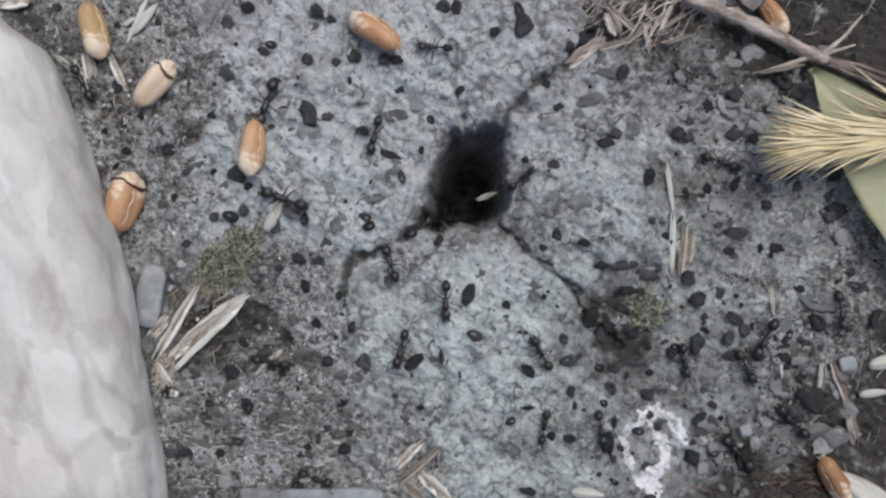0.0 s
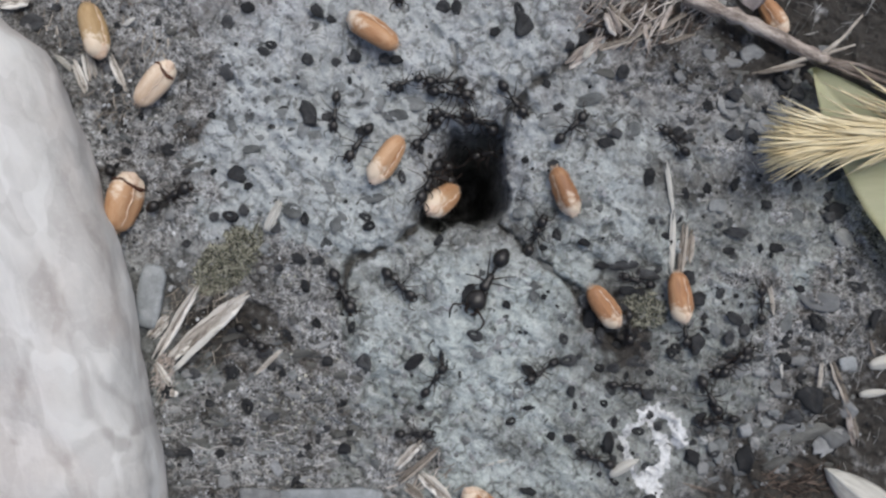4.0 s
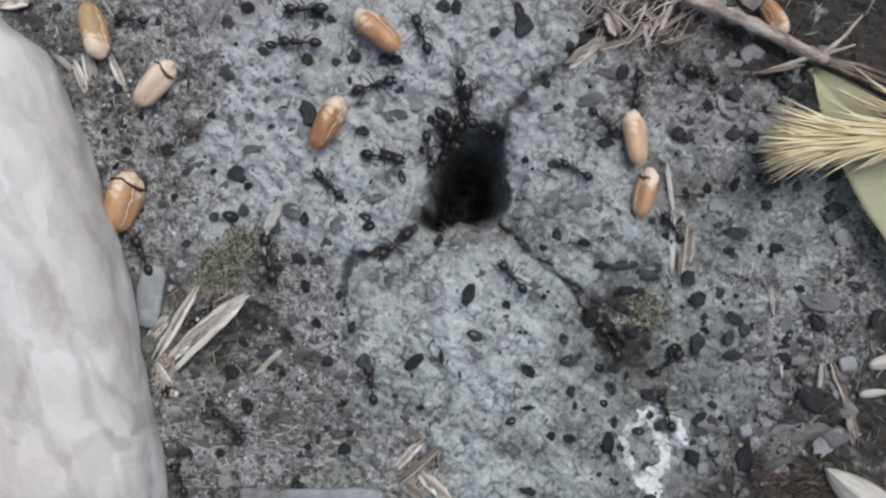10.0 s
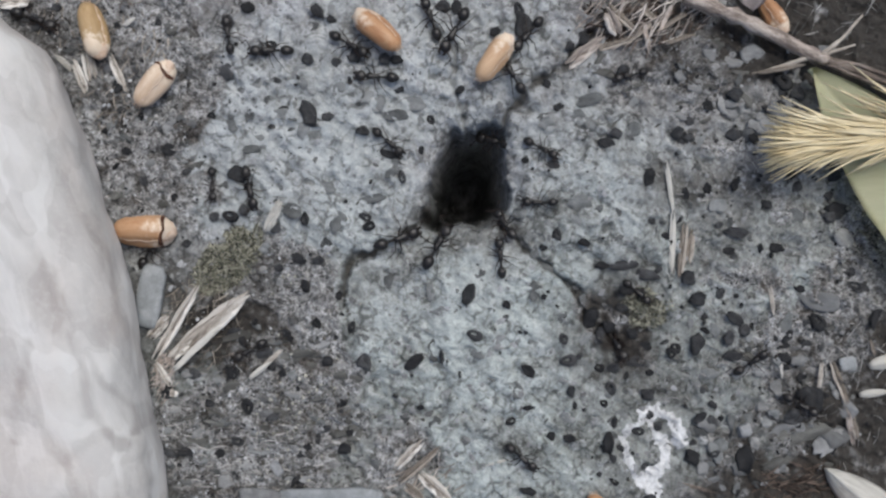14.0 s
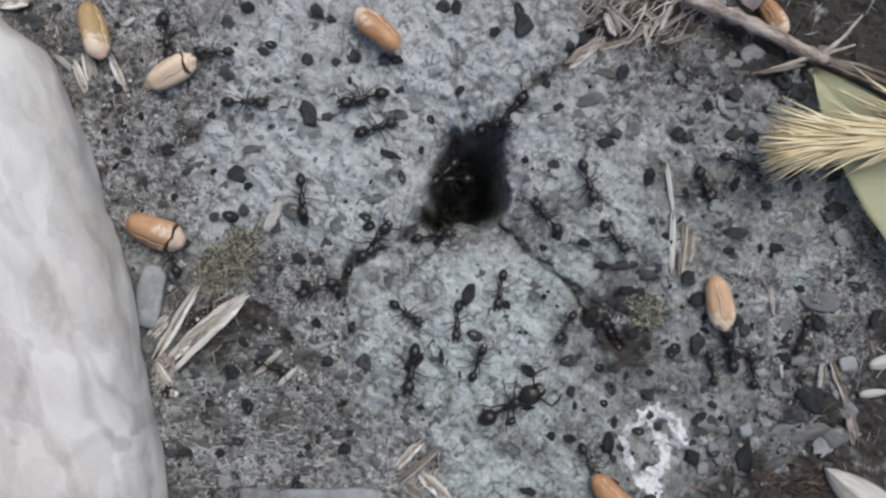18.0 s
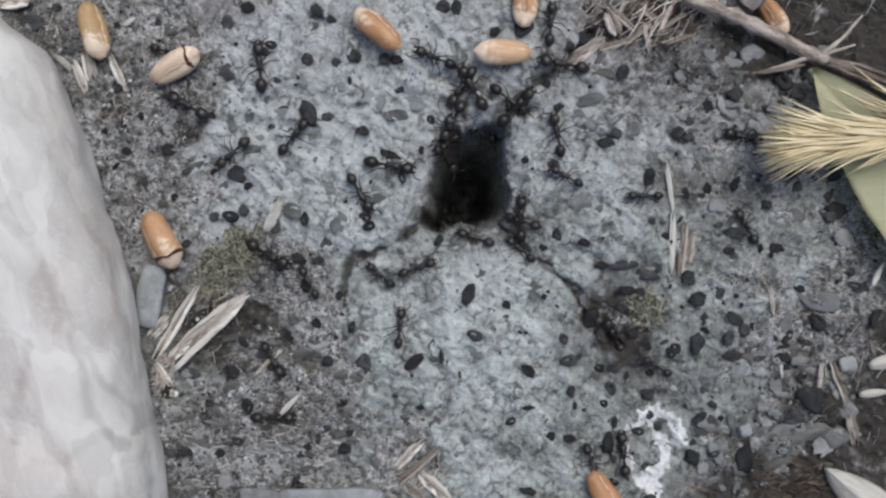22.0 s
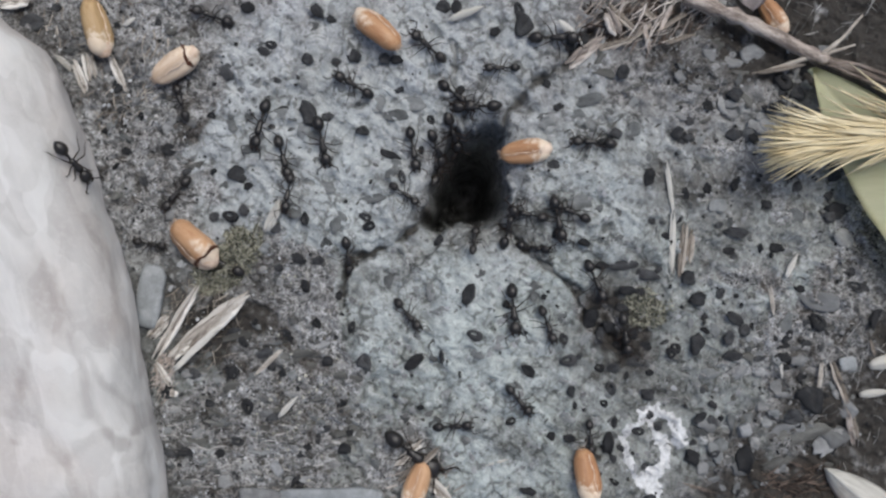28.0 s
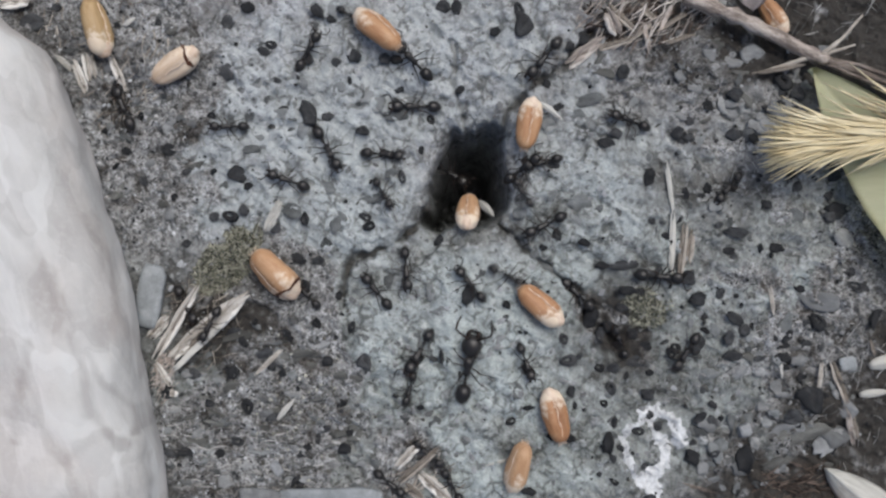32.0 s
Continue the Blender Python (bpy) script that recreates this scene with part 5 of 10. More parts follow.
bit("s", -47.27, 26.18, 2.62, 1.7, 0)
bit("s", -37.66, 18.77, 1.18, 1.57, -20)
bit("s", -32.67, 13.81, 0.79, 0.79, 0)
bit("s", -37.21, 16.09, 0.92, 0.79, 0)
bit("s", -38.99, 13.68, 1.05, 0.79, 0)
bit("s", -36.48, 11.29, 1.05, 0.79, 0)
bit("s", -34.83, 15.39, 0.79, 0.79, 0)
bit("s", -33.04, 26.15, 0.92, 0.92, 0)
bit("s", -35.52, 20.64, 1.05, 0.79, 0)
bit("s", -29.74, 8.91, 1.05, 0.92, 0)
bit("s", -31.13, 5.98, 0.92, 0.92, 0)
bit("s", -34.74, 7.95, 1.31, 0.92, -40)
bit("s", -26.61, 15.35, 1.05, 0.79, 0)
bit("s", -44.78, 27.89, 1.31, 1.05, 0)
bit("s", -29.82, 0.72, 1.31, 0.92, 0)
bit("s", -32.36, 17.75, 0.79, 0.65, 0)
bit("p", 47.01, -13.39, 2.22, 2.22, 0)
bit("p", 34.82, -20.92, 1.57, 1.57, 0)
bit("p", 39.1, -16.33, 2.22, 1.7, -20)
bit("p", 39.91, -2.55, 1.96, 1.44, 0)
bit("p", 35.7, 22.62, 2.62, 2.22, -30)
bit("p", 32.86, 22.04, 2.88, 1.96, -20)
bit("p", 38.47, 16.01, 2.88, 2.36, -20)
bit("p", 36.95, 14.1, 2.88, 1.96, -10)
bit("p", 33.79, 15.78, 2.22, 1.57, 0)
bit("p", -19.26, -25.68, 1.31, 1.57, 0)
bit("p", 44.63, 23.11, 1.96, 1.31, 0)
bit("p", 28.94, 18.64, 1.96, 1.57, 0)
bit("p", 46.58, -18.28, 2.62, 1.96, -40)
bit("p", 46.09, 1.37, 2.62, 1.83, -30)
bit("p", 43.54, -5.82, 3.93, 2.22, -10)
bit("p", 39.75, -20.92, 3.93, 1.7, 10)
bit("p", 45.25, -21.7, 3.27, 2.62, -30)
bit("p", 37.08, -18.28, 1.57, 1.18, 0)
bit("p", -21.84, 0.07, 0.92, 0.79, 0)
bit("p", -32, 14.14, 1.44, 1.31, 0)
bit("p", -35.54, 17.05, 0.92, 0.79, 0)
bit("p", 30.58, -20.28, 2.62, 1.96, -10)
bit("p", -29.78, -14.37, 1.31, 0.92, 0)
bit("p", -25.15, -26.79, 1.96, 1.44, 0)
bit("p", -28.32, -21.47, 1.57, 1.31, 0)
bit("p", -22.85, -25.14, 1.44, 1.05, 0)
bit("p", -20.49, -18.86, 1.31, 1.18, 0)
bit("p", -14.66, -22.18, 1.05, 0.79, 0)
bit("p", -9.43, -24.82, 1.31, 0.92, 0)
bit("p", -28.92, 14.39, 1.18, 0.92, 0)
bit("p", -38.24, 12.51, 1.31, 0.92, 0)
bit("p", -36.99, 6.8, 1.31, 1.05, 0)
bit("p", -33.92, 9.87, 1.18, 0.92, 0)
bit("p", 40.89, -13, 1.7, 1.18, 0)
bit("p", 36.78, -14.03, 1.57, 1.18, 0)

bit("s", -16.95, -27.4, 2.5, 1.7, 80)
chip("pebble", "small smooth whitish pebble in the litter", "pebble", -19.2, -25.4, 1.9, 1.1, 0.7, -55, M_CLOD, 71)
chip("pebble", "small round whitish pebble on the clay", "pebble", 34.9, -20.9, 1.5, 1.4, 0.8, 20, M_CLOD, 72)
chip("clay_chip", "flat pale grey clay chip in the litter", "chip", 47.0, -13.3, 2.1, 1.9, 0.4, 15, M_SLATE, 73, ragged=0.2)
chip("bark_piece", "broad thin grey-tan bark flake by the husk", "bark", 44.9, -22.4, 4.6, 2.6, 0.3, 40, M_PEBBLE, 74, ragged=0.3)
# ---- splinters, stalks and bark ----
sliver("wood_splinter", "split pale weathered wood splinter lying on the litter", "splinter", -30.9, -13.9, -25.2, -8.6, 0.62, 1.3, 1.9, M_HUSK, 0.5, seed=1)
sliver("wood_splinter", "narrow bleached wood splinter beside the stone", "splinter", -33.4, -12.9, -27.9, -4.1, 1.0, 0.6, 1.8, M_WOOD, 0.6, seed=2)
sliver("wood_splinter", "grey-brown frayed wood splinter", "splinter", -31.6, -13.2, -22.1, -4.9, 1.95, 0.6, 1.5, M_WOOD, 0.7, seed=3)
sliver("wood_splinter", "small brown wood splinter beside the stone", "splinter", -34.28, -10.44, -31.44, -7.73, 1.18, 0.3, 0.9, M_WOOD, 0.6, seed=4)
sliver("wood_splinter", "short upright pale wood splinter", "splinter", -31.42, -15.77, -33.01, -12.93, 0.65, 0.4, 0.9, M_WOOD, 0.4, seed=5)
sliver("wood_splinter", "short pale wood splinter in the litter", "splinter", -31.19, -17.1, -30.85, -16.2, 0.79, 0.3, 0.4, M_WOOD, 0.4, seed=6)
sliver("wood_splinter", "thin white straw splinter", "splinter", -20.41, 1.88, -18.39, 5.53, 1.05, 0.4, 0.7, M_HUSK, 0.4, seed=7)
sliver("wood_splinter", "pale wood chip under the grain", "splinter", -41.08, 17.96, -42.68, 21.99, 0.85, 0.3, 0.5, M_WOOD, 0.4, seed=8)
sliver("wood_splinter", "pale wood chip beside the stone", "splinter", -42.76, 20.54, -44.47, 22.37, 0.65, 0.4, 0.5, M_HUSK, 0.3, seed=9)
sliver("straw_stalk", "thin grey stalk on the clay", "stalk", 25.58, 10.13, 26.33, 3.94, 0.59, 0.3, 0.5, M_HUSK, 0.4, seed=10)
sliver("straw_stalk", "thin grey stalk on the clay", "stalk", 26.21, 4.26, 26.17, -2.85, 0.65, 0.5, 0.3, M_HUSK, 0.4, seed=11)
sliver("straw_stalk", "split straw stub standing on the clay", "stalk", 27.04, -3.49, 27.74, 2.98, 0.79, 0.3, 0.6, M_STRAW, 0.5, seed=12)
sliver("straw_stalk", "split straw stub standing on the clay", "stalk", 28, -1.88, 28.62, 2.33, 0.72, 0.3, 0.6, M_STRAW, 0.5, seed=13)
sliver("straw_stalk", "weathered straw at the edge of the clay", "stalk", -5.47, -25.31, -2.21, -21.87, 0.92, 0.3, 0.6, M_WOOD, 0.5, seed=14)
sliver("straw_stalk", "weathered straw at the edge of the clay", "stalk", -5.47, -27.29, -0.26, -22.51, 0.79, 0.3, 0.6, M_STRAW, 0.5, seed=15)
sliver("straw_stalk", "broad pale straw in the litter", "stalk", -2.73, -25.85, 1.04, -29.18, 1.31, 0.6, 0.5, M_WOOD, 0.6, seed=16)
sliver("straw_stalk", "pale straw in the litter", "stalk", -4.48, -27.08, -2.21, -28.9, 0.92, 0.4, 0.4, M_STRAW, 0.5, seed=17)
sliver("straw_stalk", "pale straw at the edge of the litter", "stalk", 14.26, 21.03, 18.72, 24.38, 1.3, 0.3, 0.9, M_PALE_STRAW, 0.5, seed=18)
sliver("straw_stalk", "short pale straw in the litter", "stalk", 18.6, 27.2, 20.2, 24.3, 1.3, 1.2, 1, M_PALE_STRAW, 0.6, seed=19)
sliver("straw_stalk", "short straw under the grain", "stalk", -41.42, 22.61, -40.71, 19.31, 0.92, 0.3, 0.3, M_WOOD, 0.4, seed=20)
sliver("straw_stalk", "short straw under the grain", "stalk", -40.8, 22.43, -39.95, 19.65, 0.59, 0.3, 0.3, M_WOOD, 0.4, seed=21)
sliver("straw_stalk", "thin straw under the grain", "stalk", -38.47, 22.68, -36.64, 18.09, 0.79, 0.6, 0.2, M_WOOD, 0.4, seed=22)
sliver("straw_stalk", "thin pale straw on the soil", "stalk", -36.95, 25.66, -35.36, 26.72, 0.52, 0.3, 0.4, M_HUSK, 0.3, seed=23)
sliver("straw_stalk", "thin straw on the litter", "stalk", -21.74, -14.58, -18.53, -11.55, 0.59, 0.3, 0.4, M_WOOD, 0.3, seed=26)
sliver("straw_stalk", "grey stalk on the clay", "stalk", 37.48, -4.15, 38.1, -7.74, 0.59, 0.2, 0.3, M_WOOD, 0.3, seed=27)
sliver("straw_stalk", "thin dry stalk in the litter", "stalk", 44.9, -12.9, 46.6, -17.9, 0.8, 0.6, 0.9, M_STRAW, 0.3, seed=28)
sliver("straw_stalk", "thin dry stalk in the litter", "stalk", 46.6, -17.6, 48.6, -22.4, 0.75, 0.8, 0.7, M_STRAW, 0.3, seed=29)
sliver("straw_stalk", "thin dry stalk in the litter", "stalk", 43.84, -13, 43.15, -16.18, 0.52, 0.4, 0.6, M_WOOD, 0.3, seed=30)
sliver("straw_stalk", "thin dry stalk in the litter", "stalk", 38.8, -11.65, 39.17, -14.95, 0.39, 0.3, 0.4, M_HUSK, 0.3, seed=31)
sliver("straw_stalk", "thin dry stalk in the litter", "stalk", 49.39, -10.39, 50.03, -12.38, 0.46, 0.5, 0.6, M_STRAW, 0.3, seed=32)
sliver("straw_stalk", "thin brown stalk over the litter", "stalk", 46.6, -18.81, 48.33, -23.17, 0.65, 0.8, 0.4, M_TWIG, 0.4, seed=33)
sliver("straw_stalk", "thin pale stalk at the litter's edge", "stalk", 4.94, -24.97, 7.57, -24.22, 0.33, 0.3, 0.3, M_HUSK, 0.2, seed=34)
sliver("root_piece", "dark brown root piece at the litter's edge", "root", 27.15, -27.02, 32.0, -28.3, 0.4, 0.1, 0.2, M_BARK, 0.4, seed=36)
sliver("straw_stalk", "pale straw at the leaf's foot", "stalk", 35.42, 20.05, 41.08, 20.89, 0.52, 0.6, 1.6, M_STRAW, 0.3, seed=37)
sliver("wood_splinter", "pale wood chip beyond the stone's tapered end", "splinter", -50.68, 27.99, -47.39, 28.54, 1.18, 0.6, 0.8, M_WOOD, 0.5, seed=38)
sliver("straw_stalk", "short tan straw in the litter", "stalk", 18.7, 28.12, 22.23, 24.75, 0.79, 0.8, 1.2, M_STRAW, 0.5, seed=39)
sliver("straw_stalk", "short tan straw in the litter", "stalk", 22.34, 28.26, 25.59, 25.26, 0.65, 0.9, 0.7, M_STRAW, 0.5, seed=40)
sliver("straw_stalk", "short tan straw in the litter", "stalk", 20.42, 23.35, 24.52, 26.53, 0.72, 0.6, 1.2, M_STRAW, 0.5, seed=41)
sliver("straw_stalk", "short tan straw in the litter", "stalk", 24.25, 24.7, 28.01, 27.17, 0.59, 0.6, 1, M_STRAW, 0.5, seed=42)
sliver("straw_stalk", "short tan straw in the litter", "stalk", 17.67, 22.93, 21.28, 23.94, 0.65, 0.4, 0.6, M_STRAW, 0.4, seed=43)
sliver("straw_stalk", "short tan straw in the litter", "stalk", 25.32, 23.5, 29.08, 24.73, 0.52, 0.5, 0.5, M_STRAW, 0.4, seed=44)
sliver("straw_stalk", "short dark straw in the litter", "stalk", 23.08, 26, 23.84, 22.53, 0.59, 0.9, 0.4, M_TWIG, 0.4, seed=45)
sliver("straw_stalk", "short dark straw in the litter", "stalk", 26.4, 28.16, 24.7, 24.7, 0.59, 0.6, 0.6, M_TWIG, 0.4, seed=46)
sliver("wood_splinter", "frayed brown splinter end", "splinter", -31.63, -13, -28.82, -10.32, 0.92, 0.5, 0.8, M_WOOD, 0.5, seed=47)
sliver("wood_splinter", "dark frayed splinter beside the stone", "splinter", -31.86, -13.37, -31.56, -12.32, 0.79, 0.3, 0.6, M_TWIG, 0.5, seed=48)


# ---- husks, chips and tangles ----
fibres("moss_tuft", "dry olive moss tuft beside the wood splinters", "moss", -24.8, -1.2, 3.4, 4.2, 1500, 0.9, 0.13, 1.3, M_MOSS, 3, ragged=1.0, skew=0.55)
fibres("moss_tuft", "small pale olive moss tuft on the clay", "moss", 23.4, -6.8, 3.0, 2.4, 700, 0.8, 0.12, 0.9, M_MOSS, 4, ragged=0.9)
fibres("straw_litter", "loose tan straw and root litter", "straw", 22.8, 27.0, 7.5, 3.8, 95, 4.6, 0.21, 1.8, M_PALE_STRAW, 5, 46, 32, "stuff")
fibres("straw_litter", "fine dry root litter on dark soil", "straw", 45, 27, 8, 5, 45, 3.0, 0.14, 1.2, M_FIBRE, 6, 20, 60, "stuff")
fibres("straw_litter", "fine dry stalk litter by the pale husks", "straw", 47.5, -16, 5, 10, 70, 2.8, 0.15, 1.0, M_FIBRE, 7, 100, 60, "stuff")
fibres("straw_litter", "fine grey stalk litter on the crumbs", "straw", -24, -24, 11, 5, 110, 2.2, 0.22, 0.3, M_FIBRE, 8, 0, 10, "stuff")
fibres("straw_litter", "short grey fibres on the brown soil", "straw", -38, 13, 8, 16, 300, 1.3, 0.13, 0.3, M_FIBRE, 11, 40, 90, "stuff")
fibres("straw_litter", "short grey fibres among the seeds", "straw", 36, -4, 15, 20, 400, 1.4, 0.13, 0.3, M_FIBRE, 12, 60, 90, "stuff")
fibres("straw_litter", "fine straw litter at the clay's edge", "straw", -2.5, -26.5, 4.5, 3.5, 34, 2.8, 0.22, 0.8, M_PALE_STRAW, 9, 45, 35, "stuff")
fibres("straw_litter", "fine dry litter beside the stone", "straw", -40, 22, 9, 8, 160, 2.2, 0.16, 0.6, M_STRAW, 10, 60, 60, "stuff")
fibres("root_litter", "fine brown roots under the wood splinters", "roots", -28, -8.5, 4.5, 5.5, 120, 2.6, 0.11, 0.7, M_STRAW, 17, 50, 60, "stuff")
fibres("root_litter", "fine red-brown roots at the clay's lower edge", "roots", 42.5, -27.6, 6.5, 2.6, 170, 2.2, 0.2, 0.5, M_ROOT, 18, 0, 40, "stuff")
fibres("root_litter", "frayed red-brown fibres at the foot of the splinters", "roots", -32.2, -14.6, 1.3, 2.8, 70, 2.4, 0.2, 0.9, M_TWIG, 19, 60, 30, "stuff")
fibres("root_litter", "dark red-brown roots under the loose straw", "roots", 23.5, 26.6, 7.0, 3.2, 150, 3.0, 0.22, 0.8, M_ROOT, 20, 30, 60, "stuff")
crust(24.1, -22.1)
chip("stone_chip", "flat blue-grey stone chip beside the pale stone", "stone chip", -33.9, -5.5, 7.4, 3.0, 0.8, 82, M_SLATE, 61, 0.3, 0.03)
chip("stone_chip", "long flat blue-grey stone chip in the litter", "stone chip", -13.5, -28.7, 13.0, 2.6, 0.7, 2, M_SLATE, 62)
chip("stone_chip", "flat pale grey stone chip in the litter", "stone chip", -21.0, -28.4, 5.0, 1.8, 0.6, -4, M_PEBBLE, 63)
chip("bark_piece", "flat dull grey bark piece in the litter", "bark", 41.3, -21.6, 8.6, 2.4, 0.4, 16, M_DULL_BARK, 64, ragged=0.35)
chip("bark_piece", "small dull grey bark piece in the litter", "bark", 39.0, -24.8, 5.0, 1.5, 0.35, 22, M_DULL_BARK, 65, ragged=0.35)
husk("large pale pointed grass husk with fine ribs", 48.7, -28.7, 11.0, 5.6, 143, 1.2, 4)
husk("pale boat-shaped husk on the litter", 51.8, -13.2, 4.4, 2.0, 12, 1.0)
husk("pale boat-shaped husk on the litter", 50.3, -16.8, 3.8, 1.2, 6, 0.9)
crumbs("soil_crumbs", "loose dark brown crumbs of litter soil", 7500, 0.08, 0.42, M_CRUMB, 1, lambda x, y: litter(x, y) ** 1.5 * (0.95 - 0.95 * earth_and_shade(x, y)))
crumbs("clay_crumbs", "loose pale grey crumbs of clay", 2400, 0.07, 0.32, M_CLOD, 2, lambda x, y: (0.35 + 0.4 * litter(x, y)) * (1 - earth_and_shade(x, y)))
crumbs("dark_crumbs", "small dark crumbs strewn over the clay", 1000, 0.07, 0.42, M_SEED, 3, lambda x, y: 0.15 + 0.5 * rise(5, 40, x) + 0.35 * litter(x, y))
crumbs("olive_crumbs", "fine olive-grey crumbs heaped by the clay dome", 4600, 0.09, 0.30, M_OLIVE_CRUMB, 8, lambda x, y: mound(x, y, -17, -18, 7, 11))
crumbs("grey_crumbs", "blue-grey crumbs and scales beside the stone", 4600, 0.09, 0.34, M_GREY_CRUMB, 9, lambda x, y: 1.0 * mound(x, y, -27, -18, 7, 11) + 0.6 * mound(x, y, -40, 14, 8, 14) * (x > -60))
crumbs("black_crumbs", "tiny black crumbs in the litter by the stone", 2800, 0.08, 0.34, M_SEED, 14, lambda x, y: mound(x, y, -23, -17, 10, 13) + 0.6 * mound(x, y, -39, 14, 9, 15))
crumbs("clay_flakes", "flat loose scales of pale dried clay", 900, 0.2, 0.6, M_CLOD, 5, lambda x, y: 0.5 * (1 - litter(x, y)), 0.22)


def strew(count, x0, x1, y0, y1, seed, kinds="sff", most=1.5, turn=90, slim=0.5):
    """A few more seeds and flakes at random over a patch of the plan."""
    rnd = random.Random(seed)
    for k in range(count):
        x, y, long = rnd.uniform(x0, x1), rnd.uniform(y0, y1), rnd.uniform(0.5, most)
        if level(x, y) > -3 and not on_stone(x - 0.5, y):
            bit(kinds[k % len(kinds)], x, y, long, long * rnd.uniform(slim, slim + 0.4), rnd.uniform(-turn, turn))


strew(90, 24, 50, -24, 20, 5, "ssf")
strew(26, 28, 44, -23, -8, 31, "fsb", 2.2, 90, 0.5)
strew(44, -8, 17, -25, -2, 33, "f", 2.0, 90, 0.4)
strew(30, -28, -5, 3, 21, 34, "f", 2.0, 90, 0.4)
strew(30, 8, 24, -2, 20, 35, "f", 1.9, 90, 0.4)
strew(24, 10, 24, -27, -12, 6)
strew(26, -26, -2, 14, 28, 7)
strew(22, -32, -14, -27, -2, 8)
strew(90, -33, -9, -28.5, -9, 9, "fpffs", 2.2, 30, 0.3)
strew(50, -46, -30, 3, 28, 10, "fpfs", 1.8, 90, 0.35)
strew(30, 30, 46, -28, -14, 11, "fpf", 2.4, 90, 0.35)
strew(30, 27, 42, 13, 23, 12, "fpps", 2.2, 90, 0.45)
strew(80, -33, -10, -28.5, -10, 21, "b", 3.6, 16, 0.10)
strew(30, -42, -28, 2, 26, 22, "b", 2.8, 60, 0.12)
strew(36, 24, 47, -27, -8, 23, "b", 2.6, 90, 0.16)
strew(24, 16, 38, 14, 26, 24, "b", 2.8, 60, 0.14)
crumbs("soil_clods", "dark rough clods of litter soil", 500, 0.35, 0.85, M_CRUMB, 6, lambda x, y: litter(x, y) ** 2 * 0.8 * (1 - earth_and_shade(x, y)), 0.55)


# ---- wheat grains, husks and ants ----
grain_a = grain("olive", "olive-brown wheat grain with a pale germ end on straw stubs", -39.8, 24.9, -75, size=1.08)
grain_b = grain("pale", "pale peeled wheat grain with a dark fold at one end", -32.9, 18.8, 50, size=1)
grain_c = grain("plain", "orange wheat grain with a pale end on bare clay", -7.7, 24.5, 145, size=1.1)
grain_d = grain("banded", "orange wheat grain with a dark notch, wedged beside the stone", -36.6, 5.3, 75, size=1.15)
grain_d.scale = (1.12, 1.5, 1.3)
grain_e = grain("plain", "slim brown wheat grain behind the twig", 37.9, 26.7, -60, size=0.78)
grain_f = grain("plain", "wheat grain dragged across the pale clay by ants", -21.6, 11.5, -97, size=1)
grain_g = grain("plain", "wheat grain dragged uphill to the nest mouth", -6.7, -35.3, -95, size=1.06)
grain_h = grain("plain", "bright orange wheat grain dragged through black seeds", 45.2, -26.6, -60, size=0.95)
grain_i = grain("plain", "split wheat grain with a pale crease, carried to the nest", 23.5, -36.6, -110, size=0.95)
grain_j = grain("plain", "wheat grain dragged by one ant towards the nest", 32.7, -38.8, -90, size=0.95)
grain_k = grain("tan", "wheat grain carried in a wide bend past the nest", 26.9, -47.8, 80, size=1)
grain_l = grain("banded", "small wheat grain with a dark end, carried by an ant", 41, -47.6, 60, size=0.9)
grain_m = grain("plain", "long orange wheat grain dragged over litter and clay", 7.5, -45.8, 145, size=1.05)
grain_n = grain("tan", "plump tan wheat grain carried round by several ants", 38.4, -55.3, -110, size=1)
grain_o = grain("plain", "orange wheat grain gnawed by an ant beside the white crust", 17.8, -40, -80, size=1)
grain_p = grain("plain", "orange wheat grain dragged up from the litter", 17.1, -68, 105, size=1)
grain_q = grain("tan", "tan wheat grain pushed over the edge of the litter", 4.3, -74.8, -100, size=1)
grain_r = grain("plain", "wheat grain brought across the dome to the nest mouth", -1.5, -68.1, -95, size=0.92)
grain_s = grain("plain", "orange wheat grain held at the rim of the nest mouth", 12.7, 47.9, -95, size=0.95)
grain_t = grain("tan", "tan wheat grain dragged down over the clay dome", 13.9, -61.9, -95, size=1.02)
grain_u = grain("plain", "orange wheat grain half hidden at the litter's lower edge", 44, -36.1, -30, size=0.95)
husk_v = husk("small pale husk dragged towards the white crust", 16.6, -28, 3.9, 1.5, -5, 0.8)
husk_w = husk("white split straw husk carried over the dome", 7.6, -62.6, 4.4, 1.1, 85, 0.8)
husk_x = husk("thin white straw husk carried beside the crack", -18.4, -55.8, 4.2, 0.5, 0, 0.8)
husk_y = husk("small white husk carried to the nest mouth", 20.5, 54.5, 4.2, 1.2, -40, 0.8)
husk_z = husk("small white husk carried past the grey stalk", 59.2, -3.8, 3.2, 0.8, 60, 0.8)
husk_aa = husk("short white straw dragged along the litter", -19.5, 3.5, 3.4, 0.8, 62, 0.8)
straw_a = sliver("straw_shred", "pale split straw shred dragged over the litter", "straw", -36.2, 22.8, -33.6, 28.9, 0.55, 0.4, 0.9, M_HUSK, 0.4, seed=24)
straw_b = husk("broad pale torn straw shred dragged over the litter", -34.2, 25.9, 4.6, 1.5, 51, 0.8, name="straw_shred", category="straw")
husk_ab = husk("small white husk dragged out of the nest mouth", 5.5, 6.5, 2.9, 0.85, 20, 0.8)
big = "large glossy black ant with a broad head and long legs"
middling = "black worker ant with a narrow waist, among the seeds"
little = "small slim black worker ant on the clay"
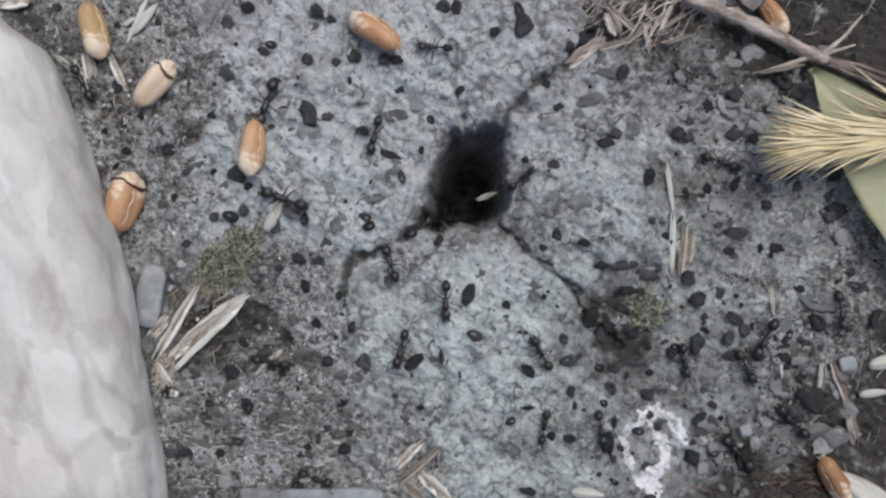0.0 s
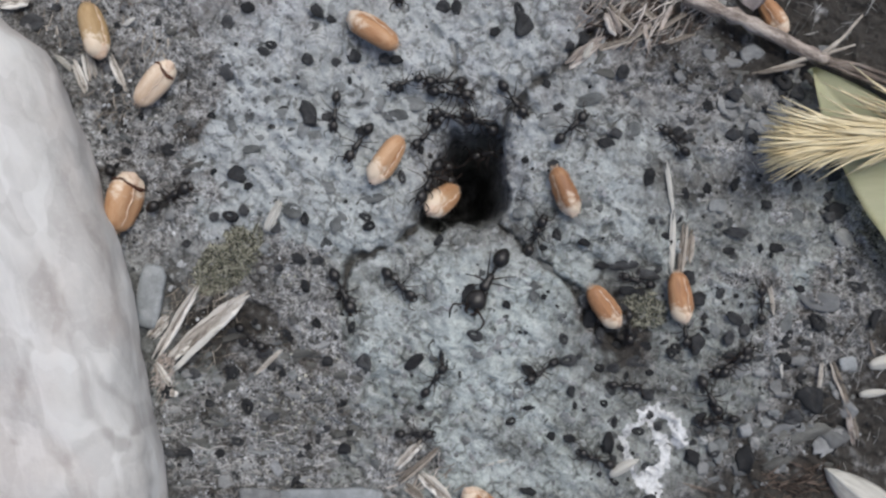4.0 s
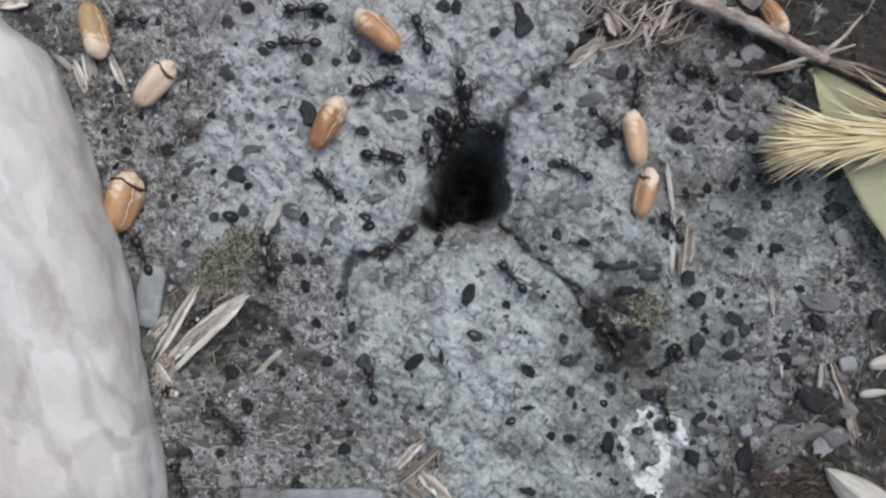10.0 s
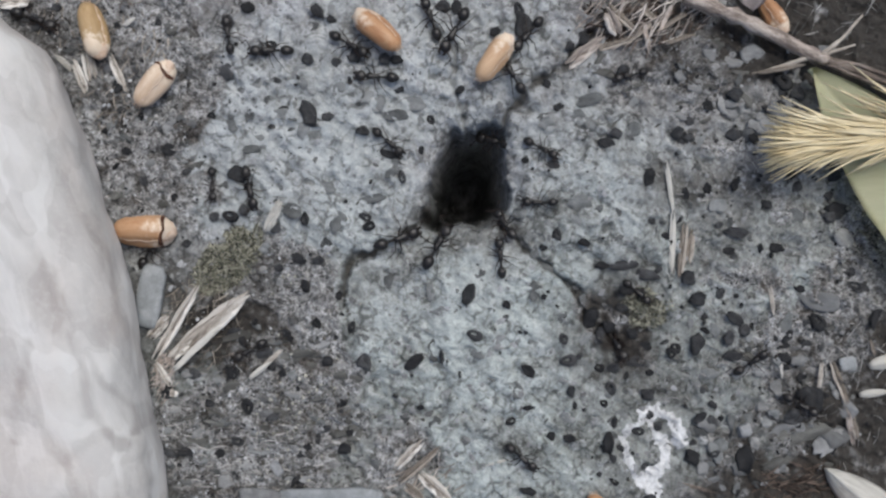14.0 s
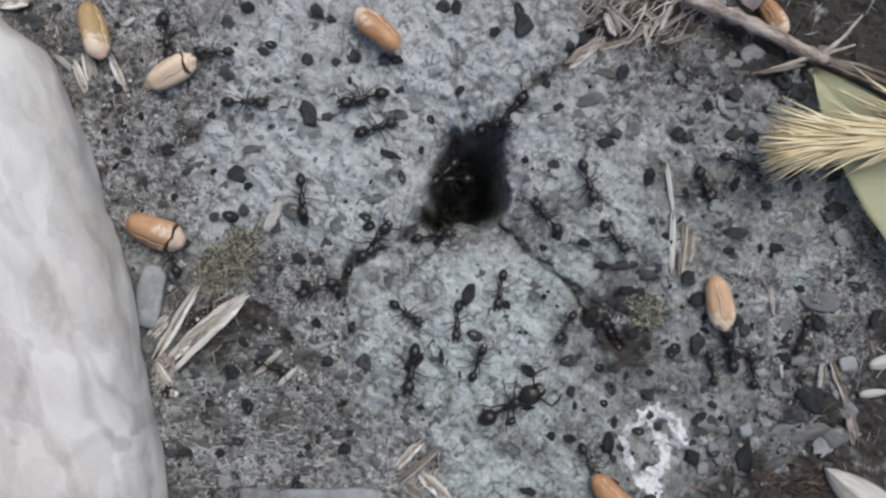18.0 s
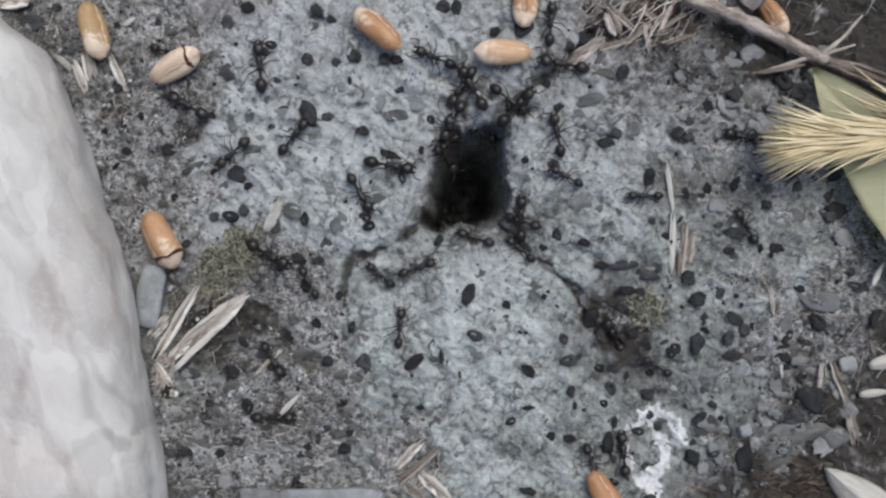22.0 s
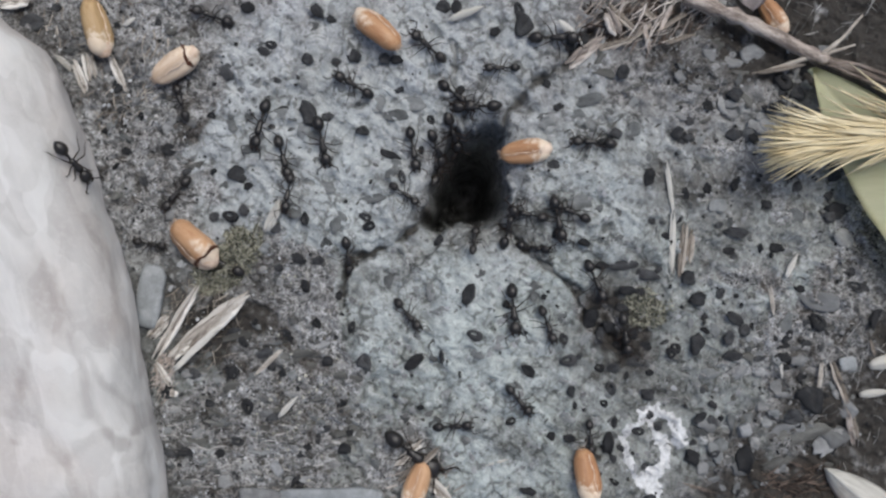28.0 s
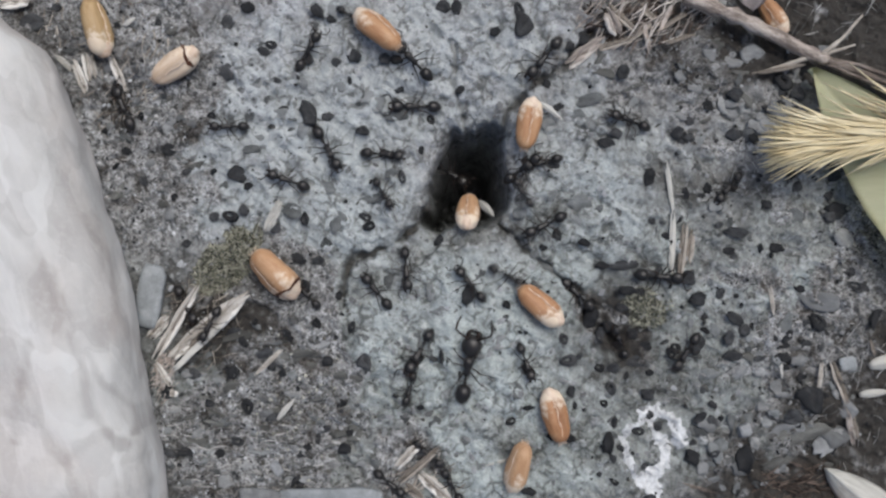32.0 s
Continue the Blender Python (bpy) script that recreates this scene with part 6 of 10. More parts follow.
ants = [ant(*row) for row in [(big, 1.12), (big, 1.07), (middling, 0.88), (middling, 0.88), (middling, 0.88), (middling, 0.88), (middling, 0.88), (middling, 0.88), (middling, 0.88), (middling, 0.88), (middling, 0.77), (middling, 0.77), (middling, 0.77), (middling, 0.77), (middling, 0.77), (middling, 0.77), (middling, 0.77), (middling, 0.77), (middling, 0.77), (middling, 0.77), (little, 0.69), (little, 0.69), (little, 0.69), (little, 0.69), (little, 0.69), (little, 0.69), (little, 0.69), (little, 0.69), (little, 0.69), (little, 0.69), (little, 0.62), (little, 0.62), (little, 0.62), (little, 0.62), (little, 0.62), (little, 0.62)] + [(middling, 0.8)] * 6 + [(middling, 0.78)] * 4]


# ---- what moves ----
def crawl(thing, rows, lift=0.0):
    """Key an ant along rows of seconds, mm and heading in degrees; the body follows the slope, the legs step in two tripods."""
    size = thing.scale[0]
    heading, keys = None, []
    for t, x, y, turn, *deep in rows:
        if heading is not None:
            turn = heading + (turn - heading + 180) % 360 - 180
        heading = turn
        c, s = math.cos(radians(turn)), math.sin(radians(turn))
        front, back = level(x + 1.6 * c, y + 1.6 * s), level(x - 1.6 * c, y - 1.6 * s)
        left, right = level(x - 1.2 * s, y + 1.2 * c), level(x + 1.2 * s, y - 1.2 * c)
        pitch = max(-42, min(42, math.degrees(math.atan2(back - front, 3.2))))
        lean = max(-25, min(25, math.degrees(math.atan2(left - right, 2.4))))
        z = deep[0] if deep else max((front + back) / 2, level(x, y))
        keys.append((t, x, y, z + lift, turn, lean, pitch))
    walk(thing, [(t, spot(x, y, z, turn, lean, pitch)) for t, x, y, z, turn, lean, pitch in keys])
    feet = [p for p in thing.children if p.name.split(".")[0] == "leg"]
    steps, phase = [(0.0, 0.0)], 0.0
    for a, b in zip(keys, keys[1:]):
        far = math.hypot(b[1] - a[1], b[2] - a[2]) + 0.02 * abs(b[4] - a[4])
        n = max(1, min(int((b[0] - a[0]) * 4.5), int(far / (1.1 * size))))
        for k in range(1, n + 1):
            phase += 1 if far > 0.4 * size else 0
            steps.append((a[0] + (b[0] - a[0]) * k / n, phase))
    for i, leg in enumerate(feet):
        s = 1 if i < 3 else -1
        cx, cy = COXA[i % 3]
        beat = 1 if (i + (0 if i < 3 else 1)) % 2 else -1
        walk(leg, [(t, spot(cx, s * cy, 1.0, s * REST[i % 3] + beat * (15 if int(p) % 2 else -15))) for t, p in steps])


def carried(thing, rows, up=1.45, tip=0):
    """Key a grain, husk or straw that ants drag: seconds, mm and turn in degrees."""
    last, keys = None, []
    for t, x, y, turn, *more in rows:
        if last is not None:
            turn = last + (turn - last + 180) % 360 - 180
        last = turn
        c, s = math.cos(radians(turn)), math.sin(radians(turn))
        front, back = level(x + 1.8 * c, y + 1.8 * s), level(x - 1.8 * c, y - 1.8 * s)
        z = max(level(x, y), (front + back) / 2) if not more else more[0]
        keys.append((t, spot(x, y, z + up * thing.scale[0], turn, ROLLS[thing.name] if thing.name in ROLLS else 0, (-48 if more else max(-50, min(50, math.degrees(math.atan2(back - front, 3.6))))) + tip)))
    walk(thing, keys)


def motions():
    carried(grain_a, [(0, -39.8, 24.9, -75), (22, -39.8, 24.9, -75), (24, -39.5, 25.1, -75), (32, -39.4, 25.2, -76)])
    carried(grain_b, [(0, -32.9, 18.8, 50), (16.5, -32.9, 18.8, 50), (17, -32.3, 19.3, 42), (18, -31, 20.2, 30), (19, -30.9, 20.1, 20), (20, -30.9, 20.6, 25),
        (21, -30.5, 20.9, 30), (32, -30.5, 20.9, 32)])
    carried(grain_c, [(0, -7.7, 24.5, 145), (3.5, -7.8, 24.5, 145), (5.5, -8.2, 24.7, 140), (7, -7.9, 24.6, 138), (8, -7.6, 24.5, 138), (9, -7.5, 24.5, 138),
        (11, -7.4, 24.6, 138), (32, -7.4, 24.7, 138)])
    carried(grain_d, [(0, -36.6, 5.3, 75), (10.8, -36.7, 5.3, 75), (11.5, -36.1, 4.3, 45), (12, -34.9, 3.4, 38), (13, -34.4, 2.3, 8), (14, -34.3, 2.1, 0),
        (16.5, -32.9, 2.3, -2), (18, -33.1, 2, -20), (19, -32.8, 1.6, -48), (20, -32.3, 1.1, -60), (25.5, -32.2, 1.2, -60), (27.5, -29.2, 1, -45), (28, -28.4, 0.6, -42),
        (29, -26.4, 0.6, -40), (30, -24.7, 1, -28), (31, -21.8, -1.4, -45), (32, -19.1, -2.8, -45)])
    carried(grain_e, [(0, 37.9, 26.7, -60), (32, 37.9, 26.7, -60)])
    carried(grain_f, [(0, -21.6, 11.5, -97), (0.5, -17.7, 10.8, -97), (1, -16.5, 9.8, -97), (1.5, -15.1, 11.5, -110), (2, -9.9, 10.6, -107), (2.5, -8.6, 11, -110),
        (3, -8.5, 12.3, -128), (3.5, -7.8, 11.3, -118), (4.6, -3.5, 9.7, -130), (5.5, 1.1, 10.2, -110, -4), (6, 0.5, 9.7, -100, -36), (6.5, -6.6, 20.5, -100, -42),
        (32, -6.6, 20.5, -100, -42)])
    carried(grain_g, [(0, -6.7, -35.3, -95), (0.6, -6.2, -28.6, -95), (1, -5.7, -22.5, -95), (1.5, -6, -14.8, -92), (2, -4, -8.9, -95), (2.5, -1.8, -2.5, -100),
        (3, -1.5, 3.2, -128), (3.5, -1.8, 4, -140), (4.1, 0.4, 6.2, -140, -3), (4.8, 2.1, 7.6, -140, -26), (5.3, 0.1, -5.2, -140, -42), (32, 0.1, -5.2, -140, -42)])
    carried(grain_h, [(0, 45.2, -26.6, -60), (0.5, 40.1, -21.4, -55), (1, 34.8, -17.2, -50), (1.5, 29.4, -12.3, -60), (2, 27.4, -7.9, -65), (2.5, 21.8, -2.4, -30),
        (3, 17.5, -2.1, -5), (3.5, 17.5, 3.2, -55), (4.2, 11.2, 7.1, -70), (4.8, 5.2, 8.3, -80, -6), (5.2, 3.8, 8.3, -80, -42), (5.7, 14, 16.4, -80, -42),
        (32, 14, 16.4, -80, -42)])
    carried(grain_i, [(0, 23.5, -36.6, -110), (1.3, 23.5, -29.5, -105), (2, 24.2, -23.8, -110), (2.5, 23.2, -18.6, -105), (3, 23.1, -14.8, -92), (3.5, 21.6, -10.2, -68),
        (4.5, 14.6, -3.8, -50), (5.5, 8.3, 1.4, -82), (6, 5.8, 3.9, -85, -1), (6.4, 4.5, 5.6, -85, -8), (6.9, -8.4, 6.5, -85, -42), (32, -8.4, 6.5, -85, -42)])
    carried(grain_j, [(0, 32.7, -38.8, -90), (2, 28.1, -28.2, -90), (2.5, 27.8, -23.3, -92), (3, 28.6, -16.9, -92), (3.5, 28.5, -10.2, -88), (4.5, 24.1, -1.9, -70),
        (5.5, 19.2, 5.8, -48), (6, 13.5, 8.9, -60), (6.5, 5.6, 8.9, -80, -3), (6.95, 3.7, 8.3, -85, -41), (7.5, 12.7, -1.1, -85, -42), (32, 12.7, -1.1, -85, -42)])
    carried(grain_k, [(0, 26.9, -47.8, 80), (3.5, 24.8, -34.6, 80), (5, 23.6, -24.4, 85), (5.5, 23.5, -18.8, 88), (6, 24.2, -10.8, 62), (6.5, 24.3, -8.1, 55),
        (7, 25.4, -8.4, 50), (7.5, 24.1, -8, 75), (8, 21.9, -2.2, 97), (8.5, 20.5, 4, 95), (9, 20.7, 9.6, 88), (9.5, 20.4, 10.4, 88), (10, 21.7, 12.5, 97),
        (10.5, 21.5, 15.2, 110), (11, 21.3, 14.4, 138), (11.5, 17.7, 18.7, 125), (12, 15.6, 23.2, 115), (12.5, 10.7, 21.9, 80), (13, 7.7, 23.5, 62), (13.5, 5.6, 22.6, 58),
        (14, 5.8, 21.6, 55), (14.5, 4.4, 21.7, 48), (15.3, 3.9, 17.4, 60), (15.9, 3.8, 11.7, 80, -6), (16.4, 3.3, 22, 80, -42), (32, 3.3, 21.8, 80, -42)])
    carried(grain_l, [(0, 41, -47.6, 60), (5, 33.4, -36.2, 70), (6.5, 28.6, -25.8, 75), (7, 27.4, -21.9, 85), (7.5, 32.5, -19, 85), (8, 33.1, -13.3, 85),
        (8.5, 29.3, -8.4, 90), (9, 28.3, -2.9, 95), (9.5, 24.8, 1.6, 85), (10, 22.9, 6.3, 75), (10.5, 19.2, 11.4, 120), (11, 13.6, 13, 150), (11.5, 13.2, 16.8, 140),
        (12, 10, 18.3, 150), (12.5, 6.5, 15.4, 170), (13, 4.5, 12.1, 190, -3), (13.5, 3.8, 9.0, 210, -40), (13.9, -4.8, -0.1, 210, -42), (32, -4.8, -0.1, 210, -42)])
    carried(grain_m, [(0, 7.5, -45.8, 145), (4, 4.9, -29.6, 140), (5.5, -1.2, -21.7, 142), (6, -6, -16.3, 142), (6.5, -10, -13.1, 142), (7, -13.5, -9.6, 142),
        (7.5, -18, -4.1, 120), (8, -17.6, 0.8, 100), (8.5, -18.3, 7.9, 80), (9, -14.6, 11.4, 72), (9.5, -14.6, 12.5, 72), (10, -13.2, 14.2, 62), (10.5, -7.2, 17.9, 40),
        (11, -2.7, 19.5, 33), (11.5, 1.4, 19.9, 50), (12, 3.5, 18, 58), (12.4, 3.5, 16.6, 60, -1), (12.8, 3.7, 13.1, 80, -7), (13.3, 16.4, 11.1, 90, -42),
        (32, 16.4, 10.9, 90, -42)])
    carried(grain_n, [(0, 38.4, -55.3, -110), (12, 37.2, -39.3, -110), (15.5, 35.4, -31.7, -115), (16.5, 33.6, -24, -118), (17, 32.1, -15.6, -76), (17.5, 29.8, -10, -78),
        (18, 31.4, -6.1, -78), (18.5, 28.1, 2, -85), (19, 30.3, 7.9, -97), (19.5, 32.3, 9.9, -115), (20, 33.6, 12.9, -135), (20.5, 23, 19.1, -185), (21, 15, 18.8, -190),
        (21.5, 8.8, 21.9, -185), (22, 6.8, 22.2, -180), (22.5, 1.2, 18.2, -150), (23, 3.5, 13.1, -112, -6), (23.5, 3.7, 10.4, -100, -26), (24, -6.8, 18.1, -100, -42),
        (32, -6.8, 18.1, -100, -42)])
    carried(grain_o, [(0, 17.8, -40, -80), (12, 17.8, -34.8, -80), (15.6, 17.5, -28.6, -75), (16.5, 17.4, -28.4, -60), (17, 17.9, -28.4, -50), (18, 19.2, -28.2, -50), (20, 19.1, -28.2, -75), (21, 18.6, -28, -60), (23, 18.4, -28.2, -60), (24, 18.2, -28, -70), (25, 17.9, -28.2, -70), (25.5, 18.3, -27.8, -65), (27.5, 16.6, -25.8, -76), (28, 16.4, -25.8, -80), (28.5, 16.1, -25.6, -82), (29, 17, -24.1, -82), (29.5, 15.7, -21.3, -70), (30, 16.8, -19.4, -52), (30.5, 15.5, -17.4, -60), (31, 13.2, -12.9, -72), (31.4, 12.3, -10.4, -60), (32, 11, -6.4, -42)])
    carried(grain_p, [(0, 17.1, -68, 105), (27, 17.8, -45.8, 105), (30, 16.5, -33.5, 105), (31, 15.2, -27.1, 105), (31.4, 13.5, -23.1, 105), (31.7, 12.6, -20.6, 105),
        (32, 12.7, -18.9, 105)])
    carried(grain_q, [(0, 4.3, -74.8, -100), (27, 4.9, -48.8, -100), (30.5, 4.9, -32.8, -100), (31.4, 6.4, -28.3, -100), (31.7, 6.8, -26.2, -100), (32, 8.6, -24.8, -103)])
    carried(grain_r, [(0, -1.5, -68.1, -95), (23, -1.6, -45.9, -95), (27.4, -2.1, -30, -95), (28, -3, -27, -110), (28.4, -5.6, -20.9, -100), (28.7, -5.3, -18.9, -98),
        (29, -2.8, -15.5, -97), (29.3, -1.8, -10.8, -100), (29.6, -0.5, -6.7, -98), (30, 1.2, -3.1, -97), (30.5, 1.8, 3.4, -95), (31, 2.2, 3.5, -95), (31.5, 2.7, 4, -95),
        (32, 2.9, 4.3, -95, -1)])
    carried(grain_s, [(0, 12.7, 47.9, -95), (20, 11.4, 36.3, -95), (21.5, 9.5, 30, -95), (22, 9.4, 28.1, -95), (22.5, 9.7, 26.6, -95), (23, 10.6, 22.1, -96),
        (23.5, 5.5, 20.4, -110), (24, 4.9, 18.3, -115), (24.5, 2.4, 18.7, -110), (25, 2.9, 15.9, -108), (25.5, 2, 14.3, -118, -1), (26.5, 4.2, 12.3, -60, -2),
        (27.5, 7.2, 11.9, 2, -1), (28, 9.4, 11.1, 6), (28.5, 10.2, 11.5, 8), (29, 11.8, 10.8, 5), (29.5, 11.6, 11.2, 20), (30, 11.8, 11.5, 48), (30.5, 10.8, 12.5, 58),
        (31, 11.5, 13, 65), (31.5, 9.9, 13.8, 75), (32, 9.7, 14.2, 80)])
    carried(grain_t, [(0, 13.9, -61.9, -95), (20, 13.3, -39.9, -95), (22.5, 12.3, -29.5, -95), (23, 11.9, -27.1, -95), (23.5, 10.3, -24.6, -95), (24, 8.6, -17.8, -90),
        (24.5, 5.5, -10.7, -82), (25, 3.7, -7.6, -80), (25.5, 1.5, -2.4, -88), (26.3, 2, 2.7, -88, -1), (26.9, 3, 6.9, -85, -22), (27.4, -1.7, -5.2, -85, -42),
        (32, -1.7, -5.2, -85, -42)])
    carried(grain_u, [(0, 45.5, -37.1, -30), (4, 45.5, -31.6, -30), (5.5, 45.2, -30.7, -30), (32, 45.6, -30.6, -30)])
    carried(husk_v, [(0, 16.6, -28, -5), (1, 18, -26.7, -10), (2, 21.4, -24.3, 25), (3, 21.2, -24.6, 30), (5.5, 20.3, -25.2, 35), (7, 20.8, -24.5, 35),
        (8, 24.7, -27.3, 60), (9, 26.8, -32.2, 60), (32, 26.8, -33.5, 60)], 0.8)
    carried(husk_w, [(0, 7.6, -62.6, 85), (21, 6.2, -36.2, 85), (22.6, 5, -28.7, 85), (23, 4.1, -22.1, 75), (23.5, 3.1, -13.9, 80), (24, -0.5, 0.1, 72),
        (24.5, -4.9, 7.9, 80), (25, -8.5, 11.5, 72), (25.5, -10.9, 12.4, 70), (27.5, -2.8, 21.1, 35), (28, 2.8, 26.9, 20), (28.7, 6.2, 32.3, 20), (32, 7.5, 36.4, 20)], 0.8)
    carried(husk_x, [(0, -18.4, -55.8, 0), (21.5, -9.3, -33, 0), (23, -10.5, -18.9, 0), (23.25, -11, -15.3, 40), (23.5, -11.6, -11.8, 80), (24, -12, -9.6, 85),
        (25, -6.7, 1.4, 80), (25.5, -6.1, 1.2, 75), (26.5, -0.3, 6.3, 40), (27.2, 3.2, 9.7, 20, -20), (27.7, 16.2, 9.7, 20, -42), (32, 16.2, 9.7, 20, -42)], 0.8)
    carried(husk_y, [(0, 20.5, 54.5, -40), (26, 21.9, 39.2, -40), (28, 14.6, 24.6, -40), (29, 16.8, 15.6, -45), (29.5, 21, 12.9, -60), (30, 24.5, 11.3, -80),
        (30.5, 19.5, 8.4, -40), (31, 12.5, 5.7, -5), (31.5, 7.9, 3.6, -30), (32, 5.2, 4.8, -50)], 0.8)
    carried(husk_z, [(0, 59.2, -3.8, 60), (28, 40, -1.9, 60), (29.3, 33.2, 2, 70), (30, 30.9, 5.2, 70), (30.25, 29.7, 6.2, 25), (30.5, 28.5, 7.2, -20),
        (31, 23.4, 8.9, -50), (31.5, 17.8, 13.3, -40), (32, 12.3, 15.7, -38)], 0.8)
    carried(husk_aa, [(0, -19.5, 3.5, 62), (8, -19.5, 3.5, 62), (9, -19.1, 2.7, 70), (10, -20.2, 0.7, 85), (10.5, -19.3, -2.9, 28), (11, -18.4, -6.5, -30),
        (12, -21, -11.2, 22), (13, -20.5, -13.2, 40), (14, -20.8, -13.8, 38), (16.5, -19.1, -12.3, 35), (17, -18.4, -11.9, 38), (18.5, -17.6, -16.1, 45),
        (21, -17.5, -17.8, 45), (32, -17.9, -18.3, 50)], 0.8)
    carried(straw_a, [(0, -34.95, 26.51, 67.0), (0.5, -34.95, 26.24, 67.0), (1, -34.95, 25.85, 67.0), (1.5, -34.29, 28.86, 57.0), (2, -33.25, 34.10, 47.0), (3, -32.46, 39.33, 47.0), (32, -32.46, 40.64, 47.0)], 0.7)
    carried(straw_b, [(0, -34.16, 26.51, 50.8), (0.5, -34.16, 26.24, 50.8), (1, -34.16, 25.85, 50.8), (1.5, -33.51, 28.86, 40.8), (2, -32.46, 34.10, 30.8), (3, -31.68, 39.33, 30.8), (32, -31.68, 40.64, 30.8)], 0.8)
    carried(husk_ab, [(0, 5.5, 6.5, 20), (1, 4.5, 9.9, 25), (2, 7.1, 11.3, 17), (2.5, 10.5, 14.8, 35), (3, 13.9, 18.4, 45), (4, 16.8, 23.0, 60), (6, 20.0, 32.8, 60), (32, 20.0, 33.4, 60)], 0.8)
    crawl(ants[0], [(0, -37.7, 34.9, -90), (1, -37.8, 34.4, -90), (2, -37.8, 34.4, -90), (3, -37.8, 34.4, -90), (6, -37.8, 34.4, -90), (7, -37.8, 34.4, -90),
        (8, -37.8, 34.4, -90), (9, -37.8, 34.4, -90), (10, -37.8, 34.4, -90), (11, -37.8, 34.4, -90), (12, -37.8, 34.4, -90), (13, -37.8, 34.4, -90),
        (14, -37.8, 34.4, -90), (17, -37.8, 34.4, -90), (18, -37.8, 34.4, -90), (19, -37.8, 34.4, -90), (20, -37.8, 34.4, -90), (21, -37.8, 34.4, -90),
        (22, -37.8, 34.4, -90), (23, -37.8, 34.4, -90), (24, -37.8, 34.4, -90), (25, -37.8, 34.4, -90), (28, -37.8, 34.4, -90), (29, -37.8, 34.4, -90),
        (30, -37.8, 34.4, -90), (31, -37.8, 34.4, -90), (32, -37.8, 34.4, -90)])
    crawl(ants[1], [(0, -6.8, 15.5, -90, -41), (1, -6.8, 15.5, -90, -41), (2, -6.8, 15.5, -47, -41), (2.5, 4.7, 3, -47), (3, 7.8, 0.7, -60), (3.75, 5.9, -2.5, -120),
        (4.5, 4, -5.7, -120), (5.25, 2.2, -9, -120), (6, 0.4, -12.2, -75), (6.25, -1.4, -12.1, -124), (6.5, -3.2, -11.9, -173), (7, -6.6, -13.1, -190),
        (7.25, -5.9, -14.2, -128), (7.5, -5.2, -15.3, -67), (8, -4.6, -18, -60), (8.5, -5.1, -26.2, -90), (9, -4.7, -34.2, -90), (10, -4.7, -34.2, -90),
        (11, -4.7, -34.2, -90), (12, -4.7, -34.2, -90), (13, -4.7, -34.2, -90), (14, -4.7, -34.2, -90), (15, -4.7, -34.2, -42), (16, -4.7, -34.2, 5),
        (17, -4.7, -34.2, 53), (17.5, 1.1, -25.7, 53), (18, 7.8, -17.6, 30), (18.17, 6, -17.9, 86), (18.33, 4.3, -18.2, 141), (18.5, 2.6, -18.5, 197),
        (19, -2.2, -20.7, 230), (19.5, -1.1, -27.5, 270), (20, -2.2, -34.2, 270), (21, -2.2, -34.2, 270), (22, -2.2, -34.2, 270), (23, -2.2, -34.2, 270),
        (24, -2.2, -34.2, 270), (24.33, -2.2, -34.2, 212), (24.67, -2.2, -34.2, 155), (25, -2.2, -34.2, 97), (25.75, -1.8, -31.4, 97), (26.5, -1.9, -28.6, 97),
        (27.25, -2.5, -26, 97), (27.62, -3, -24.8, 28), (28, -3.5, -23.4, -40), (28.25, -0.9, -20.9, 1), (28.5, 1.8, -18.6, 43), (29, 6.8, -13.7, 85),
        (29.17, 6.8, -14.6, 30), (29.33, 6.8, -15.6, -25), (29.5, 6.8, -16.6, -80), (30, 7.8, -19.3, -80), (30.33, 7.9, -20.4, -22), (30.67, 8.1, -21.6, 37),
        (31, 8.2, -22.8, 95), (31.5, 5.5, -18.1, 119), (32, 2.9, -13.4, 80)])
    crawl(ants[2], [(0, -33, 35, -90), (1, -33.1, 34.4, -90), (2, -33.1, 34.4, -90), (3, -33.1, 34.4, -90), (6, -33.1, 34.4, -90), (7, -33.1, 34.4, -90),
        (8, -33.1, 34.4, -90), (9, -33.1, 34.4, -90), (10, -33.1, 34.4, -90), (11, -33.1, 34.4, -149), (11.5, -39, 30.5, -149), (11.75, -42.1, 28.7, -79),
        (12, -45.2, 26.9, -10), (13, -45.6, 26.6, -10), (14, -46.8, 25.9, -20), (14.38, -46.7, 27, 35), (14.75, -46.6, 28.1, 90), (15.5, -46.2, 30.1, 90),
        (16.25, -46.4, 32.3, 90), (17, -46.9, 34.4, 90), (18, -46.9, 34.4, 90), (19, -46.9, 34.4, 90), (20, -46.9, 34.4, 90), (21, -46.9, 34.4, 90), (22, -46.9, 34.4, 90),
        (23, -46.9, 34.4, 90), (24, -46.9, 34.4, 90), (25, -46.9, 34.4, 90), (28, -46.9, 34.4, 90), (29, -46.9, 34.4, 90), (30, -46.9, 34.4, 90), (31, -46.9, 34.4, 90),
        (32, -46.9, 34.4, 90)])
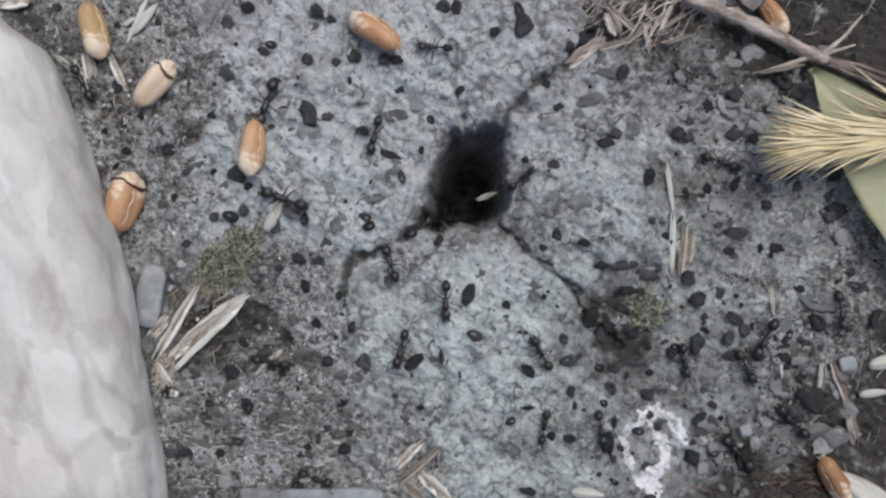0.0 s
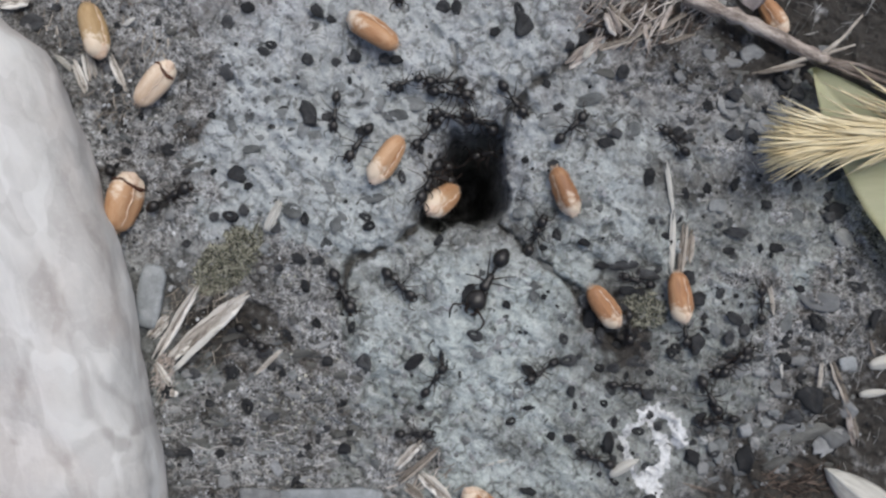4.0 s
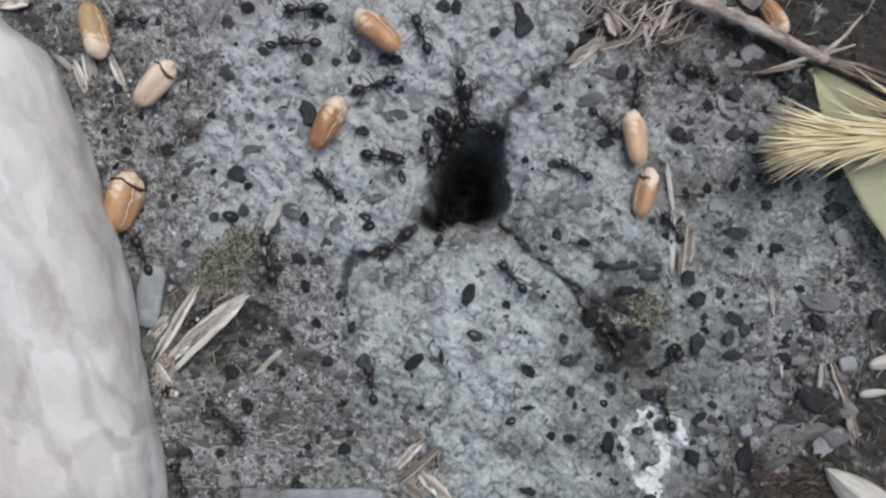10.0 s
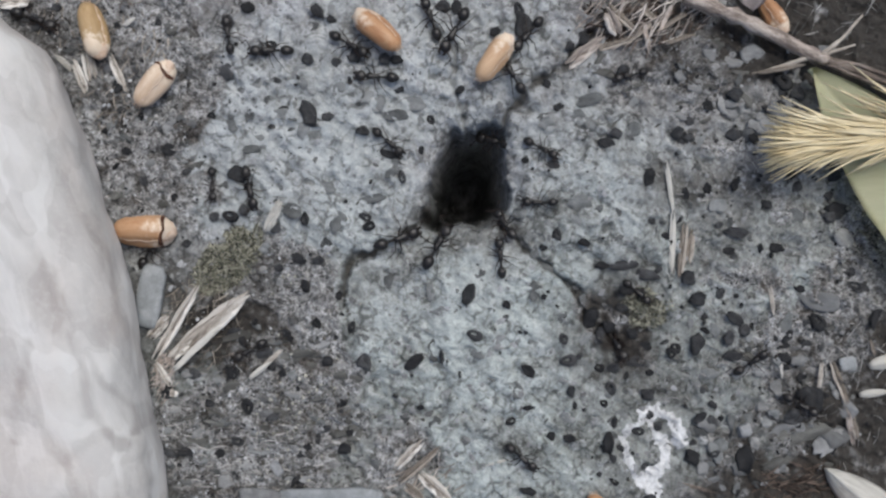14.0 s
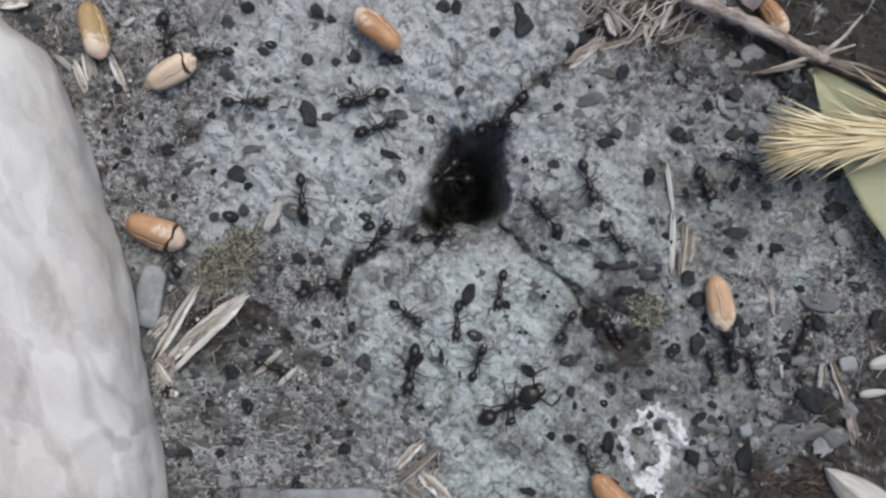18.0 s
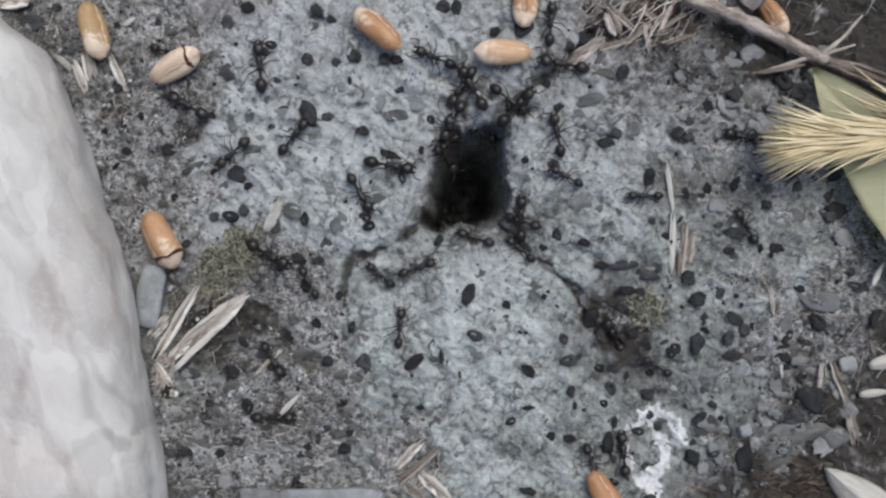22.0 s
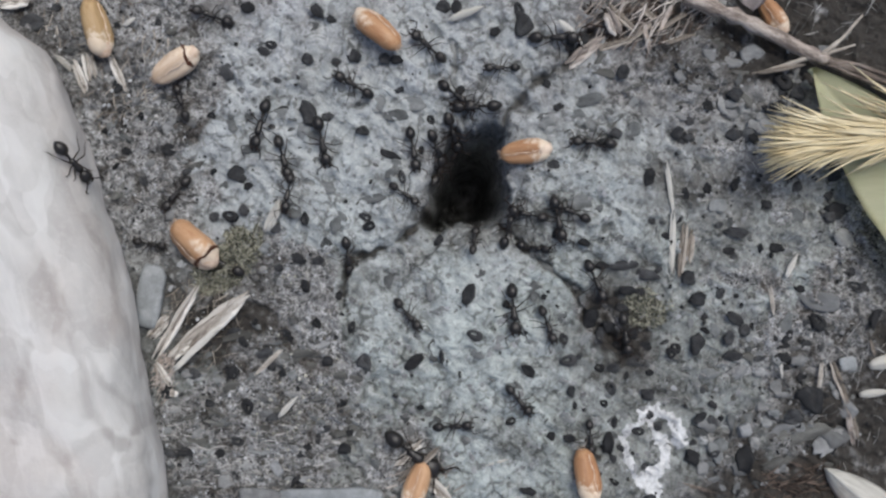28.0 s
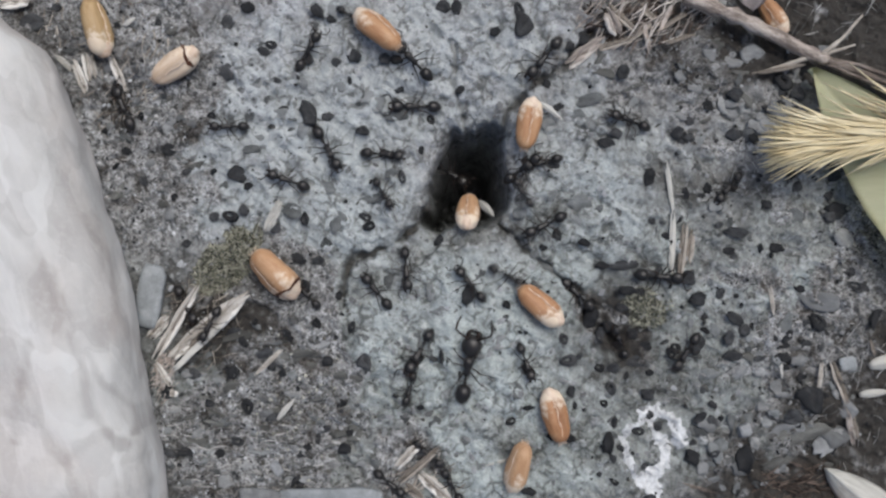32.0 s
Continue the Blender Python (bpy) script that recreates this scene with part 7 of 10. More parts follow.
    crawl(ants[3], [(0, 12, 20.4, -90, -42), (1, 12, 20.4, -90, -42), (1.5, 12, 20.4, -34, -42), (2, 12, 20.4, 21, -42), (2.5, 7, 10.3, 21), (2.75, 8, 10.8, -39),
        (3, 9.1, 11.6, -100), (3.75, 7, 11.5, -170), (4.5, 4.4, 11, -170), (5.25, 1.7, 10.6, -170), (5.62, 0.4, 10.5, -120), (6, -0.9, 10.2, -70), (6.5, 9.4, 20, -3, -42),
        (7, 12, 20.4, -3, -42), (8, 12, 20.4, -3, -42), (9, 12, 20.4, -3, -42), (10, 12, 20.4, -3, -42), (11, 12, 20.4, -3, -42), (12, 12, 20.4, -3, -42),
        (13, 12, 20.4, 50, -42), (13.5, 5.3, 11.6, 105), (14, 6.6, 13.1, 160), (14.75, 6.6, 10.1, 106), (15.5, 7, 7.2, 106), (16.25, 7.7, 4.3, 106), (17, 9.2, 1.9, 130),
        (17.5, 21.9, -2.7, 151), (18, 32.9, -11, 100), (18.5, 32.9, -4.4, 92), (19, 32.4, 2.1, 95), (19.25, 31, 2.2, 139), (19.5, 29.8, 2.3, 183), (19.75, 28.5, 2.1, 121),
        (20, 27.1, 1.9, 60), (20.5, 25.7, 9.8, 113), (21, 21.1, 16.4, 148), (21.5, 17.4, 18.9, 149), (22, 13.5, 21, 170), (22.5, 11.1, 23.7, 118),
        (22.67, 10.8, 24.8, 172), (22.83, 10.4, 26, 226), (23, 10, 27.1, 280), (24, 8.7, 25.1, 290), (25, 8.7, 26, 290), (25.75, 9.8, 25.5, 336), (26.5, 10.9, 25.2, 336),
        (27.25, 11.9, 24.6, 336), (28, 12.9, 24.2, 360), (28.25, 13.1, 22.8, 317), (28.5, 13.2, 21.3, 274), (28.75, 13.2, 19.8, 312), (29, 13.4, 18.3, 350),
        (29.5, 15.3, 16.7, 318), (29.75, 16.2, 15.8, 249), (30, 17.1, 15, 180), (30.25, 17.5, 16.5, 135), (30.5, 17.8, 17.9, 90), (30.75, 17.5, 19.3, 150),
        (31, 17.1, 20.6, 210), (31.5, 14.3, 21.1, 169), (32, 11.3, 21.8, 230)])
    crawl(ants[4], [(0, -28.2, 35, -90), (1, -28.3, 34.4, -90), (2, -28.3, 34.4, -90), (3, -28.3, 34.4, -90), (6, -28.3, 34.4, -90), (7, -28.3, 34.4, -90),
        (8, -28.3, 34.4, -90), (9, -28.3, 34.4, -90), (10, -28.3, 34.4, -90), (11, -28.3, 34.4, -90), (12, -28.3, 34.4, -90), (13, -28.3, 34.4, -90),
        (14, -28.3, 34.4, -90), (17, -28.3, 34.4, -107), (17.5, -29.2, 29, -107), (18, -31.4, 24, -80), (19, -31.1, 24.5, -90), (20, -30.5, 23.8, -80),
        (21, -32.3, 22.6, -30), (21.17, -31.8, 21.5, 18), (21.33, -31.4, 20.5, 67), (21.5, -30.9, 19.4, 115), (22, -29.3, 16.2, 150), (22.5, -31.7, 16.7, 173),
        (22.75, -32.8, 16.8, 137), (23, -33.9, 16.8, 100), (23.5, -35.2, 19.2, 130), (24, -37.2, 20.8, 100), (25, -36.9, 21.3, 100), (25.75, -38.6, 18.6, 62),
        (26.5, -40.3, 15.8, 62), (27.25, -40.7, 12.7, 62), (27.62, -40.3, 11, 1), (28, -40.1, 9.4, -60), (28.25, -40.3, 10.7, 0), (28.5, -40.6, 12.1, 59),
        (28.75, -41, 13.5, 15), (29, -40.4, 14.7, -30), (29.5, -38.1, 15.4, 29), (29.75, -37.1, 16.1, 70), (30, -36.3, 16.9, 110), (31, -36.5, 16.8, 120),
        (32, -36.6, 16.3, 115)])
    crawl(ants[5], [(0, -18.2, 5.8, -200), (0.17, -17.2, 5.5, -140), (0.33, -16.2, 5.1, -81), (0.5, -15.3, 4.7, -21), (1, -12.5, 3.6, -20), (2, -12.5, 3.5, -60),
        (2.5, -13.1, 0.9, -97), (2.75, -13.1, -0.5, -56), (3, -13.2, -1.9, -15), (3.75, -12.1, -4.2, -66), (4.5, -11, -6.6, -66), (5.25, -10, -9, -66),
        (6, -8.9, -11.3, -60), (6.5, -14.1, -8.4, -38), (7, -18.4, -4.2, -40), (7.33, -18.6, -4, 7), (7.67, -18.9, -3.9, 53), (8, -19.1, -3.8, 100), (8.5, -17, -0.3, 66),
        (8.75, -16.4, 1.6, 118), (9, -15.7, 3.5, 170), (9.5, -18, 1.4, 231), (10, -19.7, -1.2, 280), (10.5, -19, -5.8, 270), (11, -19.6, -10.3, 300),
        (11.25, -20.4, -10.9, 259), (11.5, -21.3, -11.6, 219), (11.75, -22.1, -12.3, 279), (12, -22.9, -12.9, 340), (12.5, -17.6, -6.2, 408), (13, -11.6, -0.3, 350),
        (13.5, -8.6, 1, 375), (14, -5.4, 1.4, 380), (14.25, -5.7, 1.2, 320), (14.5, -6, 1, 260), (14.75, -6.3, 0.8, 200), (15.5, -7.3, 0.4, 200), (16.25, -8.3, 0.1, 200),
        (17, -9.3, -0.1, 190), (17.33, -8.9, 0.4, 143), (17.67, -8.4, 0.8, 97), (18, -8, 1.2, 50), (18.5, -6.6, 2.9, 63), (18.75, -6.3, 4, 17), (19, -6, 5.1, -30),
        (19.5, -5.2, 5.5, 35), (20, -4.4, 5.9, 100), (20.5, -4.7, 7, 55), (21, -5, 8, 10), (21.5, 2.8, 11.5, 30), (22, 8.9, 16.2, 45), (22.33, 8.5, 16.2, 100),
        (22.67, 8.1, 16.2, 155), (23, 7.6, 16.1, 210), (23.33, 6.9, 16.1, 160), (23.67, 6.3, 16.1, 110), (24, 5.6, 16.2, 60), (24.5, 4.8, 18.3, 104),
        (24.75, 4.6, 19.4, 172), (25, 4.4, 20.5, 240), (25.75, 4.1, 19.6, 261), (26.5, 3.8, 18.6, 261), (27.25, 3.7, 17.6, 261), (27.62, 3.7, 17.1, 220),
        (28, 3.8, 16.7, 180), (28.5, 3.4, 16.5, 215), (29, 3, 16.3, 250), (30, 0.4, 15, 240), (30.25, -1.1, 16.2, 185), (30.5, -2.6, 17.3, 129), (31, -4.3, 20.6, 165),
        (32, -3.6, 21.5, 135)])
    crawl(ants[6], [(0, -20.2, 16.5, -110), (0.25, -19.1, 15.7, -66), (0.5, -17.9, 15, -22), (0.75, -16.6, 14.7, -68), (1, -15.3, 14.5, -115), (1.5, -18.4, 10.7, -126),
        (1.75, -19.6, 8.6, -171), (2, -21.2, 6.7, -215), (2.5, -28.4, 5.9, -165), (2.75, -31.8, 4.5, -202), (3, -35.1, 3, -240), (3.38, -33.7, 4.1, -285),
        (3.75, -32.4, 5.3, -330), (4.5, -29.3, 7.2, -330), (5.25, -26.1, 8.8, -330), (6, -22.6, 10, -290), (6.5, -24.3, 14.7, -254), (7, -25.5, 19.5, -260),
        (7.5, -24, 22.6, -298), (8, -22.2, 25.6, -300), (8.25, -23.6, 25.9, -240), (8.5, -24.9, 26.2, -180), (9, -27.5, 25.6, -190), (9.25, -27.6, 27.8, -230),
        (9.5, -27.7, 30, -270), (10, -27.6, 34.4, -270), (11, -27.6, 34.4, -270), (12, -27.6, 34.4, -270), (13, -27.6, 34.4, -270), (14, -27.6, 34.4, -270),
        (17, -27.6, 34.4, -270), (18, -27.6, 34.4, -270), (19, -27.6, 34.4, -270), (19.33, -27.6, 34.4, -320), (19.67, -27.6, 34.4, -370), (20, -27.6, 34.4, -420),
        (20.5, -23.9, 28.1, -420), (21, -20.1, 21.7, -440), (21.33, -20.4, 21.5, -382), (21.67, -20.6, 21.2, -323), (22, -20.9, 20.9, -265), (22.25, -23.1, 21.9, -228),
        (22.5, -25.4, 22.8, -191), (22.75, -27.9, 22.8, -145), (23, -30.4, 22.8, -100), (23.25, -28.3, 21.8, -57), (23.5, -26.2, 20.9, -13), (24, -21.5, 20.7, -80),
        (25, -20.1, 20, -55), (25.75, -20.1, 18.5, -94), (26.5, -20.1, 16.9, -94), (27.25, -20.3, 15.4, -94), (28, -20.6, 13.9, -105), (28.25, -19.5, 13.7, -59),
        (28.5, -18.4, 13.5, -13), (29, -16.5, 12.9, -45), (29.5, -16.8, 6.5, -85), (30, -15.5, 0.3, -20), (30.25, -14.1, 4.7, 21), (30.5, -12.8, 9, 63),
        (31, -7.2, 16.2, 30), (31.5, -9.9, 13.6, 41), (31.75, -11.4, 12.4, -9), (32, -12.9, 11.3, -60)])
    crawl(ants[7], [(0, -2.9, -2, -90, -42), (1, -2.9, -2, -90, -42), (1.33, -2.9, -2, -38, -42), (1.67, -2.9, -2, 15, -42), (2, -2.9, -2, 67, -42), (2.5, 4.6, 11.9, 67),
        (3, 5.2, 14.7, 110), (3.75, 4.3, 15.2, 151), (4.5, 3.2, 15.4, 151), (5.25, 2.2, 15.8, 151), (5.62, 1.6, 15.9, 196), (6, 1, 16, 240), (7, 1, 15.6, 250),
        (7.5, 0.6, 15.8, 305), (8, 0.1, 15.9, 360), (8.5, 0.6, 15.4, 300), (9, 1, 14.9, 240), (9.33, 1.6, 15.4, 187), (9.67, 2.2, 16.1, 133), (10, 2.7, 16.6, 80),
        (11, 1, 18.1, 145), (11.5, -0.2, 18.4, 98), (12, -1.4, 18.6, 50), (13, -1.2, 18.7, 10), (13.25, -0.9, 20.4, -50), (13.5, -0.5, 21.9, -110), (14, 1, 24.8, -120),
        (14.75, -1.4, 22.6, -155), (15.5, -4, 20.9, -155), (16.25, -7, 20.1, -155), (16.62, -8.7, 19.9, -198), (17, -10.2, 19.6, -240), (17.5, -9.7, 18.3, -202),
        (18, -9.3, 17.1, -165), (19, -11.2, 16.4, -150), (20, -13.7, 14.5, -170), (20.5, -16.4, 14.2, -165), (20.67, -17.3, 13.9, -220), (20.83, -18.1, 13.5, -275),
        (21, -18.9, 13.2, -330), (21.5, -12.7, 10.9, -377), (22, -6, 9.3, -370), (23, -6.4, 9.7, -360), (23.33, -7, 10.5, -312), (23.67, -7.6, 11.2, -263),
        (24, -8.3, 11.9, -215), (24.5, -8.6, 14.6, -269), (25, -8.3, 17.3, -220), (25.38, -9, 16.7, -179), (25.75, -9.7, 16.1, -137), (26.5, -11, 14.8, -137),
        (27.25, -12.4, 13.6, -137), (28, -13.8, 12.3, -80), (28.5, -11.2, 9.4, -60), (29, -10, 5.8, 5), (29.25, -10.1, 3.8, -42), (29.5, -10.2, 1.9, -89),
        (30, -9.9, -1.9, -140), (30.33, -10.5, -1, -87), (30.67, -11.2, -0.2, -33), (31, -11.9, 0.7, 20), (31.25, -9.7, -2.5, -17), (31.5, -7.4, -5.7, -55),
        (32, -2.8, -12, -120)])
    crawl(ants[8], [(0, -18.6, 35, -90), (1, -18.7, 34.5, -90), (2, -18.7, 34.5, -90), (3, -18.7, 34.5, -90), (6, -18.7, 34.5, -90), (7, -18.7, 34.5, -90),
        (8, -18.7, 34.5, -90), (9, -18.7, 34.5, -90), (10, -18.7, 34.5, -90), (11, -18.7, 34.5, -90), (12, -18.7, 34.5, -90), (13, -18.7, 34.5, -90),
        (14, -18.7, 34.5, -90), (17, -18.7, 34.5, -90), (18, -18.7, 34.5, -100), (18.5, -20, 29.6, -100), (19, -20.2, 24.4, -30), (19.5, -14.3, 23.2, -22),
        (20, -9.3, 19.9, 0), (21, -9.4, 17.7, 15), (21.5, -3, 17.8, 4), (21.75, 0.2, 18.2, 62), (22, 3.4, 18.6, 120), (22.33, 2.7, 18.9, 180), (22.67, 2.1, 19.1, 240),
        (23, 1.4, 19.4, 300), (23.25, 0.4, 18.6, 256), (23.5, -0.6, 17.9, 211), (24, -2.8, 16.8, 180), (24.5, -1.8, 16.1, 240), (25, -0.8, 15.5, 300), (28, 1.1, 14, 290),
        (28.5, 15, 14.9, 295, -42), (29, 16.6, 11.4, 295, -42), (29.5, 16.6, 11.4, 362, -42), (30, 16.6, 11.4, 428, -42), (30.5, 6, 11.9, 428), (31, 7.9, 15.7, 405),
        (31.25, 5, 16, 471), (31.5, 2.2, 16.4, 537), (32, -3.5, 16.3, 540)])
    crawl(ants[9], [(0, -9.4, 12.7, -90, -42), (1, -9.4, 12.7, -90, -42), (1.5, -9.4, 12.7, -153, -42), (2, -9.4, 12.7, -216, -42), (2.5, -11.1, 14.1, -216, -42),
        (2.75, 0, 9.8, -148), (3, -0.9, 10.2, -80), (3.75, -1.9, 8.3, -116), (4.5, -2.7, 6.6, -116), (5.25, -3.5, 4.9, -116), (5.5, -3.7, 4.3, -67),
        (5.75, -3.9, 3.7, -19), (6, -4.1, 3.2, 30), (6.5, -1.4, 6.3, 32), (7, -9.4, 12.7, 32, -42), (8, -9.4, 12.7, 32, -42), (9, -9.4, 12.7, 32, -42),
        (10, -9.4, 12.7, 32, -42), (11, -9.4, 12.7, 32, -42), (11.33, -9.4, 12.7, -26, -42), (11.67, -9.4, 12.7, -84, -42), (12, -9.4, 12.7, -142, -42),
        (12.5, -0.2, 4.9, -142), (12.67, -1.4, 4.2, -201), (12.83, -2.6, 3.5, -261), (13, -3.5, 2.7, -320), (13.25, -2.6, 2.2, -359), (13.5, -1.6, 1.7, -399),
        (13.75, -0.9, 0.9, -349), (14, -0.3, 0.1, -300), (14.25, -0.4, -1, -353), (14.5, -0.4, -2.2, -406), (14.75, -0.5, -3.3, -459), (15.5, -1, -6.6, -459),
        (16.25, -1.6, -9.9, -459), (17, -2.4, -13.1, -440), (18, -3.7, -13.8, -460), (19, -4.4, -14.5, -495), (19.25, -8.2, -11.6, -537), (19.5, -12, -8.7, -579),
        (20, -19.5, -2.7, -570), (20.5, -21.4, 0.7, -612), (20.75, -21.6, 2.5, -573), (21, -21.8, 4.4, -535), (21.25, -21.4, 3.1, -481), (21.5, -21, 1.8, -426),
        (22, -19.7, -0.6, -390), (23, -16.4, -1.4, -390), (23.5, -10.7, -6.6, -403), (24, -5, -11.9, -420), (24.5, -2.1, -6.7, -479), (25, 0.7, -1.5, -420),
        (25.75, 2.5, -3, -397), (26.5, 4.3, -4.5, -397), (27.25, 6.1, -5.8, -397), (28, 8.1, -7.1, -445), (28.25, 10.4, -6.6, -390), (28.5, 12.7, -6.1, -335),
        (29, 16.4, -3.3, -390), (29.5, 18.9, -2.9, -347), (30, 21.1, -2.2, -370), (31, 23.5, -2.8, -360), (32, 24.8, -2.9, -365)])
    crawl(ants[10], [(0, -41.8, 19, -240), (0.5, -40.5, 17.9, -300), (1, -39.2, 16.9, -360), (1.5, -39.4, 17.5, -310), (2, -39.9, 18.2, -260), (2.17, -39.7, 16.9, -203),
        (2.33, -39.4, 15.5, -146), (2.5, -39.1, 14.2, -89), (3, -39.8, 10.1, -80), (3.75, -37.9, 8, -61), (4.5, -36.5, 5.8, -61), (5.25, -35.6, 3.3, -61),
        (5.5, -35.3, 2.4, -121), (5.75, -35.1, 1.5, -180), (6, -34.9, 0.6, -240), (7, -37, 3.3, -270), (7.33, -37.1, 4, -327), (7.67, -37.3, 4.6, -383),
        (8, -37.5, 5.3, -440), (9, -37.5, 5.3, -440), (9.5, -36.4, 2.2, -425), (9.67, -35.9, 1.2, -485), (9.83, -35.4, 0.2, -545), (10, -34.9, -0.7, -605),
        (11, -34.4, 0.7, -610), (11.5, -32.2, 0.6, -549), (12, -30, 0.1, -600), (12.5, -32.1, 0.6, -548), (12.75, -33.1, 0.6, -604), (13, -34.1, 0.6, -660),
        (14, -33.6, 0.1, -660), (17, -31.6, -1.9, -610), (18, -31.4, -0.7, -610), (18.5, -33.5, 0.7, -577), (18.67, -34.2, 1.2, -631), (18.83, -34.8, 1.7, -686),
        (19, -35.3, 2.2, -740), (19.25, -33.9, 3.5, -799), (19.5, -32.6, 4.9, -858), (20, -29.5, 7.2, -885), (20.17, -28.1, 7.4, -826), (20.33, -26.8, 7.5, -766),
        (20.5, -25.5, 7.7, -707), (21, -21.5, 8.9, -720), (21.5, -19.4, 11.3, -679), (22, -16.8, 12.9, -670), (22.5, -13.3, 15.9, -686), (22.75, -11.3, 16.9, -628),
        (23, -9.3, 18.1, -570), (24, -9.5, 17.4, -600), (24.5, -12.7, 19.2, -575), (25, -15.5, 21.6, -600), (25.75, -14.3, 21, -570), (26.5, -13, 20.3, -570),
        (27.25, -11.7, 19.4, -570), (28, -10.5, 18.7, -570), (28.17, -9.6, 17.8, -511), (28.33, -8.6, 16.9, -452), (28.5, -7.7, 16, -393), (29, -4, 14.5, -370),
        (29.5, -0.5, 11.6, -393), (30, 9.4, -1.6, -404, -41), (30.5, 1.6, 11.6, -384), (31, -0.9, 11.7, -420), (31.5, -3, 4.7, -463), (32, -4.1, -2.5, -445)])
    crawl(ants[11], [(0, 7.7, 21.1, -90, -42), (0.33, 7.7, 21.1, -32, -42), (0.67, 7.7, 21.1, 25, -42), (1, 7.7, 21.1, 83, -42), (1.5, 3.4, 11.9, 83),
        (1.75, 4, 13.4, 122), (2, 4.5, 14.8, 160), (2.5, 3.4, 16.5, 104), (3, 3, 19, 110), (3.38, 1.8, 19, 146), (3.75, 0.7, 19.1, 182), (4.5, -1.5, 18.9, 182),
        (5.25, -3.8, 18.8, 182), (5.62, -4.9, 18.8, 121), (6, -6.1, 18.7, 60), (6.33, -5.9, 17.6, 13), (6.67, -5.8, 16.4, -33), (7, -5.6, 15.1, -80),
        (7.25, -7.1, 15.4, -130), (7.5, -8.6, 15.7, -180), (8, -11.7, 15.1, -200), (8.25, -11, 16.7, -248), (8.5, -10.3, 18.4, -295), (9, -8.6, 21.5, -360),
        (10, -7.7, 18.6, -345), (10.5, -2.2, 20.5, -338), (10.67, -0.5, 21.4, -280), (10.83, 1.3, 22.3, -223), (11, 3.1, 22.9, -165), (11.5, 4.8, 22, -196),
        (11.75, 5.8, 21.8, -263), (12, 6.8, 21.8, -330), (13, 3.6, 22.6, -390), (13.17, 2.7, 23.2, -332), (13.33, 1.8, 23.8, -275), (13.5, 0.9, 24.3, -217),
        (14, -1.5, 26.4, -250), (14.75, -1.2, 24.4, -252), (15.5, -0.7, 22.4, -252), (16.25, 0.1, 20.6, -252), (16.62, 0.6, 19.8, -296), (17, 1, 18.9, -340),
        (17.5, 4.5, 17.3, -380), (18, 8.2, 16.3, -310), (19, 9.2, 16.6, -310), (19.5, 11.3, 17.2, -338), (20, 13.4, 18, -360), (20.5, 11.5, 18.1, -354),
        (21, 9.5, 17.7, -390), (21.25, 10.2, 19.7, -339), (21.5, 10.9, 21.7, -289), (22, 12.3, 25.8, -275), (22.25, 10.3, 25.7, -231), (22.5, 8.3, 25.5, -187),
        (23, 4.6, 26.7, -210), (23.17, 4.7, 25.9, -163), (23.33, 4.9, 25, -115), (23.5, 5.1, 24.2, -68), (24, 6.6, 21.9, -120), (24.25, 5.9, 23.4, -178),
        (24.5, 5.3, 24.9, -235), (25, 3, 27.2, -210), (25.75, 1.5, 26.4, -142), (26.5, 0.1, 25.5, -142), (27.25, -1, 24.5, -142), (27.62, -1.5, 23.8, -181),
        (28, -2, 23.1, -220), (28.33, -1.7, 22.1, -167), (28.67, -1.3, 21, -113), (29, -0.9, 20.1, -60), (29.5, 2.2, 18.3, -34), (30, 5.1, 16.2, -70), (31, 4, 16.5, -30),
        (31.5, -1.6, 14, 28), (32, -6.7, 10.7, -5)])
    crawl(ants[12], [(0, -9.1, 35.1, -90), (1, -9.1, 34.4, -90), (2, -9.1, 34.4, -90), (3, -9.1, 34.4, -90), (6, -9.1, 34.4, -90), (7, -9.1, 34.4, -90),
        (8, -9.1, 34.4, -116), (8.5, -12, 29.8, -116), (8.67, -12.5, 28, -172), (8.83, -13.1, 26.3, -229), (9, -13.7, 24.6, -285), (9.5, -14.9, 23.9, -235),
        (10, -16.3, 23.5, -185), (11, -19.6, 22.7, -180), (12, -19.6, 22.6, -180), (13, -19.6, 22.6, -180), (14, -19.8, 22.6, -180), (14.75, -22.2, 21.6, -173),
        (15.5, -24.7, 21, -173), (16.25, -27.2, 21, -173), (17, -29.8, 21.5, -140), (17.25, -28.2, 20.1, -86), (17.5, -26.5, 18.7, -33), (18, -22.5, 16.8, 0),
        (18.25, -23.5, 14.5, -62), (18.5, -24.4, 12.2, -124), (19, -28.2, 8.8, -165), (19.25, -26.9, 10, -234), (19.5, -25.5, 11.2, -304), (19.75, -24.8, 12.8, -262),
        (20, -24.1, 14.5, -220), (21, -25.2, 16.4, -240), (21.17, -24.9, 15.5, -186), (21.33, -24.7, 14.7, -132), (21.5, -24.3, 13.8, -78), (22, -24.1, 11, -140),
        (23, -25.3, 9, -110), (24, -25.3, 8.8, -100), (25, -27.5, 9.4, -155), (25.75, -28.5, 8.8, -135), (26.5, -29.5, 8.1, -135), (27.25, -30.3, 7.2, -135),
        (28, -30.8, 6.2, -130), (28.25, -32.7, 6.8, -168), (28.5, -34.7, 7.5, -207), (29, -37.9, 9.8, -250), (29.25, -35.5, 10.1, -301), (29.5, -33.2, 10.4, -351),
        (30, -28.5, 11.2, -365), (30.5, -22.8, 15.7, -312), (31, -18.9, 21.6, -355), (32, -15.3, 22.8, -300)])
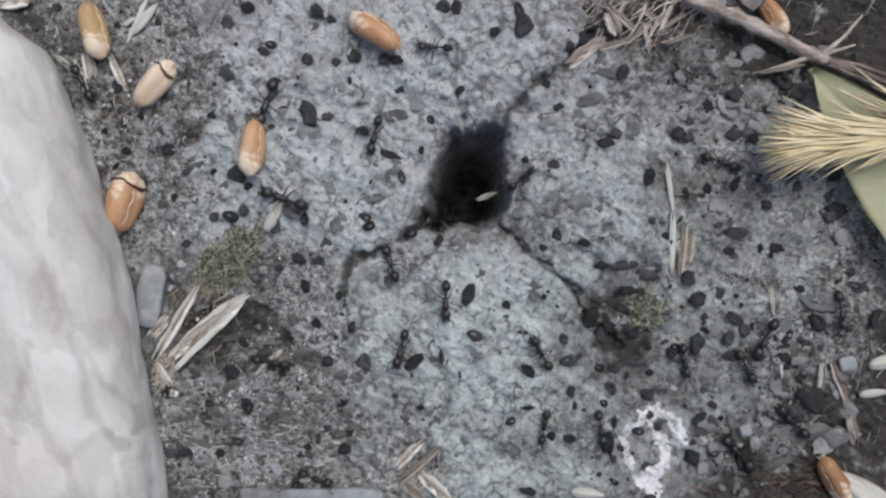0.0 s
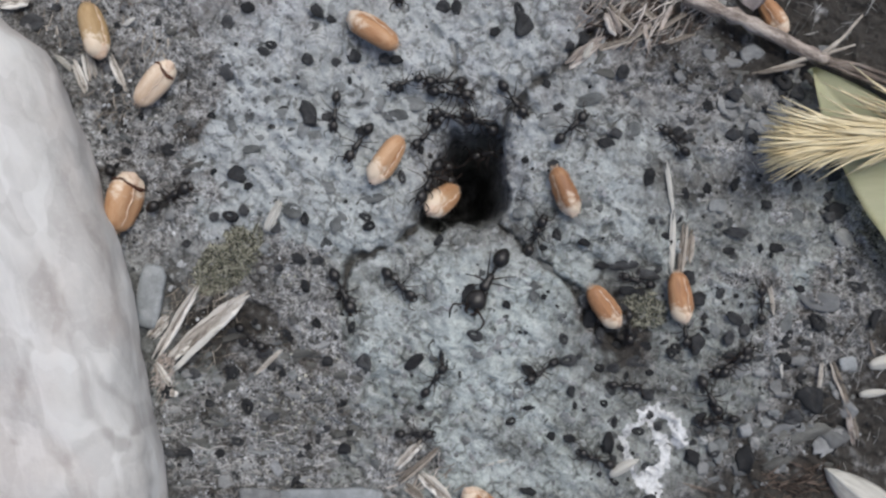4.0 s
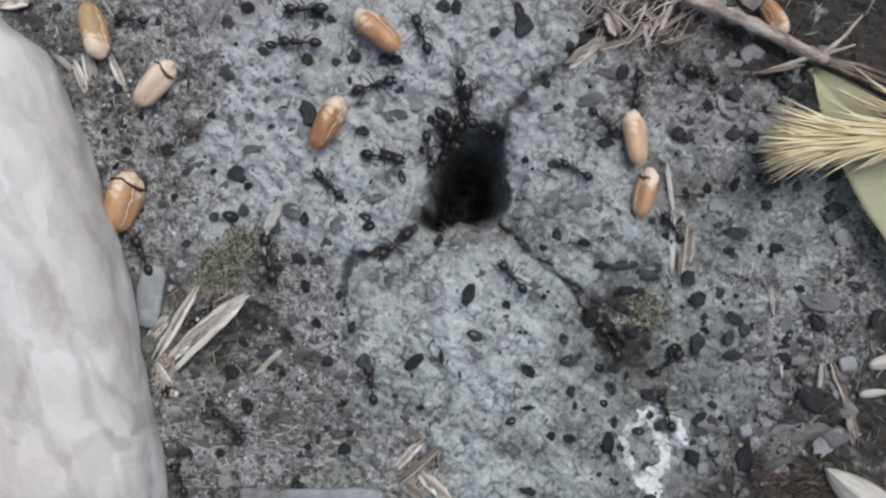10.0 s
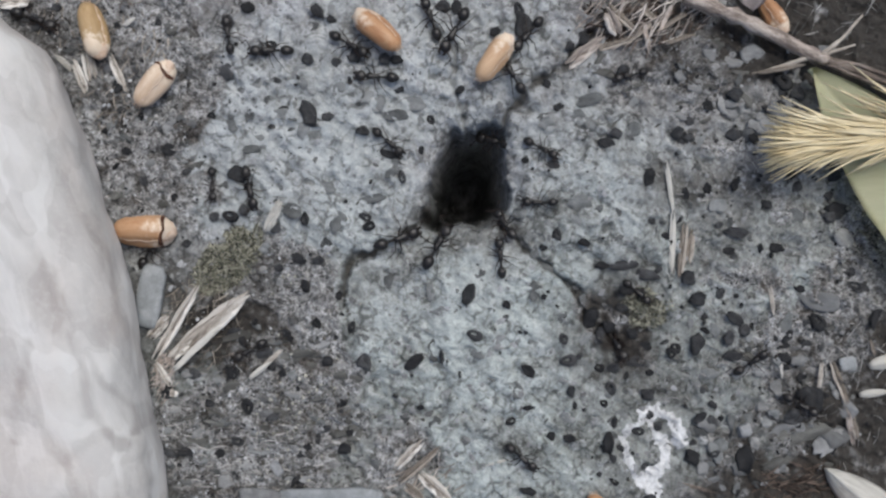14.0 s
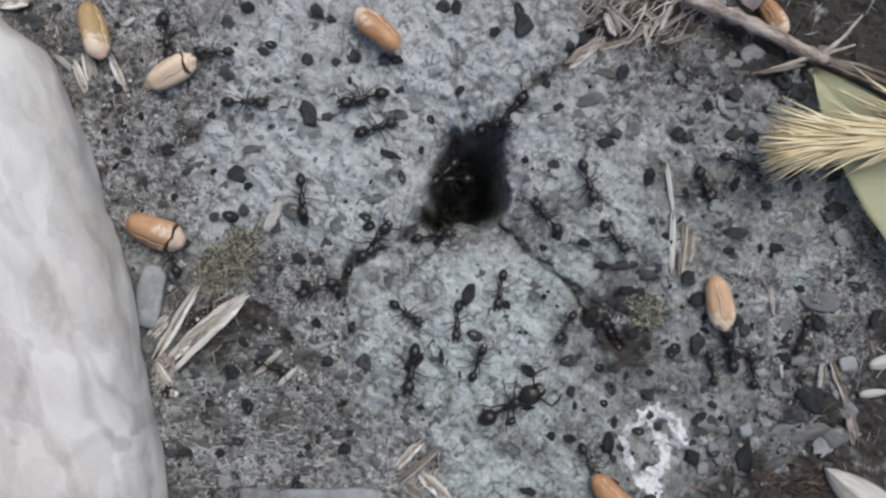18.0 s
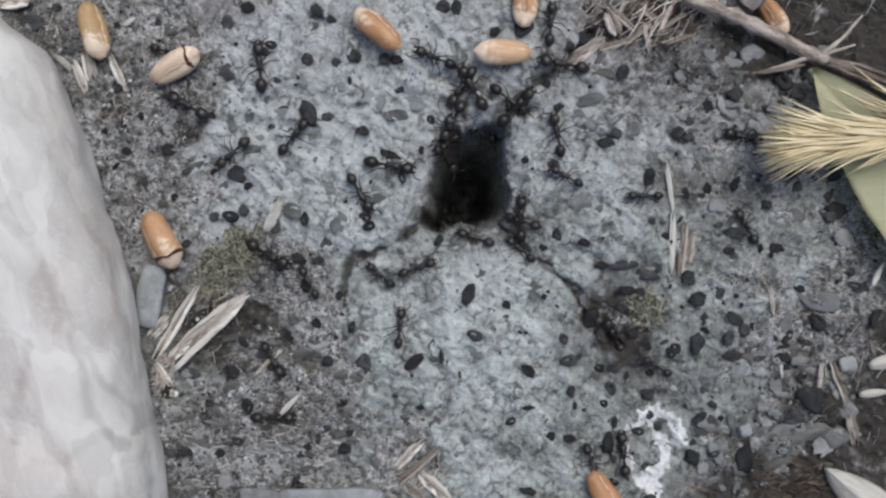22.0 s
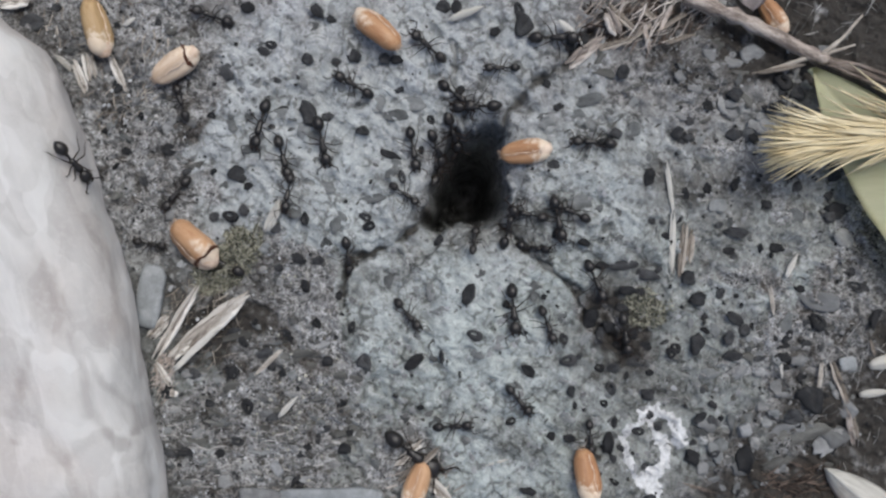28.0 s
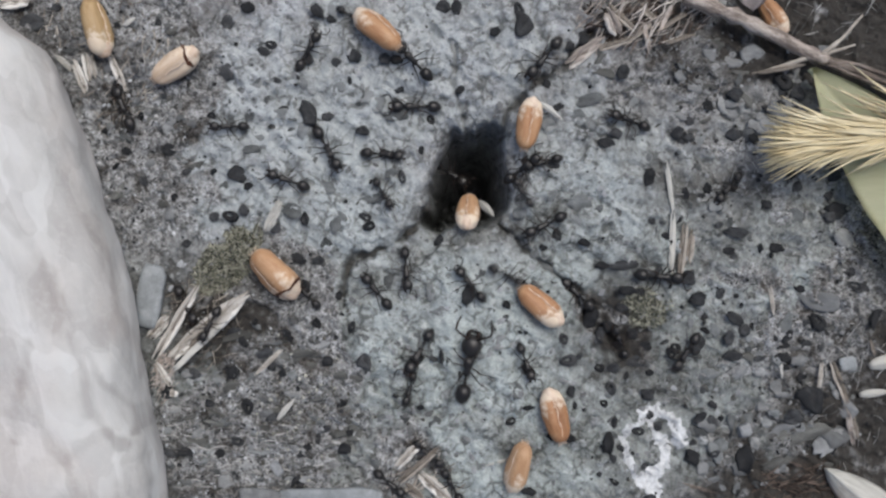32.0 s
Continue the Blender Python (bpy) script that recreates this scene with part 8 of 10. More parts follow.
    crawl(ants[13], [(0, 17.1, 5.9, 58, -42), (0.5, 7.9, 11.9, 58), (1, 9.6, 16.9, 45), (1.25, 10.1, 15.8, -6), (1.5, 10.5, 14.7, -58), (2, 12, 12.9, 10),
        (3, 13.2, 12.9, -10), (3.75, 14.3, 13.5, 44), (4.5, 15.3, 14.4, 44), (5.25, 16.1, 15.3, 44), (5.62, 16.5, 15.9, 105), (6, 16.8, 16.4, 165), (6.5, 10.9, 16, 181),
        (7, 4.9, 16.3, 160), (7.25, 4.3, 15.7, 198), (7.5, 3.7, 15.2, 235), (8, 2.8, 13.8, 260), (9, 3.3, 16.3, 260), (9.5, 3.9, 15.4, 300), (10, 4.5, 14.5, 340),
        (10.33, 4.8, 14.3, 283), (10.67, 5, 14.1, 227), (11, 5.2, 13.8, 170), (11.5, 8.5, 15.7, 213), (12, 12.3, 17.7, 190), (12.5, 9.7, 17.1, 209), (13, 7.7, 15.4, 240),
        (13.17, 7.8, 16.1, 189), (13.33, 7.9, 16.9, 139), (13.5, 8, 17.7, 88), (14, 7.8, 20, 120), (14.38, 6.9, 19.5, 165), (14.75, 6, 18.9, 210), (15.5, 4.2, 17.8, 210),
        (16.25, 2.4, 17, 210), (17, 0.4, 15.9, 240), (17.5, -1.3, 9.1, 265), (17.75, -1.2, 5.3, 317), (18, -0.9, 1.2, 370), (18.5, 1, 5.5, 414), (19, 17.1, 5.9, 414, -42),
        (20, 17.1, 5.9, 454, -42), (20.5, 5, 13, 454), (20.67, 4.6, 14.4, 503), (20.83, 4.1, 15.3, 551), (21, 3.6, 16.3, 600), (21.5, 4.1, 15.2, 650),
        (22, 4.5, 14.2, 700), (22.17, 2.7, 14.5, 641), (22.33, 1, 14.8, 582), (22.5, -0.6, 15.4, 522), (23, -5.8, 16.5, 535), (23.5, -3.9, 14.5, 489),
        (23.75, -3.2, 13.4, 434), (24, -2.5, 12.3, 380), (25, -3.5, 11.3, 360), (26.5, -3.5, 11.3, 320), (28, -3.5, 11.3, 280), (28.5, 0.2, 10.1, 337),
        (29, 17.1, 5.9, 337, -42), (30, 17.1, 5.9, 353, -42), (30.5, 10.1, 6.4, 353), (30.67, 12.1, 6.4, 298), (30.83, 14.2, 6.4, 244), (31, 16.2, 6.5, 190),
        (31.5, 9.3, 1.6, 218), (31.75, 6.1, -1.3, 174), (32, 2.9, -4.1, 130)])
    crawl(ants[14], [(0, -4.3, 35, -90), (1, -4.3, 34.3, -90), (2, -4.3, 34.3, -90), (3, -4.3, 34.3, -89), (3.75, -4.9, 31.6, -89), (4.5, -5.2, 28.7, -89),
        (5.25, -4.8, 25.8, -89), (5.62, -4.4, 24.3, -144), (6, -4, 23, -200), (7, -4.6, 23.7, -195), (7.25, -5.3, 22.9, -254), (7.5, -6, 22.1, -313),
        (8, -7.5, 20.8, -350), (8.5, -7.3, 22.4, -285), (9, -7.2, 24, -220), (9.5, -11.6, 25.5, -202), (10, -15.8, 27.7, -180), (10.25, -15.8, 29.3, -225),
        (10.5, -16, 31, -270), (11, -15.8, 34.3, -270), (11.33, -15.8, 34.3, -222), (11.67, -15.8, 34.3, -173), (12, -15.8, 34.3, -125), (12.5, -17.7, 30.9, -125),
        (12.75, -19, 29.4, -67), (13, -20.3, 27.8, -10), (13.5, -15.4, 25.6, -25), (14, -10.5, 23.2, -30), (14.38, -10.9, 22.2, -67), (14.75, -11.4, 21.2, -103),
        (15.5, -12, 19.2, -103), (16.25, -12.3, 17.2, -103), (17, -12.5, 15.2, -80), (17.5, -15.1, 10.9, -111), (18, -15.9, 5.8, -85), (18.5, -17, 8.3, -65),
        (19, -18.3, 10.6, -92), (19.5, -17.2, 7.2, -65), (19.75, -16.2, 5.7, -8), (20, -15.3, 4.2, 50), (20.5, -13.7, 5.7, 55), (21, -12.9, 7.8, 40),
        (21.5, -11.1, 7.2, -10), (22, -9.3, 6.5, -60), (22.25, -10.5, 6.3, -112), (22.5, -11.6, 6.1, -164), (23, -13.8, 5.2, -210), (23.5, -16.4, 7.8, -235),
        (24, -18, 11.3, -250), (24.5, -19.3, 13.1, -231), (24.75, -20.1, 14.1, -268), (25, -20.9, 14.9, -305), (25.38, -20.4, 14.5, -363), (25.75, -19.9, 14, -420),
        (26.5, -19, 12.9, -420), (27.25, -18.5, 11.7, -420), (28, -18.3, 10.3, -435), (29, -18.9, 10.6, -430), (29.5, -15.4, 7.7, -395), (30, -11.5, 5.5, -345),
        (30.33, -11.9, 5.2, -287), (30.67, -12.4, 4.9, -230), (31, -12.8, 4.6, -172), (31.5, -15, 6.8, -212), (32, -17.9, 7.8, -200)])
    crawl(ants[15], [(0, 1.7, -5.1, -90, -40), (1, 1.7, -5.1, -122, -40), (1.5, 0.2, 2.6, -122), (2, -2.8, -2.3, -95), (2.5, -4.8, -2.4, -165), (2.67, -5.4, -2.7, -110),
        (2.83, -6, -3, -55), (3, -6.6, -3.3, 0), (3.75, -5.3, -3.9, -43), (4.5, -4.1, -4.7, -43), (5.25, -3.2, -5.8, -43), (6, -2.5, -7, -15), (6.33, -2.5, -6.9, -73),
        (6.67, -2.5, -6.9, -132), (7, -2.5, -6.8, -190), (7.5, -2.7, -2.8, -254), (8, -4.7, 0.7, -230), (8.25, -3, 2.7, -275), (8.5, -1.3, 5, -320),
        (9, 1.7, -5.1, -320, -40), (10, 1.7, -5.1, -320, -40), (11, 1.7, -5.1, -326, -40), (11.5, 9.1, 10, -326), (11.75, 11.4, 12.2, -278), (12, 13.7, 14.3, -230),
        (12.5, 12.2, 6.9, -287), (13, 9.5, 0.1, -240), (13.17, 11.2, -1.7, -296), (13.33, 13, -3.4, -351), (13.5, 14.8, -5.2, -407), (14, 20, -11.2, -420),
        (14.75, 18.8, -13.3, -487), (15.5, 17.5, -15.3, -487), (16.25, 15.8, -17.1, -487), (17, 13.9, -18.6, -440), (17.5, 15.5, -13.5, -480), (17.75, 17.3, -11.6, -540),
        (18, 19.3, -9.7, -600), (19, 20, -11.2, -610), (20, 18.8, -10.4, -600), (21, 19.8, -9.8, -610), (22, 19.5, -9.6, -600), (23, 18.8, -10.4, -600),
        (24, 16.8, -9.7, -580), (24.33, 17.6, -9.7, -527), (24.67, 18.3, -9.7, -473), (25, 19.3, -9.8, -420), (28, 21.1, -9.8, -440), (29, 20.4, -10.4, -440),
        (30, 20, -11.2, -430), (30.25, 25, -11.6, -394), (30.5, 30.2, -12.1, -359), (31, 40.6, -10.7, -335), (31.5, 34, -10.5, -354), (31.75, 30.9, -11.2, -417),
        (32, 27.8, -11.9, -480)])
    crawl(ants[16], [(0, 0.5, 35.1, -90), (1, 0.5, 34.3, -90), (2, 0.5, 34.3, -90), (3, 0.5, 34.3, -90), (6, 0.5, 34.3, -90), (7, 0.5, 34.3, -90), (8, 0.5, 34.3, -83),
        (8.5, 2.1, 29, -83), (8.75, 2, 26.2, -119), (9, 1.8, 23.6, -155), (9.5, -0.4, 24.1, -191), (10, -2.7, 24.3, -250), (10.25, 0.3, 25.2, -300),
        (10.5, 3.2, 26.2, -350), (11, 9.4, 26.4, -420), (12, 9.7, 24.4, -440), (12.5, 9.4, 24.9, -475), (13, 9, 25.4, -510), (14, 9.4, 24.3, -490),
        (14.75, 9.4, 23.3, -431), (15.5, 9.7, 22.3, -431), (16.25, 10.1, 21.5, -431), (17, 10.7, 20.6, -420), (17.5, 14.8, 14.7, -425), (18, 16.5, 7.6, -430),
        (18.5, 14.4, 9.6, -400), (18.75, 13.2, 10.5, -343), (19, 12.1, 11.5, -285), (19.5, 11.3, 11.7, -248), (20, 10.4, 11.8, -210), (20.33, 10.4, 12.2, -160),
        (20.67, 10.4, 12.6, -110), (21, 10.4, 12.9, -60), (21.33, 11.3, 13, -7), (21.67, 12.3, 13.1, 47), (22, 13.2, 13.2, 100), (22.5, 17.1, 16, 47),
        (23, 19.7, 20.1, -10), (23.5, 25.9, 21.2, 12), (24, 32.1, 22.7, -20), (24.33, 31, 22.3, 37), (24.67, 29.9, 21.8, 93), (25, 28.7, 21.3, 150),
        (25.75, 25.7, 19.4, 219), (26.5, 22.6, 17.2, 219), (27.25, 19.7, 14.5, 219), (28, 17, 11.9, 175), (29, 19, 11.8, 180), (29.33, 19.1, 12.2, 233),
        (29.67, 19.2, 12.5, 287), (30, 19.3, 12.9, 340), (30.5, 22.7, 15.5, 406), (30.75, 23.9, 17.2, 348), (31, 25.2, 18.9, 290), (31.5, 22.9, 16.9, 226),
        (32, 20.9, 14.5, 160)])
    crawl(ants[17], [(0, -10.4, 10, 103, -42), (0.5, 2.3, 12.9, 103), (1, 1, 15.1, 80), (1.25, -0.9, 14.8, 131), (1.5, -2.8, 14.4, 183), (2, -6.6, 14.6, 205),
        (3, -6, 15.2, 210), (3.75, -8.7, 13, 234), (4.5, -11, 10.6, 234), (5.25, -12.6, 7.7, 234), (6, -13.8, 4.4, 180), (6.25, -13.9, 2.9, 222), (6.5, -14.1, 1.3, 264),
        (6.75, -14.3, -0.3, 217), (7, -14.5, -1.9, 170), (7.5, -14.9, 3.5, 107), (8, -17.5, 8.3, 90), (8.5, -13.9, 11.1, 43), (8.75, -12.3, 12.8, -9),
        (9, -10.7, 14.5, -60), (9.5, -9, 12.2, -47), (10, -6.7, 10.3, -10), (10.5, -3.8, 12.8, 53), (11, -2.2, 16.4, 60), (11.5, -1.5, 19.9, 69), (11.75, -0.6, 21.3, 9),
        (12, 0.4, 22.9, -50), (12.5, -4.1, 25.9, -23), (13, -9.3, 27.1, -10), (13.5, -8.1, 23.4, -78), (13.75, -7.9, 21.5, -131), (14, -7.7, 19.7, -185),
        (15.5, -6.9, 19.3, -235), (17, -6.2, 19, -285), (17.5, -7.3, 16.6, -285), (18, -7.6, 13.9, -340), (18.5, -2.5, 16.1, -345), (18.75, 0.3, 16.4, -303),
        (19, 3.1, 16.8, -260), (19.5, 0.1, 18.7, -214), (20, -2.8, 20.6, -190), (20.25, -2.3, 19, -136), (20.5, -1.8, 17.4, -82), (21, -1.9, 13.9, -140),
        (21.25, -1.4, 15.9, -207), (21.5, -1, 17.9, -275), (21.75, -1.1, 20, -237), (22, -1.2, 21.9, -200), (23, -1.2, 21.2, -220), (23.5, -3.2, 20.3, -163),
        (24, -5.4, 20, -210), (24.5, -10.3, 23.4, -216), (25, -15.1, 27.2, -190), (25.75, -18.1, 27.6, -177), (26.5, -21, 27.7, -177), (27.25, -23.9, 27.3, -177),
        (28, -26.8, 26.6, -200), (29, -26.8, 26.6, -200), (29.5, -29.2, 26.2, -176), (29.67, -30.1, 26.2, -124), (29.83, -31, 26.3, -72), (30, -31.8, 26.3, -20),
        (30.25, -31.5, 28.4, 35), (30.5, -31.1, 30.3, 90), (31, -31.8, 34.3, 90), (32, -31.8, 34.3, 90)])
    crawl(ants[18], [(0, 5.3, 34.9, -90), (1, 5.3, 34.2, -90), (2, 5.3, 34.2, -82), (2.5, 6.2, 26.6, -82), (3, 7.3, 19, -100), (3.75, 7.9, 17.5, -54),
        (4.5, 8.8, 16.1, -54), (5.25, 9.8, 14.6, -54), (6, 11.2, 13.6, -60), (6.25, 9.3, 12.8, -104), (6.5, 7.4, 12.1, -149), (7, 13.4, 0.6, -169, -42),
        (7.5, 1, 11.6, -196), (7.75, -0.8, 11.2, -138), (8, -2.5, 11.1, -80), (9, -3.2, 14.6, -70), (10, 0.1, 14.7, -60), (10.33, 1, 15.2, -3), (10.67, 1.8, 15.8, 53),
        (11, 2.7, 16.4, 110), (11.5, 4.2, 16.6, 165), (12, 5.7, 16.9, 220), (12.5, 5.9, 13.8, 274), (13, 6.6, 9.7, 260), (13.5, 7.5, 6.2, 281), (13.67, 7.6, 5, 228),
        (13.83, 7.5, 3.8, 174), (14, 7.5, 2.7, 120), (14.38, 8.1, 3.2, 82), (14.75, 8.6, 3.7, 44), (15.5, 9.7, 4.7, 44), (16.25, 10.7, 5.8, 44), (17, 11.8, 6.8, -10),
        (17.33, 11.7, 5.8, 37), (17.67, 11.7, 4.8, 83), (18, 11.7, 3.8, 130), (18.5, 9, 9.2, 129), (18.67, 7.5, 10.6, 79), (18.83, 6.2, 12.5, 30), (19, 4.5, 13.8, -20),
        (19.25, 2.9, 12.1, 19), (19.5, 1.3, 10.4, 59), (20, -0.3, 5.9, 120), (20.25, -2.2, 4.9, 68), (20.5, -4.1, 3.9, 16), (21, -8.3, 3.3, 10), (21.5, -4.7, 7.9, 46),
        (21.67, -3.3, 9.2, 104), (21.83, -1.8, 10.5, 162), (22, -0.3, 12.1, 220), (23, -0.9, 11.4, 240), (23.5, -0.2, 8.5, 275), (23.67, -0.2, 7.3, 224),
        (23.83, -0.2, 6.1, 172), (24, -0.3, 4.9, 120), (24.33, -0.3, 5.3, 180), (24.67, -0.3, 5.8, 240), (25, -0.3, 6.3, 300), (25.38, -1.8, 5.4, 255),
        (25.75, -3.2, 4.5, 211), (26.5, -5.9, 2.9, 211), (27.25, -8.6, 1.2, 211), (28, -11.3, -0.7, 275), (28.5, -9, -2.3, 316), (29, -7.4, -4.5, 300),
        (30, -5.4, -4.7, 330), (31, -4.8, -2.5, 385), (31.5, -6.2, -3.7, 438), (32, -7.7, -4.8, 490)])
    crawl(ants[19], [(0, 2.9, 20.1, -15, -41), (0.5, 7.6, 5.4, -15), (1, 11.4, 4.4, -60), (1.5, 14.1, 0.8, -58), (1.75, 15.2, -1.2, -101), (2, 16.2, -3.1, -145),
        (2.25, 15.3, -1.3, -189), (2.5, 14.3, 0.5, -233), (3, 11.3, 3.4, -240), (3.75, 11, 2.2, -294), (4.5, 10.6, 1.1, -294), (5.25, 10.1, 0, -294), (6, 9.4, -1, -240),
        (6.5, 4.3, 0.1, -180), (6.75, 1.8, -0.4, -230), (7, -0.8, -0.9, -280), (7.5, -3.7, 4.2, -245), (7.67, -4.4, 6.1, -297), (7.83, -5, 7.9, -348),
        (8, -5.7, 9.7, -400), (9, -6.1, 11.2, -410), (9.5, -4.8, 5.9, -449), (10, -5.9, 0.6, -500), (11, -6.1, -0.1, -510), (11.5, -11.4, -2.5, -524),
        (12, -17.1, -3.2, -560), (12.5, -20.8, 0.9, -578), (13, -25.7, 3.6, -570), (13.25, -25, 4.6, -533), (13.5, -24.2, 5.6, -496), (14, -22, 7, -440),
        (14.75, -19.8, 5.6, -403), (15.5, -17.9, 4, -403), (16.25, -16.3, 2.1, -403), (17, -14.8, 0.1, -340), (17.25, -15, -1.1, -303), (17.5, -15.2, -2.3, -267),
        (17.75, -14.8, -3.4, -213), (18, -14.4, -4.6, -160), (18.5, -18.2, -7.9, -141), (19, -22.2, -10.9, -80), (19.5, -27.2, -18.9, -118), (20, -31, -27.3, -70),
        (20.5, -31.3, -31, -90), (20.75, -31.1, -32.6, -28), (21, -31, -34.2, 33), (21.5, -25.3, -26.9, 51), (22, -19.3, -19.6, 0), (22.25, -20, -23.3, 45),
        (22.5, -20.6, -26.9, 90), (22.75, -19.9, -30.5, 132), (23, -19.3, -34.3, 175), (23.25, -21, -30.7, 139), (23.5, -22.8, -27.2, 104), (24, -22.8, -19.3, 100),
        (24.5, -23, -15.5, 90), (24.75, -23, -13.6, 125), (25, -22.9, -11.7, 160), (25.75, -23.7, -9.3, 104), (26.5, -24.2, -6.8, 104), (27.25, -24.9, -4.3, 104),
        (28, -25.4, -1.8, 155), (28.25, -27.6, -4.7, 197), (28.5, -29.5, -7.6, 240), (29, -32.6, -14.2, 300), (29.33, -32, -14, 360), (29.67, -31.4, -13.8, 420),
        (30, -30.8, -13.6, 480), (30.5, -29.8, -8.1, 447), (31, -30.1, -2.5, 480), (31.17, -29.8, -3.2, 533), (31.33, -29.5, -3.9, 586), (31.5, -29.2, -4.6, 639),
        (32, -29.4, -6.7, 660)])
    crawl(ants[20], [(0, 35, -13.5, -60), (0.5, 37.4, -17.4, -70), (0.67, 37.6, -18.9, -122), (0.83, 38, -20.4, -173), (1, 38.1, -21.8, -225), (1.5, 37.8, -19, -272),
        (2, 38.5, -16.2, -250), (2.5, 37, -18.1, -309), (3, 35.5, -19.8, -290), (3.38, 34, -19.6, -231), (3.75, 32.7, -19.7, -172), (4.5, 29.8, -19.9, -172),
        (5.25, 27.1, -20.4, -172), (6, 24.5, -21.4, -190), (6.5, 26, -24, -233), (7, 28.1, -26.2, -235), (8, 25.8, -24.1, -220), (9, 28.3, -21.1, -205),
        (10, 25.7, -18.8, -250), (10.25, 21.4, -17.9, -214), (10.5, 17.1, -17.2, -178), (10.75, 13, -18.1, -219), (11, 8.9, -19.1, -260), (11.5, 5.2, -13.4, -240),
        (12, 2.2, -7.4, -285), (12.25, 3.6, -8.7, -345), (12.5, 4.9, -10, -406), (13, 7.6, -12.9, -430), (13.5, 9.3, -18.2, -442), (14, 9.2, -23.8, -400),
        (14.75, 11.2, -24.5, -365), (15.5, 13.3, -25, -365), (16.25, 15.5, -25, -365), (16.62, 16.6, -24.8, -405), (17, 17.7, -24.6, -445), (18, 16.9, -24.6, -425),
        (19, 16.2, -24.4, -425), (19.5, 19.7, -25.6, -369), (19.75, 21.4, -25.4, -405), (20, 23.4, -25.5, -440), (20.25, 21.7, -24.9, -493), (20.5, 20.2, -24.4, -546),
        (20.75, 18.5, -24.6, -495), (21, 16.9, -24.9, -445), (22, 17.2, -24.6, -430), (22.5, 13.1, -23.4, -370), (23, 8.9, -23.1, -400), (23.5, 9, -16.8, -441),
        (24, 6.9, -11, -415), (24.5, 8.3, -10.5, -468), (25, 9.7, -9.9, -520), (25.75, 9.4, -11.8, -458), (26.5, 9.1, -13.5, -458), (27.25, 8.9, -15.4, -458),
        (28, 8.7, -17.2, -410), (28.5, 8.8, -22, -440), (28.75, 9.6, -24.2, -390), (29, 10.4, -26.4, -340), (30, 12, -26.5, -360), (30.5, 13.3, -24.1, -302),
        (30.75, 14.1, -23, -371), (31, 14.9, -21.8, -440), (31.25, 10.7, -21.6, -488), (31.5, 6.6, -21.5, -536), (32, -1.5, -23.2, -580)])
    crawl(ants[21], [(0, -8, 13, -105), (0.5, -11.4, 11.2, -147), (0.75, -13, 10, -208), (1, -14.4, 8.8, -270), (1.5, -17.1, 12.1, -228), (2, -20.2, 15.2, -250),
        (2.25, -17.8, 15.8, -293), (2.5, -15.5, 16.4, -337), (3, -11.5, 18.9, -300), (3.25, -11.7, 18.1, -352), (3.5, -11.8, 17.3, -404), (3.75, -12.1, 16.5, -456),
        (4.5, -12.4, 14.1, -456), (5.25, -12.6, 11.6, -456), (6, -12.5, 9.1, -390), (7, -12.2, 9.4, -390), (7.33, -12.1, 9.5, -340), (7.67, -11.9, 9.5, -290),
        (8, -11.8, 9.6, -240), (8.5, -11.1, 13.9, -287), (9, -9.2, 17.7, -260), (9.5, -4.8, 15.2, -222), (9.67, -3.9, 13.8, -175), (9.83, -2.9, 12.4, -127),
        (10, -1.9, 11.1, -80), (10.33, -1.6, 12.3, -133), (10.67, -1.2, 13.5, -187), (11, -0.9, 14.7, -240), (11.33, -1.8, 14.9, -180), (11.67, -2.6, 15.1, -120),
        (12, -3.5, 15.3, -60), (12.5, -3.6, 13.1, -99), (13, -4.1, 11.1, -50), (14, -6.1, 12.3, -40), (17, -4.1, 10, -80), (17.5, 2.4, 3.4, -54), (18, 6.5, -4.8, -100),
        (18.5, 7.9, -3.3, -122), (18.75, 8.3, -2.3, -181), (19, 8.7, -1.3, -240), (19.5, 5.6, -0.3, -197), (20, 2.3, 0.6, -260), (20.5, 0.1, -0.8, -322),
        (21, -1.8, -2.6, -280), (21.5, 1.3, -1.4, -326), (21.75, 2.4, -0.2, -263), (22, 3.6, 1, -200), (22.25, 4.2, 3.2, -237), (22.5, 4.8, 5.5, -274),
        (23, 17.3, 11.8, -274, -42), (24, 17.3, 11.8, -274, -42), (24.5, 17.3, 11.8, -338, -42), (25, 17.3, 11.8, -403, -42), (25.75, 18.5, 10.1, -403, -42),
        (26.5, 7, 6.8, -403), (27.25, 8.1, 5.2, -403), (27.5, 8.7, 4.9, -454), (27.75, 9.2, 4.5, -504), (28, 9.8, 4.2, -555), (28.5, 12.1, 5.1, -517),
        (29, 14.5, 6.1, -580), (29.5, 16.5, 6.9, -511), (30, 18.3, 8.2, -490), (30.5, 19, 10.2, -459), (31, 19, 12.2, -490), (31.5, 15.2, 10.9, -522),
        (32, 11.3, 9.7, -525)])
